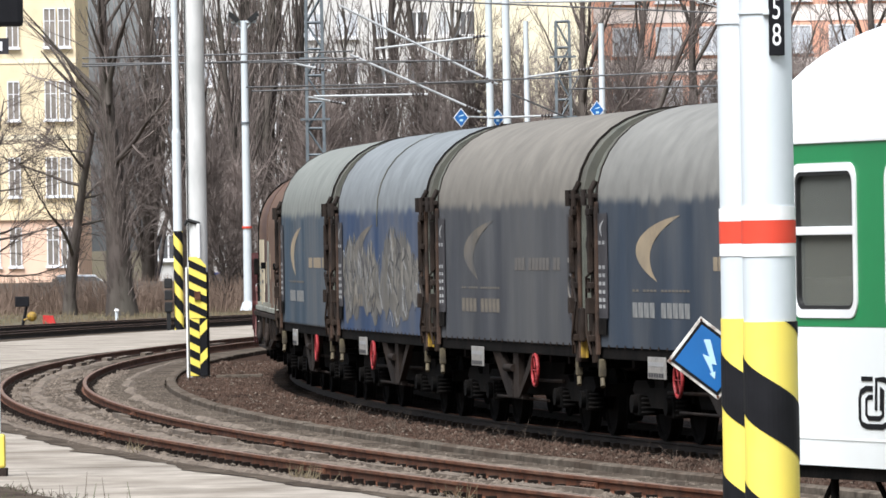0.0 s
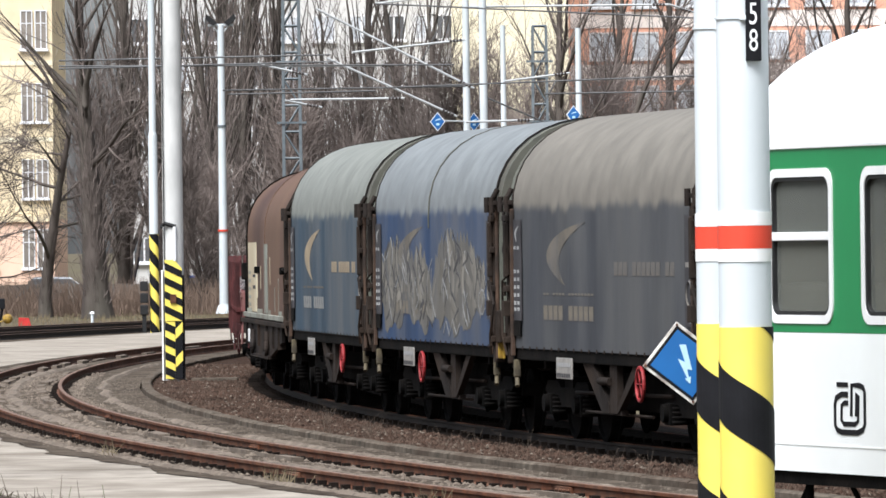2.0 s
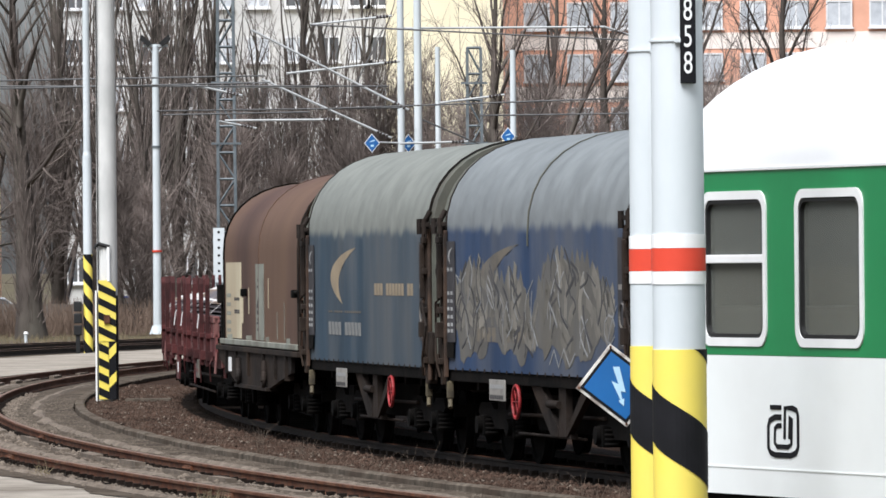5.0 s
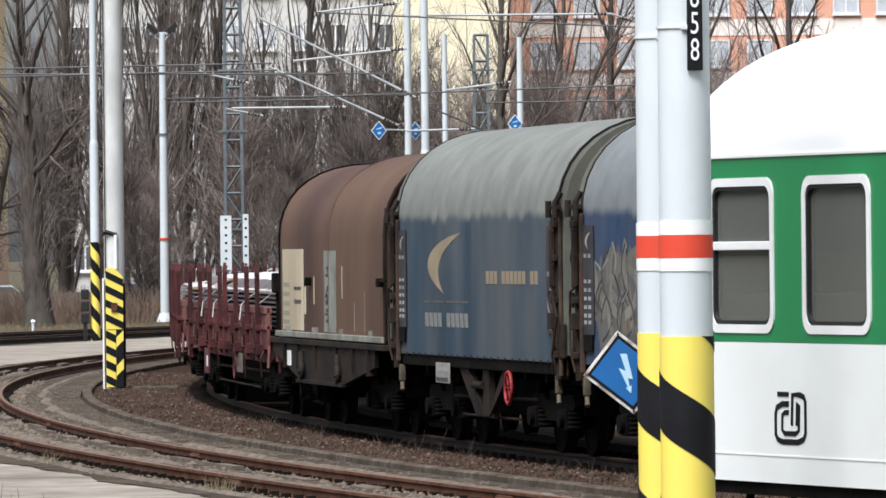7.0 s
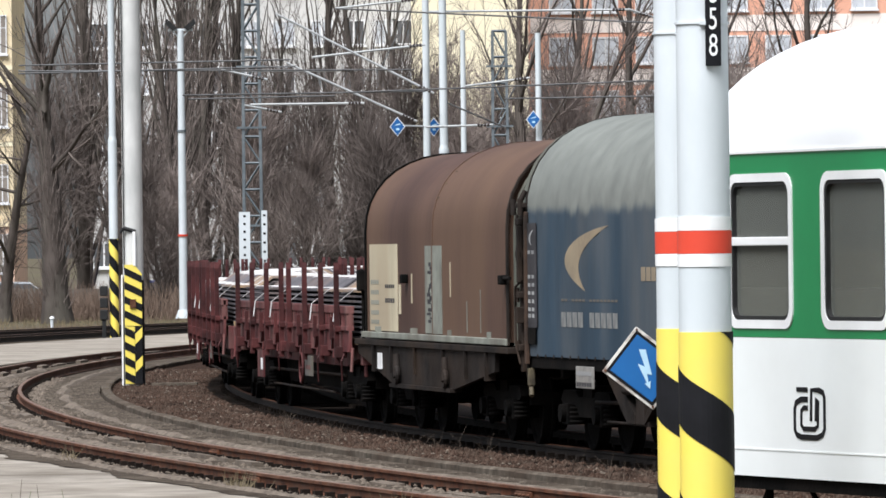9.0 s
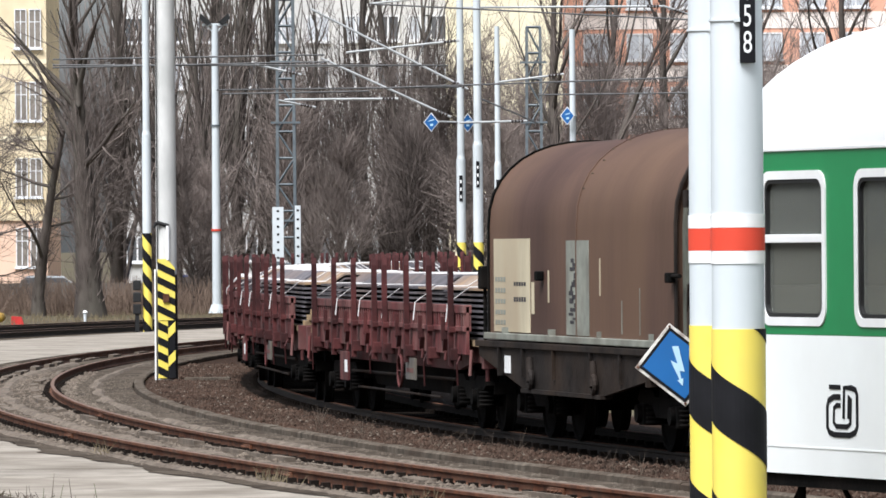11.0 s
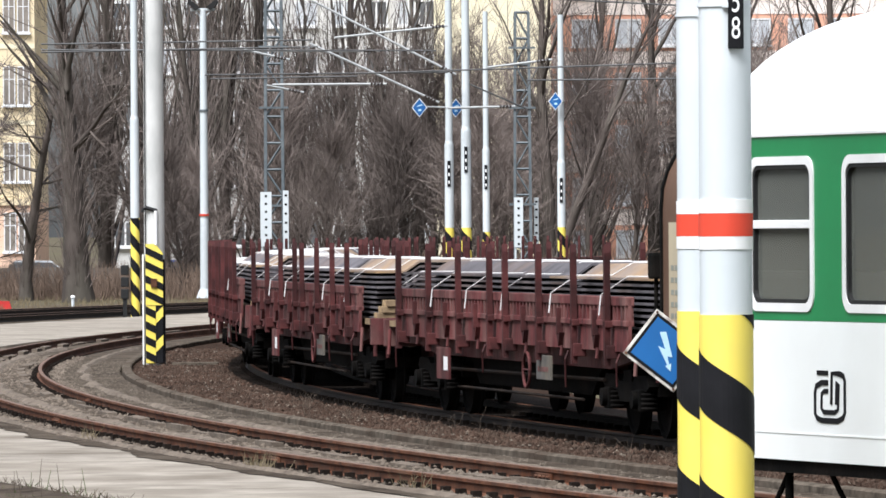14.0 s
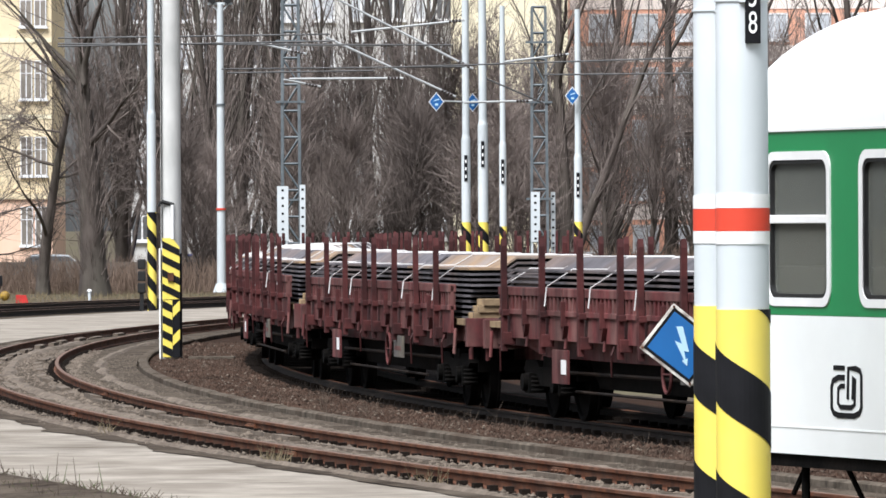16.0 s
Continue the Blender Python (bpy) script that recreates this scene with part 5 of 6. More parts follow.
box(bm, -0.06, 0.06, -0.29, -0.25, 1.55, 1.72, 0.01)
part("lock_box", bm, "rail", pm)
slab = B()
box(slab, -6.1, -5.2, 145.7, 146.3, -0.2, -0.08, 0.01)
tagged(part("cover_slab", slab, "kerb"), "small grey concrete cover slab in the ballast", "slab", kind="structure")


def tube_mast(x, y, top, knee, r, label, stripe=2.7, plate=True, category="mast"):
    m = thing("tube_mast", pose(x, y, -0.2), label, category, "stepped tube masts")
    tube_between("lower_tube", m, (0, 0, 0), (0, 0, knee), r, "galv", 20)
    tube_between("upper_tube", m, (0, 0, knee), (0, 0, top), r * 0.8, "galv", 20, r * 0.7)
    tube_between("collar", m, (0, 0, knee - 0.08), (0, 0, knee + 0.1), r * 1.02, "galv", 20, r * 0.8)
    if stripe:
        hazard_sleeve(m, r + 0.004, 0.0, stripe, 0.72, 0.5)
    if plate:
        bm = B()
        box(bm, -0.06, 0.05, -r - 0.02, -r + 0.02, knee - 1.4, knee - 0.55)
        pl = part("number_plate", bm, "hazblack", m)
        for q in range(3):
            bm = B()
            box(bm, -0.03, 0.02, -r - 0.026, -r - 0.021, knee - 1.30 + q * 0.25, knee - 1.2 + q * 0.25)
            part("numeral_bar", bm, "white", pl)
    return m


tube_mast(-10.55, 226.0, 13.0, 6.1, 0.135, "pale grey stepped steel mast with hazard-striped foot", 3.1, False)
tube_mast(-1.10, 245.0, 15.0, 5.5, 0.15, "pale grey stepped steel mast with number plate", 2.75)
tube_mast(-0.54, 244.0, 15.0, 5.95, 0.165, "pale grey stepped steel mast with number plate", 2.75)
tube_mast(0.12, 262.0, 10.35, 5.5, 0.125, "pale grey steel mast ending below the tree tops", 2.6)
tube_mast(2.72, 258.0, 10.1, 5.0, 0.14, "pale grey stepped steel mast with blue sign", 2.75)
box_on = B()
for q in range(3):
    box(box_on, -0.12, 0.12, -0.1, 0.1, q * 0.36, 0.3 + q * 0.36, 0.03)
cab = part("signal_relay_box", box_on, "rubber")
cab.location = (-10.86, 225.9, 0.45)
tagged(cab, "small dark point-signal box on the mast foot", "signal box")
bm = B()
box(bm, -0.06, 0.06, -0.06, 0.06, -0.68, 0.0)
leg = part("support", bm, "rubber", cab)

# lamp mast with two floodlights
lm = thing("floodlight_mast", pose(-11.2, 299.7, -0.2), "tall pale tube mast with two dark floodlights on top", "lamp mast")
tube_between("shaft", lm, (0, 0, 0), (0, 0, 11.6), 0.18, "galv", 20, 0.13)
tube_between("foot", lm, (0, 0, 0), (0, 0, 0.35), 0.34, "galv", 20, 0.22)
for z in (3.3, 7.5):
    tube_between("collar", lm, (0, 0, z), (0, 0, z + 0.08), 0.205 if z < 7 else 0.185, "lattice" if z > 7 else "signred", 16)
bm = B()
box(bm, -0.5, 0.5, -0.05, 0.05, 11.55, 11.65)
part("crossbar", bm, "galv", lm)
for sx in (-1, 1):
    bm = B()
    pull(bm, [(sx * 0.15, 11.7), (sx * 0.55, 12.05), (sx * 0.62, 11.85), (sx * 0.3, 11.55)], -0.2, 0.2)
    part("floodlight", bm, "rubber", lm)
bm = B()
rod(bm, (0, 0, 11.2), (-0.35, 0, 11.6), 0.03, 6)
rod(bm, (0, 0, 11.2), (0.35, 0, 11.6), 0.03, 6)
part("bracket", bm, "galv", lm)


def lattice_mast(x, y, top, w):
    m = thing("lattice_mast", pose(x, y, -0.2), "grey-blue steel lattice catenary mast", "mast", "lattice masts")
    k = int(top / 0.95)
    for sx in (-1, 1):
        for sy in (-1, 1):
            bm = B()
            rod(bm, (sx * w, sy * w, 0), (sx * w * 0.8, sy * w * 0.8, top), 0.075, 4)
            part("leg", bm, "lattice", m)
    for q in range(k):
        z0, z1 = top * q / k, top * (q + 1) / k
        f0, f1 = w * (1 - 0.2 * q / k), w * (1 - 0.2 * (q + 1) / k)
        s = 1 if q % 2 else -1
        for a, b in (((-s * f0, -f0), (s * f1, -f1)), ((-s * f0, f0), (s * f1, f1)), ((-f0, s * f0), (-f1, -s * f1)), ((f0, s * f0), (f1, -s * f1))):
            tube_between("diagonal", m, (*a, z0), (*b, z1), 0.035, "lattice", 4)
        for sy in (-1, 1):
            tube_between("cross_tie", m, (-f1 * 1.1, sy * f1, z1), (f1 * 1.1, sy * f1, z1), 0.045, "lattice", 4)
    for z in (3.6, 7.3, 9.6):
        bm = B()
        box(bm, -w * 1.6, w * 1.6, -w - 0.06, -w, z, z + 0.08)
        part("crossarm", bm, "lattice", m)
    return m


lattice_mast(-7.88, 282.0, 15.0, 0.35)
lattice_mast(1.53, 286.0, 11.0, 0.32)


def distance_board(x, y, z0, z1, w):
    m = thing("distance_board", pose(x, y, -0.2), "tall narrow white board with dark notches on posts", "sign", "white distance boards")
    for sx in (-1, 1):
        tube_between("post", m, (sx * w * 0.35, 0.05, 0), (sx * w * 0.35, 0.05, z1), 0.04, "galv", 6)
    bm = B()
    box(bm, -w / 2, w / 2, -0.02, 0.02, z0, z1)
    b = part("board", bm, "galv", m)
    for q in range(7):
        bm = B()
        z = z0 + (z1 - z0) * (q + 0.5) / 7
        box(bm, -0.045, 0.045, -0.027, -0.021, z - 0.05, z + 0.03)
        part("notch_mark", bm, "hazblack", b)
    return m


distance_board(-8.16, 280.5, 2.1, 4.15, 0.42)
distance_board(-7.42, 280.8, 1.8, 4.2, 0.2)
distance_board(1.36, 284.0, 2.0, 3.9, 0.34)
distance_board(2.05, 286.0, 1.8, 3.9, 0.14)

for x, y, z, s, arm in ((-2.06, 244.6, 6.50, 0.41, 1), (-0.87, 245.6, 6.49, 0.40, 2), (2.53, 257.6, 6.90, 0.41, 0)):
    sg = thing("diamond_sign", pose(x, y, z), "small blue diamond sign with white edge on a catenary arm", "sign", "blue diamond signs")
    bm = B()
    pull(bm, [(-s * 0.62, 0), (0, -s * 0.78), (s * 0.62, 0), (0, s * 0.78)], -0.015, 0.015)
    part("rim", bm, "white", sg)
    bm = B()
    pull(bm, [(-s * 0.55, 0), (0, -s * 0.70), (s * 0.55, 0), (0, s * 0.70)], -0.022, -0.0151)
    part("field", bm, "signblue", sg)
    bm = B()
    pull(bm, [(-s * 0.25, 0.02), (s * 0.25, 0.07), (s * 0.2, 0.11), (-s * 0.1, 0.07)], -0.028, -0.0225)
    pull(bm, [(-s * 0.1, -0.12), (s * 0.15, -0.12), (s * 0.15, -0.05), (-s * 0.1, -0.05)], -0.028, -0.0225)
    part("mark", bm, "signpale", sg)
    bm = B()
    rod(bm, (0.0 if arm == 2 else s * 0.2, 0.02, 0.03), {0: (s * 0.55 + 0.1, 0.4, 0.0), 1: (s * 0.55 + 0.8, 0.4, 0.0), 2: (0.33, -1.55, 0.0)}[arm], 0.03, 6)
    part("arm", bm, "tube", sg)

# overhead line: arms as pale tubes, wires thinner
LINES = [
    ("wire", (-14.20, 8.28), (-5.28, 8.41)),
    ("wire", (-14.19, 8.54), (-5.46, 8.63)),
    ("wire", (-14.20, 8.36), (-1.47, 8.26)),
    ("wire", (-8.93, 7.52), (-1.11, 7.56)),
    ("wire", (-8.75, 7.39), (-4.02, 7.45)),
    ("tube", (-5.90, 10.12), (-0.84, 7.49)),
    ("tube", (-5.56, 8.52), (-1.39, 6.59)),
    ("tube", (-4.74, 8.69), (-1.10, 9.06)),
    ("tube", (-3.99, 10.25), (-1.35, 10.53)),
    ("tube", (-7.47, 8.29), (-3.29, 8.26)),
    ("tube", (-6.75, 7.19), (-3.08, 7.20)),
    ("tube", (-7.65, 8.32), (-6.20, 8.00)),
    ("tube", (-6.93, 7.17), (-5.75, 6.94)),
    ("tube", (0.16, 7.70), (2.26, 7.95)),
    ("tube", (-1.08, 10.11), (5.46, 10.11)),
    ("tube", (-1.12, 6.40), (1.06, 6.45)),
    ("wire", (1.43, 7.28), (6.25, 7.31)),
    ("wire", (-0.39, 7.16), (1.42, 6.37)),
    ("wire", (-3.29, 7.55), (6.26, 7.81)),
    ("tube", (5.46, 10.11), (6.28, 9.85)),
    ("wire", (-3.99, 10.25), (7.00, 9.63)),
    ("sup", (-2.56, 8.27), (-1.63, 10.08)),
    ("sup", (1.24, 6.69), (1.80, 7.68)),
]
line = thing("overhead_line", pose(0, 240, 0), "pale cantilever tubes and grey wires of the overhead line", "overhead line")
for i, (k, a, b) in enumerate(LINES):
    y0 = {"tube": 3.0, "wire": 0.0, "sup": 4.0}[k] + (i % 5) * 0.5
    f = (240 + y0) / 240
    r = {"tube": 0.042, "wire": 0.030, "sup": 0.022}[k]
    pa = (a[0] * f, y0, 2.48 + (a[1] - 2.48) * f)
    pb = (b[0] * f, y0 + 0.3, 2.48 + (b[1] - 2.48) * f)
    tb = tube_between("cantilever_tube" if k == "tube" else "wire", line, pa, pb, r, "tube" if k == "tube" else "wire", 6)
    if k == "tube":
        va, vb = Vector(pa), Vector(pb)
        d = (va - vb).normalized()
        turned("insulator", tb, vb + d * 0.12, vb + d * 0.52, [0.04, 0.07, 0.04] * 4, "ceramic", 8, "dark brown ribbed insulator")

# signal mast with blue and white bands at the paving's edge
sm = thing("signal_mast", pose(-6.02, 83.6, -0.09), "grey lattice signal mast with blue-white bands and yellow foot", "signal")
for sx in (-0.07, 0.07):
    bm = B()
    box(bm, sx - 0.022, sx + 0.022, -0.07, 0.07, 0.1, 5.4)
    part("upright", bm, "galv", sm)
for q in range(20):
    bm = B()
    z = 0.2 + q * 0.25
    rod(bm, (-0.07, -0.05, z), (0.07, -0.05, z + 0.2), 0.014, 5)
    part("lacing", bm, "galv", sm)
bm = B()
box(bm, -0.085, 0.085, -0.02, 0.02, 0.1, 5.3)
part("web", bm, "lattice", sm)
for z, h, m in ((1.9, 0.52, "bandblue"), (2.42, 0.52, "white"), (2.94, 0.52, "bandblue"), (3.46, 0.52, "white")):
    bm = B()
    box(bm, -0.11, 0.10, -0.09, -0.075, z, z + h)
    part("band", bm, m, sm)
bm = B()
box(bm, -0.16, 0.16, -0.14, 0.14, -0.02, 0.1, 0.01)
part("foot", bm, "frame", sm)
for sx in (-0.10, 0.10):
    bm = B()
    box(bm, sx - 0.04, sx + 0.04, -0.1, 0.1, 0.1, 0.48, 0.03)
    part("guard", bm, "hazyellow", sm, "yellow foot guard")
bm = B()
box(bm, -0.25, 0.42, -0.16, 0.1, 5.05, 6.0, 0.05)
part("signal_head", bm, "hazblack", sm)
bm = B()
box(bm, -0.3, 0.26, -0.1, -0.08, 4.74, 4.92)
pl = part("name_plate", bm, "strip", sm, "small dark plate with pale marks")
for q in range(4):
    bm = B()
    box(bm, -0.2 + q * 0.11, -0.14 + q * 0.11, -0.106, -0.101, 4.78, 4.88)
    part("mark_bar", bm, "white", pl)

# point lever and lantern by the far track, and a red marker
pt = thing("point_lever", pose(-17.0, 251.0, -0.27), "black point lever with yellow weight beside the far track", "point lever")
bm = B()
box(bm, -0.3, 0.3, -0.15, 0.15, 0, 0.1)
rod(bm, (0, 0, 0.1), (0.15, 0, 0.75), 0.05, 8)
part("stand", bm, "hazblack", pt)
bm = B()
box(bm, -0.24, 0.24, -0.1, 0.1, 0.75, 1.1, 0.03)
part("lantern", bm, "hazblack", pt)
bm = B()
bmesh.ops.create_uvsphere(bm, u_segments=12, v_segments=8, radius=0.17, matrix=pose(0.33, -0.1, 0.42))
rod(bm, (0.05, -0.1, 0.3), (0.3, -0.1, 0.4), 0.03, 6)
part("weight", bm, "yellow", pt, "yellow counterweight")
st = thing("marker_post", pose(-15.2, 276.0, -0.27), "short white marker post with a pale cap on the verge", "post")
tube_between("post", st, (0, 0, 0), (0, 0, 0.34), 0.06, "galv", 10)
tube_between("cap", st, (0, 0, 0.34), (0, 0, 0.42), 0.10, "white", 10, 0.05)
rb = B()
pull(rb, [(-0.22, 0), (0.24, 0), (0.16, 0.28), (-0.2, 0.3)], -0.15, 0.15)
ob = part("marker_block", rb, "redbox")
ob.location = (-17.2, 268.0, -0.27)
tagged(ob, "small red block lying on the verge", "block")

# ---- passenger coach standing at the near side ----
U = Vector((0.354, -0.9352, 0)).normalized()
V = Vector((-U.y, U.x, 0))
cm = Matrix((U, V, Vector((0, 0, 1)))).transposed().to_4x4()
cm.translation = (2.854, 49.61, 0)
coach = thing("passenger_coach", cm, "white and green passenger coach with white-framed windows", "railway coach")
CL, HW = 24.5, 1.4
WIN = [(0.55 + 1.52 * i, 1.06) for i in range(15)]


for sy in (-1, 1):
    a, b = sorted((sy * HW, sy * (HW - 0.06)))
    bm = B()
    pull(bm, [(0, 0.985), (CL, 0.985), (CL, 1.88), (0, 1.88)], a, b)
    part("lower_side", bm, "coachgrey", coach)
    bm = B()
    box(bm, 0, CL, a - 0.004, b + 0.004, 1.155, 1.165)
    part("seam", bm, "coachgrey", coach)
    bm = B()
    box(bm, 0, CL, a, b, 1.883, 1.97)
    box(bm, 0, CL, a, b, 2.91, 3.075)
    edges = [0.0] + [v for x, w in WIN for v in (x + 0.03, x + w - 0.03)] + [CL]
    for x0, x1 in zip(edges[::2], edges[1::2]):
        box(bm, x0, x1, a, b, 1.97, 2.91)
    part("window_band", bm, "coachgreen", coach, "green band round the windows")


def rounded(x0, x1, z0, z1, r, n=6):
    pts = []
    for cx, cz, a0 in ((x1 - r, z0 + r, -90), (x1 - r, z1 - r, 0), (x0 + r, z1 - r, 90), (x0 + r, z0 + r, 180)):
        for i in range(n + 1):
            a = radians(a0 + 90 * i / n)
            pts.append((cx + r * math.cos(a), cz + r * math.sin(a)))
    return pts


def window_rim(bm, x0, x1, z0, z1, w, r, y0, y1):
    o, i = rounded(x0, x1, z0, z1, r), rounded(x0 + w, x1 - w, z0 + w, z1 - w, max(0.01, r - w * 0.6))
    n = len(o)
    vs = [[bm.verts.new((x, y, z)) for x, z in pts] for pts, y in ((o, y0), (i, y0), (i, y1), (o, y1))]
    for k in range(4):
        p, q = vs[k], vs[(k + 1) % 4]
        for j in range(n):
            bm.faces.new((p[j], p[(j + 1) % n], q[(j + 1) % n], q[j]))
    bmesh.ops.recalc_face_normals(bm, faces=bm.faces[:])
    return bm


for sy in (-1, 1):
    for i, (x, w) in enumerate(WIN):
        y0, y1 = sorted((sy * (HW + 0.010), sy * (HW - 0.05)))
        bm = window_rim(B(), x, x + w, 1.94, 2.94, 0.055, 0.12, y0, y1)
        wd = part("window", bm, "white", coach, "white rounded window frame")
        y2, y3 = sorted((sy * (HW + 0.004), sy * (HW - 0.03)))
        bm = window_rim(B(), x + 0.05, x + w - 0.05, 1.99, 2.89, 0.03, 0.085, y2, y3)
        part("seal", bm, "rubber", wd)
        bm = B()
        box(bm, x + 0.06, x + w - 0.06, sy * (HW - 0.028) - 0.004, sy * (HW - 0.028) + 0.004, 2.0, 2.88)
        pn = part("pane", bm, "glass", wd)
        pn.visible_shadow = False
        if i % 3 == 0:
            bm = B()
            ya, yb = sorted((sy * (HW + 0.012), sy * (HW - 0.02)))
            box(bm, x + 0.055, x + w - 0.055, ya, yb, 2.475, 2.53, 0.006)
            part("sash_bar", bm, "white", wd)
# roof
prof = []
for i in range(25):
    t = math.pi * (1 - i / 24)
    c, s = math.cos(t), math.sin(t)
    prof.append((HW * math.copysign(abs(c) ** (2 / 1.8), c), 3.078 + 0.86 * abs(s) ** (2 / 1.8)))
verts, faces = [], []
for x in (0.0, 0.04, CL / 2, CL):
    k = 0.985 if x == 0.0 else 1.0
    verts += [(x, y * k, 3.078 + (z - 3.078) * k) for y, z in prof]
n = len(prof)
for i in range(3):
    faces += [(i * n + j, i * n + j + 1, (i + 1) * n + j + 1, (i + 1) * n + j) for j in range(n - 1)]
faces += [tuple(range(n)), tuple(3 * n + j for j in reversed(range(n)))]
rf = raw("roof", verts, faces, "coachroof", coach)
smooth_by(rf, 50)
bm = B()
box(bm, 0, CL, -HW - 0.012, -HW + 0.02, 3.068, 3.09, 0.004)
box(bm, 0, CL, HW - 0.02, HW + 0.012, 3.068, 3.09, 0.004)
part("gutter", bm, "white", coach)
for sx in (0.0, CL):
    bm = B()
    box(bm, sx - 0.03, sx + 0.03, -HW + 0.06, HW - 0.06, 0.985, 3.1)
    part("end_wall", bm, "coachgrey", coach)
bm = B()
box(bm, 0.03, CL - 0.03, -HW + 0.06, HW - 0.06, 1.05, 1.12)
box(bm, 0.03, CL - 0.03, -HW + 0.06, HW - 0.06, 3.0, 3.06)
part("floor_and_ceiling", bm, "interior", coach)
for i in range(14):
    for y in (-0.95, 0.95):
        bm = B()
        x = 0.4 + i * 1.52
        box(bm, x - 0.12, x + 0.02, y - 0.42, y + 0.42, 1.5, 2.2, 0.05)
        box(bm, x - 0.5, x + 0.4, y - 0.42, y + 0.42, 1.45, 1.58, 0.04)
        part("seat", bm, "interior", coach)
# emblem of plain strokes, as on the flank
ex, ez, ey, ew, eh = 1.58, 1.235, -HW - 0.002, 0.54, 0.335
for w, path in ((0.036, ((0.45, 0.77), (0.26, 0.77), (0.10, 0.70), (0.06, 0.58), (0.06, 0.18), (0.12, 0.09), (0.26, 0.05), (0.72, 0.05), (0.88, 0.11), (0.94, 0.22), (0.94, 0.82), (0.90, 0.91), (0.78, 0.95), (0.56, 0.95), (0.54, 0.36))),
                (0.031, ((0.45, 0.61), (0.34, 0.61), (0.26, 0.56), (0.25, 0.28), (0.32, 0.21), (0.64, 0.21), (0.74, 0.27), (0.76, 0.74), (0.70, 0.80), (0.68, 0.36))),
                (0.030, ((0.12, 0.955), (0.45, 0.955)))):
    bm = B()
    stroke(bm, [(ex + u * ew, ez + v * eh) for u, v in path], w, ey - 0.003, ey)
    part("emblem", bm, "hazblack", coach, "dark rounded emblem stroke on the flank")
bm = B()
box(bm, 0.0, CL, -HW + 0.03, HW - 0.03, 0.90, 0.985)
part("sole_bar", bm, "black", coach)
for i in range(12):
    bm = B()
    x = 0.9 + i * 1.9
    rod(bm, (x, -HW + 0.12, 0.92), (x, -HW + 0.12, 0.5), 0.03, 8)
    rod(bm, (x, -HW + 0.12, 0.9), (x - 0.2, -HW + 0.12, 0.72), 0.02, 6)
    part("step_bracket", bm, "black", coach)
    tube_between("brake_pipe", coach, (x + 0.5, -HW + 0.2, 0.9), (x + 0.8, -HW + 0.2, 0.66), 0.02, "black", 6)
bm = B()
box(bm, 5.0, 9.0, -1.2, 1.2, 0.4, 0.9, 0.03)
box(bm, 11.0, 14.0, -1.2, 1.2, 0.45, 0.9, 0.03)
part("equipment_box", bm, "black", coach)
for bx in (3.4, 21.1):
    bm = B()
    for sy in (-1, 1):
        pull(bm, [(bx - 1.6, 0.5), (bx + 1.6, 0.5), (bx + 1.6, 0.68), (bx - 1.6, 0.68)], sy * 1.05 - 0.06, sy * 1.05 + 0.06)
    for d in (-1.25, 1.25):
        for sy in (-1, 1):
            rod(bm, (bx + d, sy * 0.72, 0.46), (bx + d, sy * 0.84, 0.46), 0.46, 26)
        rod(bm, (bx + d, -1.0, 0.46), (bx + d, 1.0, 0.46), 0.08, 10)
    box(bm, bx - 0.3, bx + 0.3, -1.1, 1.1, 0.5, 0.9)
    part("bogie", bm, "black", coach)
ct = thing("railway_track", cm, "straight rusty track under the standing coach", "railway track", kind="structure")
for sy in (-0.75, 0.75):
    bm = B()
    box(bm, -6, CL + 6, sy - 0.035, sy + 0.035, -0.16, 0.0, 0.004)
    box(bm, -6, CL + 6, sy - 0.07, sy + 0.07, -0.18, -0.14)
    part("rail", bm, "rail", ct)
for i in range(50):
    ob = new("sleeper", SLEEPER)
    ob.parent = ct
    ob.matrix_basis = pose(-5.5 + i * 0.7, 0, -0.01, 0, 0, 90)

# ---- far bank: wall, shrubs, trees, houses ----
bw = thing("boundary_wall", pose(0, 313, -0.27), "low weathered brown boundary wall behind the far tracks", "wall", kind="structure")
for i in range(34):
    x = -45 + i * 2.8
    bm = B()
    box(bm, x + 0.12, x + 2.68, -0.06, 0.06, 0, 1.25 + random.uniform(-0.04, 0.04), 0.01)
    part("wall_panel", bm, "wall", bw)
    bm = B()
    box(bm, x - 0.13, x + 0.13, -0.13, 0.13, 0, 1.42, 0.02)
    part("wall_post", bm, "wall", bw)


class Limbs:
    """Collects tapered limbs into one mesh."""

    def __init__(self):
        self.v, self.f = [], []

    def limb(self, pts, radii, n):
        base = len(self.v)
        for i, p in enumerate(pts):
            d = (pts[min(i + 1, len(pts) - 1)] - pts[max(i - 1, 0)]).normalized()
            u = d.orthogonal().normalized()
            w = d.cross(u)
            for k in range(n):
                a = 2 * math.pi * k / n
                self.v.append(p + (u * math.cos(a) + w * math.sin(a)) * radii[i])
        for i in range(len(pts) - 1):
            for k in range(n):
                a, b = base + i * n + k, base + i * n + (k + 1) % n
                self.f.append((a, b, b + n, a + n))


def grow(rnd, p, d, length, wander, lift, n):
    pts = [p.copy()]
    for i in range(n):
        d = (d + Vector((rnd.gauss(0, wander), rnd.gauss(0, wander), rnd.gauss(0, wander) + lift))).normalized()
        pts.append(pts[-1] + d * (length / n))
    return pts


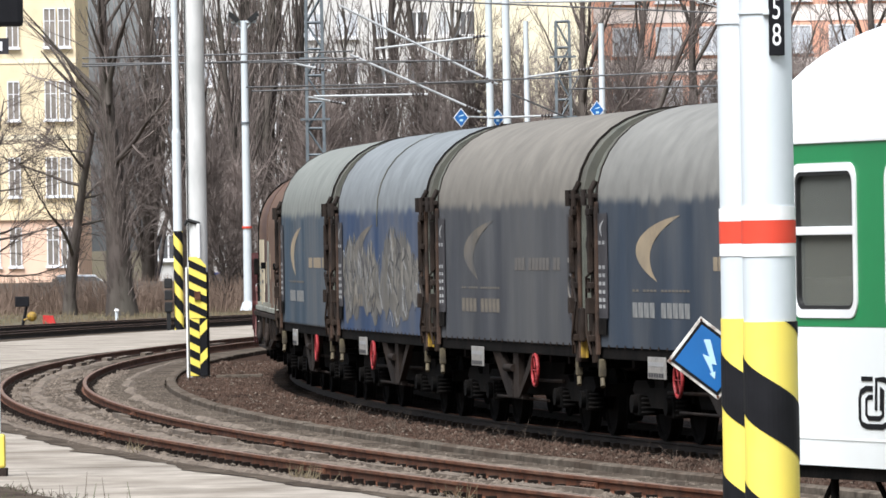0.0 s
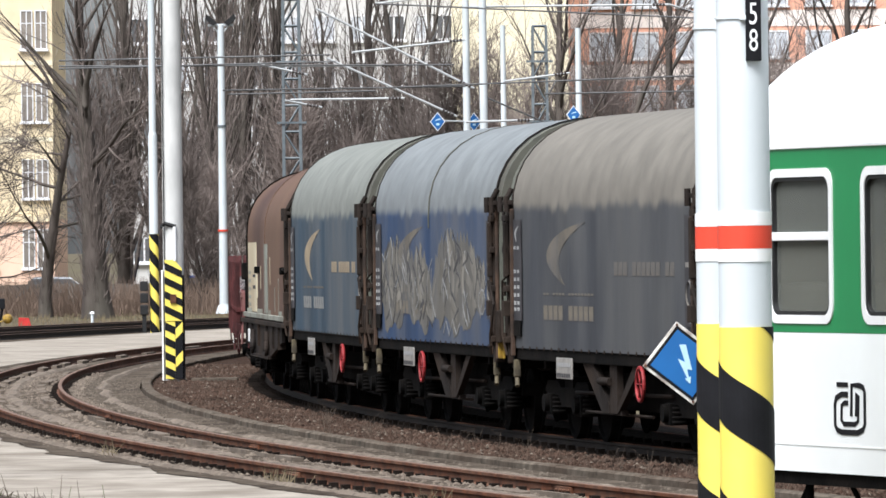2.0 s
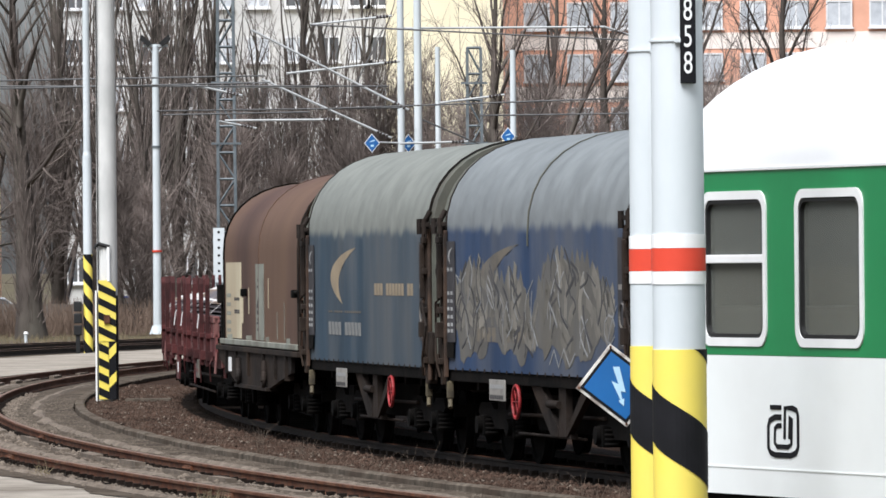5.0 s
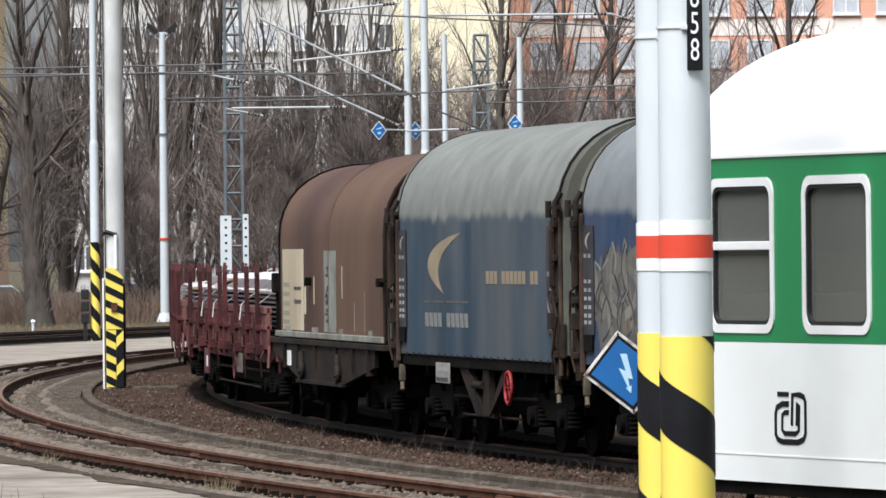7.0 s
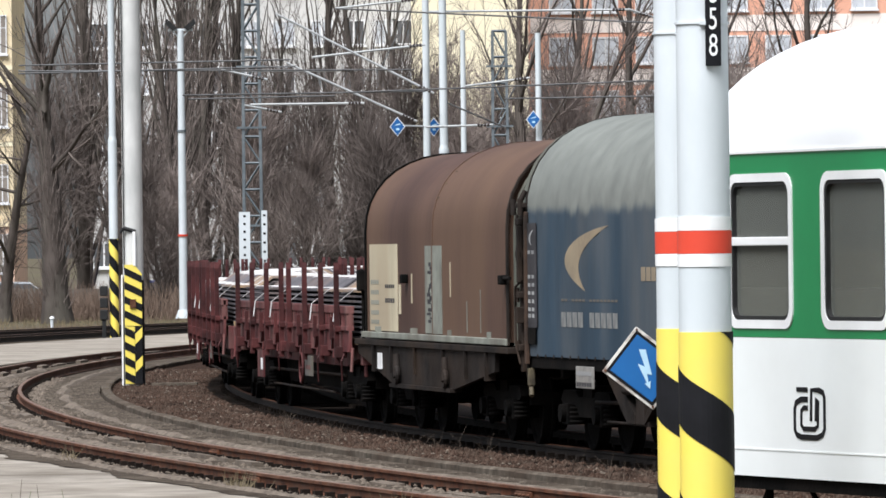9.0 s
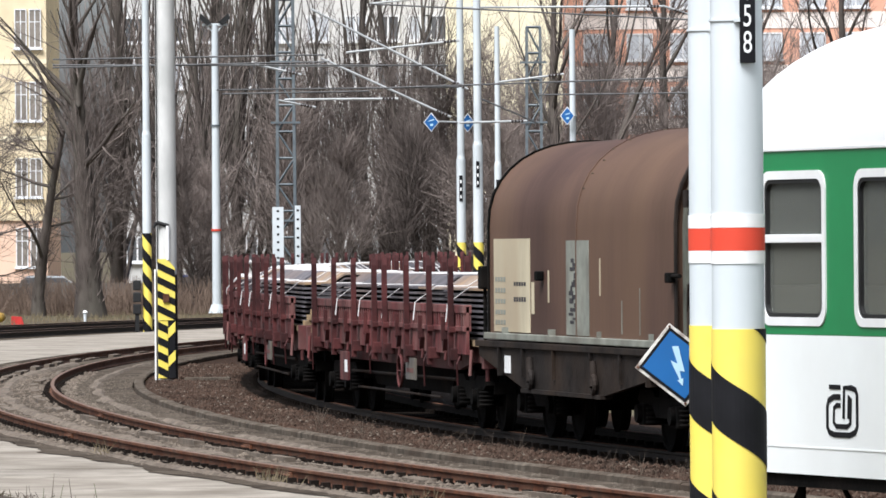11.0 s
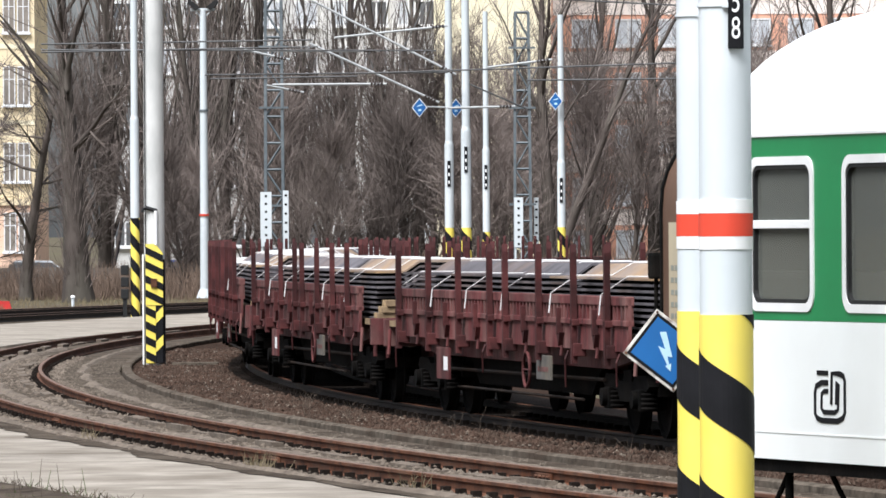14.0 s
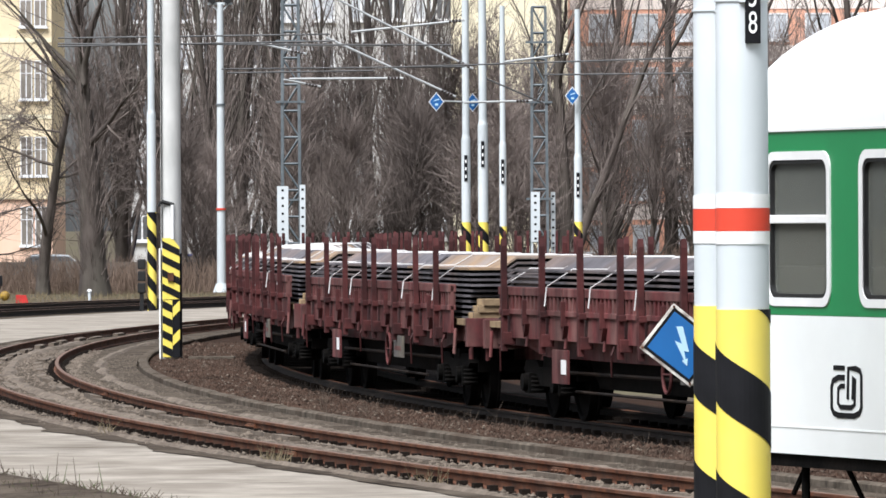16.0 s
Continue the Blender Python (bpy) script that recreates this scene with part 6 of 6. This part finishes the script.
def heading(rnd, d, angle):
    u = d.orthogonal().normalized()
    u.rotate(Matrix.Rotation(rnd.uniform(0, 2 * math.pi), 3, d))
    return (d * math.cos(angle) + u * math.sin(angle)).normalized()


def bare_tree(seed, height, r0, spread, first, n1, n2, n3, lift, label, at, sway=0.05, shoots=140, thin=0.85):
    """A leafless tree: trunk, limbs, branches and very many fine twigs."""
    rnd = random.Random(seed)
    t = thing("bare_tree", at, label, "tree", "bare trees along the bank")
    wood, fine = Limbs(), Limbs()
    trunk = grow(rnd, Vector((0, 0, -0.1)), Vector((rnd.uniform(-0.04, 0.04), rnd.uniform(-0.04, 0.04), 1)), height, sway, 0.05, 12)
    wood.limb(trunk, [r0 * (1.25 if i == 0 else 1 - 0.075 * i) for i in range(13)], 8)
    for i in range(n1):
        f = first + (1 - first) * (i + rnd.random()) / n1
        k = min(11, int(f * 12))
        p = trunk[k].lerp(trunk[k + 1], f * 12 - k)
        d = heading(rnd, Vector((0, 0, 1)), radians(spread * rnd.uniform(0.6, 1.25)))
        L1 = height * (0.62 - 0.42 * f) * rnd.uniform(0.6, 1.1)
        ra = r0 * 0.42 * (1.05 - 0.7 * f) * rnd.uniform(0.6, 1.1)
        l1 = grow(rnd, p, d, L1, 0.09, lift * 1.5, 6)
        wood.limb(l1, [ra * (1 - 0.14 * q) for q in range(7)], 5)
        for j in range(n2):
            g = 0.18 + 0.8 * (j + rnd.random()) / n2
            k2 = min(5, int(g * 6))
            p2 = l1[k2].lerp(l1[k2 + 1], g * 6 - k2)
            d2 = heading(rnd, (l1[k2 + 1] - l1[k2]).normalized(), radians(rnd.uniform(18, 48)))
            L2 = L1 * 0.52 * rnd.uniform(0.5, 1.1)
            rb = max(0.011, ra * 0.33 * (1.1 - g * 0.6))
            if rnd.random() < thin * min(1.0, max(0.0, (p2.z - 6.8) / 3.0)):
                continue
            l2 = grow(rnd, p2, d2, L2, 0.12, lift * 1.6, 4)
            fine.limb(l2, [rb, rb * 0.8, rb * 0.62, rb * 0.45, rb * 0.3], 3)
            for m in range(n3):
                h = 0.15 + 0.8 * (m + rnd.random()) / n3
                k3 = min(3, int(h * 4))
                p3 = l2[k3].lerp(l2[k3 + 1], h * 4 - k3)
                d3 = heading(rnd, (l2[k3 + 1] - l2[k3]).normalized(), radians(rnd.uniform(15, 45)))
                l3 = grow(rnd, p3, d3, rnd.uniform(0.6, 1.6), 0.16, lift, 2)
                fine.limb(l3, [0.011, 0.008, 0.004], 3)
    for i in range(shoots):
        f = rnd.uniform(0.02, 0.8)
        k = min(11, int(f * 12))
        p = trunk[k].lerp(trunk[k + 1], f * 12 - k)
        d = heading(rnd, Vector((0, 0, 1)), radians(rnd.uniform(10, 40)))
        p = p + Vector((d.x, d.y, 0)).normalized() * r0 * 0.8 * (1 - 0.8 * f)
        sh = grow(rnd, p, d, rnd.uniform(0.5, 1.6), 0.12, 0.15, 3)
        fine.limb(sh, [0.016, 0.013, 0.01, 0.005], 3)
    raw("trunk", wood.v, wood.f, "bark", t, smooth=True)
    raw("crown", fine.v, fine.f, "twig", t)
    return t


KINDS = [
    bare_tree(11, 17, 0.34, 18, 0.05, 30, 7, 4, 0.10, "tall bare poplar with many upright shoots", pose(-9.5, 318, -0.27)),
    bare_tree(12, 18, 0.30, 15, 0.03, 30, 7, 4, 0.12, "slender bare poplar with dense steep shoots", pose(-5.5, 321, -0.27)),
    bare_tree(13, 9.5, 0.16, 24, 0.04, 34, 9, 6, 0.07, "bare young tree with brushy crown", pose(-1.0, 317, -0.27)),
    bare_tree(14, 16, 0.36, 30, 0.25, 15, 6, 4, 0.05, "bare broad-crowned tree with grey bark", pose(5.2, 325, -0.27)),
    bare_tree(15, 6.5, 0.09, 28, 0.03, 28, 8, 6, 0.06, "bare bushy sapling at the foot of the bank", pose(0.5, 309, -0.27)),
]
rnd = random.Random(21)
for y, n, kinds in ((304.5, 19, (4, 4, 2)), (315.5, 20, (1, 2, 0, 2, 1)), (322.0, 14, (2, 0, 1, 4)), (331.0, 8, (1, 2, 0))):
    for i in range(n):
        k = rnd.choice(kinds)
        x = -20.0 + 39.5 * (i + rnd.uniform(0.1, 0.9)) / n
        if x < (-13.0 if y < 318 else -17.6):
            continue
        if x > 1.0:
            if i % 4 == 1:
                continue
            k = (2, 4, 2)[i % 3]
        copy_thing(KINDS[k], pose(x, y + rnd.uniform(-2.5, 2.5), -0.27, 0, 0, rnd.uniform(0, 360)) @ Matrix.Scale(rnd.uniform(0.75, 1.1), 4))
big = bare_tree(31, 14, 0.56, 55, 0.42, 16, 9, 7, 0.03, "big old bare tree with a thick dark trunk", pose(-15.8, 291, -0.27), 0.015, 520)
big2 = bare_tree(35, 11, 0.27, 68, 0.20, 14, 8, 7, 0.02, "bare tree with wide crooked limbs before the yellow house", pose(-18.4, 300, -0.27))
lean = bare_tree(38, 15, 0.22, 30, 0.5, 9, 6, 4, 0.06, "bare tree leaning to one side", pose(2.4, 296, -0.27, 0, 22, 0))
low = bare_tree(36, 9, 0.2, 75, 0.15, 16, 8, 7, 0.03, "bare tree with a tangle of low limbs", pose(-22.0, 303, -0.27))
low2 = copy_thing(low, pose(-24.5, 307, -0.27, 0, 0, 130))
for x, y, k in ((-13.6, 318, 1), (-12.2, 324, 0), (-14.8, 326, 1), (-16.6, 330, 1), (-11.0, 320, 1), (-17.6, 322, 2), (-14.0, 312, 4)):
    copy_thing(KINDS[k], pose(x, y, -0.27, 0, 0, 77 * x))
fork = bare_tree(41, 16, 0.34, 34, 0.38, 12, 8, 7, 0.04, "bare forked tree with stout pale limbs", pose(2.6, 304, -0.27), thin=0.15)
for x, y, a in ((7.4, 318, 60), (11.3, 322, 200), (14.8, 316, 310)):
    copy_thing(fork, pose(x, y, -0.27, 0, 0, a) @ Matrix.Scale(1.05, 4))

# undergrowth at the wall's foot
vs = Limbs()
rnd = random.Random(5)
for i in range(9500):
    x, y = rnd.uniform(-28, 22), rnd.uniform(300, 312.5)
    h = rnd.uniform(0.5, 1.7) * (1.0 if x < -8 else 1.25)
    p = Vector((x, y, -0.3))
    d = Vector((rnd.gauss(0, 0.2), rnd.gauss(0, 0.2), 1)).normalized()
    vs.limb([p, p + d * h * 0.5, p + d * h + Vector((rnd.gauss(0, 0.15), 0, 0))], [0.022, 0.016, 0.006], 3)
tagged(raw("undergrowth", vs.v, vs.f, "shrub"), "dense dry brown stems below the wall", "undergrowth", kind="stuff")
vs = Limbs()
for i in range(5200):
    x, y = rnd.uniform(-30, 10), rnd.uniform(262, 306)
    if (Vector((x - CX, y - CY, 0))).length < 353:
        continue
    p = Vector((x, y, -0.3))
    h = rnd.uniform(0.08, 0.3)
    vs.limb([p, p + Vector((rnd.gauss(0, 0.06), 0, h))], [0.02, 0.004], 3)
tagged(raw("verge_grass", vs.v, vs.f, "drygrass"), "short dry yellowish grass on the far verge", "grass", kind="stuff")
# weeds on paving edges and ballast
vs, vg, vd = Limbs(), Limbs(), Limbs()
for i in range(1100):
    s, r = rnd.choice((rnd.gauss(82.5, 1.6), rnd.gauss(76.0, 2.5), rnd.uniform(66, 92))), rnd.uniform(338.2, 339.3)
    p = on_arc(r, s, -0.09)
    h = rnd.uniform(0.03, 0.10) if rnd.random() < 0.97 else rnd.uniform(0.15, 0.34)
    (vg if rnd.random() < 0.2 else vd).limb([p, p + Vector((rnd.gauss(0, 0.05), rnd.gauss(0, 0.05), h))], [0.006, 0.002], 3)
for i in range(30):
    s, r = rnd.uniform(44, 84), rnd.uniform(329.3, 331.0)
    p = on_arc(r, s, -0.16)
    for q in range(7):
        d = Vector((rnd.gauss(0, 0.35), rnd.gauss(0, 0.35), 1)).normalized()
        h = rnd.uniform(0.10, 0.42)
        vd.limb([p, p + d * h * 0.5, p + d * h + Vector((rnd.gauss(0, 0.08), 0, -0.02))], [0.0030, 0.0022, 0.0012], 3)
for s, r, n in ((72.5, 334.6, 45), (61, 334.7, 25), (80, 334.65, 20)):
    for q in range(n):
        p = on_arc(r + rnd.gauss(0, 0.06), s + rnd.gauss(0, 0.35), -0.14)
        vs.limb([p, p + Vector((rnd.gauss(0, 0.06), rnd.gauss(0, 0.06), rnd.uniform(0.06, 0.22)))], [0.006, 0.002], 3)
tagged(raw("dry_weeds", vs.v, vs.f, "drygrass"), "thin dry weeds in the ballast and paving joints", "weeds", kind="stuff")
tagged(raw("dead_stems", vd.v, vd.f, "deadstem"), "thin dead brown stems standing in the ballast", "weeds", kind="stuff")
tagged(raw("green_weeds", vg.v, vg.f, "green"), "small green weeds at the paving's edge", "weeds", kind="stuff")
# soil lying unevenly over the paving's outer edge
verts, faces = [], []
for i in range(500):
    s = 52 + i * 0.1
    w = 0.22 + 0.50 * noise.noise(Vector((s * 0.42, 8, 0))) + 0.16 * noise.noise(Vector((s * 2.3, 5, 0)))
    h = 0.05 + 0.05 * noise.noise(Vector((s * 1.1, 2, 0)))
    verts += [on_arc(338.55 - max(-0.2, w), s, -0.0775), on_arc(338.75, s, -0.06 + h), on_arc(339.5, s, -0.10 + h), on_arc(341.5, s, -0.268)]
    if i:
        faces += [(4 * i - 4 + k, 4 * i - 3 + k, 4 * i + 1 + k, 4 * i + k) for k in range(3)]
tagged(raw("verge_soil", verts, faces, "infill"), "brown soil heaped over the paving's outer edge", "soil", kind="structure")


def house(name, label, x0, x1, y, depth, top, wall_mat, rows, cols, win, frame_t=0.09, glass="windowglass", split=1, base=None, band=None, bars=(), lace=True):
    """A block with its windows set in the front; rows are sill heights, cols window left edges."""
    h = thing(name, pose(0, y, 0), label, "building")
    bm = B()
    box(bm, x0, x1, 0, depth, base[0] if base else -0.3, top)
    wl_ = part("wall", bm, wall_mat, h)
    if base:
        bm = B()
        box(bm, x0, x1, -0.05, depth, -0.3, base[0])
        part("ground_floor_wall", bm, base[1], h)
        bm = B()
        box(bm, x0 - 0.1, x1 + 0.1, -0.2, 0.0, base[0] - 0.15, base[0] + 0.2)
        part("string_course", bm, wall_mat, h)
    bm = B()
    box(bm, x0 - 0.3, x1 + 0.3, -0.3, depth + 0.3, top, top + 0.4)
    part("roof", bm, "wall", h)
    for z0, z1, m in bars:
        bm = B()
        box(bm, x0, x1, -0.035, 0.0, z0, z1)
        part("facade_band", bm, m, h)
    rr = random.Random(len(name) + int(top * 7))
    w, hh = win
    for z in rows:
        for x in cols:
            bm = B()
            yo = -0.09
            for a, b, c, d in ((x, x + w, z, z + frame_t), (x, x + w, z + hh - frame_t, z + hh), (x, x + frame_t, z + frame_t, z + hh - frame_t), (x + w - frame_t, x + w, z + frame_t, z + hh - frame_t)):
                box(bm, a, b, yo - 0.03, yo + 0.06, c, d)
            for q in range(split):
                xx = x + w * (q + 1) / (split + 1)
                box(bm, xx - frame_t * 0.5, xx + frame_t * 0.5, yo - 0.02, yo + 0.05, z + frame_t, z + hh - frame_t)
            if hh > 1.7:
                box(bm, x + frame_t, x + w - frame_t, yo - 0.015, yo + 0.05, z + hh * 0.66, z + hh * 0.66 + frame_t * 0.8)
            wd = part("window", bm, "windowframe", h)
            bm = B()
            box(bm, x + 0.02, x + w - 0.02, yo, yo + 0.03, z + 0.02, z + hh - 0.02)
            part("pane", bm, rr.choice((glass, glass, "curtain")) if lace else glass, wd)
            bm = B()
            box(bm, x - 0.08, x + w + 0.08, yo - 0.12, yo + 0.03, z - 0.1, z)
            part("sill", bm, "windowframe", wd)
    return h


house("town_house", "old yellow town house with peach ground floor", -46, -24.0, 400, 12, 17.5, "yellowrender", (1.45, 5.2, 9.3, 13.2), [-44.6 + 3.15 * i for i in range(6)] + [-27.7, -25.7, -24.95 + 0.02], (0.66, 2.1), 0.055, "dimpane", 1, (4.1, "peach"), bars=((8.25, 8.5, "creamrender"), (12.35, 12.6, "creamrender"), (16.3, 16.8, "creamrender")), lace=False)
house("grey_block", "grey prefabricated block of flats", -22, -2.75, 430, 14, 26, "greyrender", (1.6, 5.0, 8.4, 11.6, 14.25, 17.4, 20.4), [-21.3 + 2.1 * i for i in range(6)] + [-8.6, -6.75, -4.9, -3.9], (1.35, 1.5), 0.10, "windowglass", 1)
house("cream_tower", "cream rendered end of a tall block", -2.7, 3.9, 421, 12, 28, "creamrender", (4.0, 8.5), [-1.5, 1.6], (1.2, 1.4))
house("orange_block", "orange and pale pink block of flats", 4.2, 40, 440, 14, 27, "orangerender", (0.8, 3.9, 7.0, 10.1, 13.25, 16.3, 19.4), [5.3 + 2.55 * i for i in range(13)], (1.55, 1.6), 0.10, "curtain", 1, bars=tuple((z, z + 0.95, "paleband") for z in (2.7, 5.8, 8.9, 12.0, 15.1, 18.2)))


def parked_car(x, y, paint):
    c = thing("parked_car", pose(x, y, -0.27), "pale parked car behind the boundary wall", "car", "cars parked behind the wall")
    bm = B()
    pull(bm, [(-2.1, 0.3), (2.1, 0.3), (2.15, 0.8), (1.2, 0.95), (-1.9, 0.98), (-2.15, 0.7)], -0.85, 0.85)
    part("body", bm, paint, c)
    bm = B()
    pull(bm, [(-1.75, 0.96), (1.15, 0.95), (0.45, 1.42), (-1.2, 1.45)], -0.75, 0.75)
    part("cabin", bm, "windowglass", c)
    bm = B()
    pull(bm, [(-1.3, 1.44), (0.5, 1.41), (0.35, 1.50), (-1.1, 1.52)], -0.74, 0.74)
    part("roof_panel", bm, paint, c)
    for sx in (-1.3, 1.3):
        for sy in (-0.8, 0.8):
            tube_between("wheel", c, (sx, sy - 0.1, 0.32), (sx, sy + 0.1, 0.32), 0.32, "rubber", 16)
    return c


for x, p in ((-19.5, "carwhite"), (-13.8, "carblue"), (-7.3, "carwhite"), (-1.6, "carwhite"), (4.5, "carwhite")):
    parked_car(x, 329.5, p)

motions()
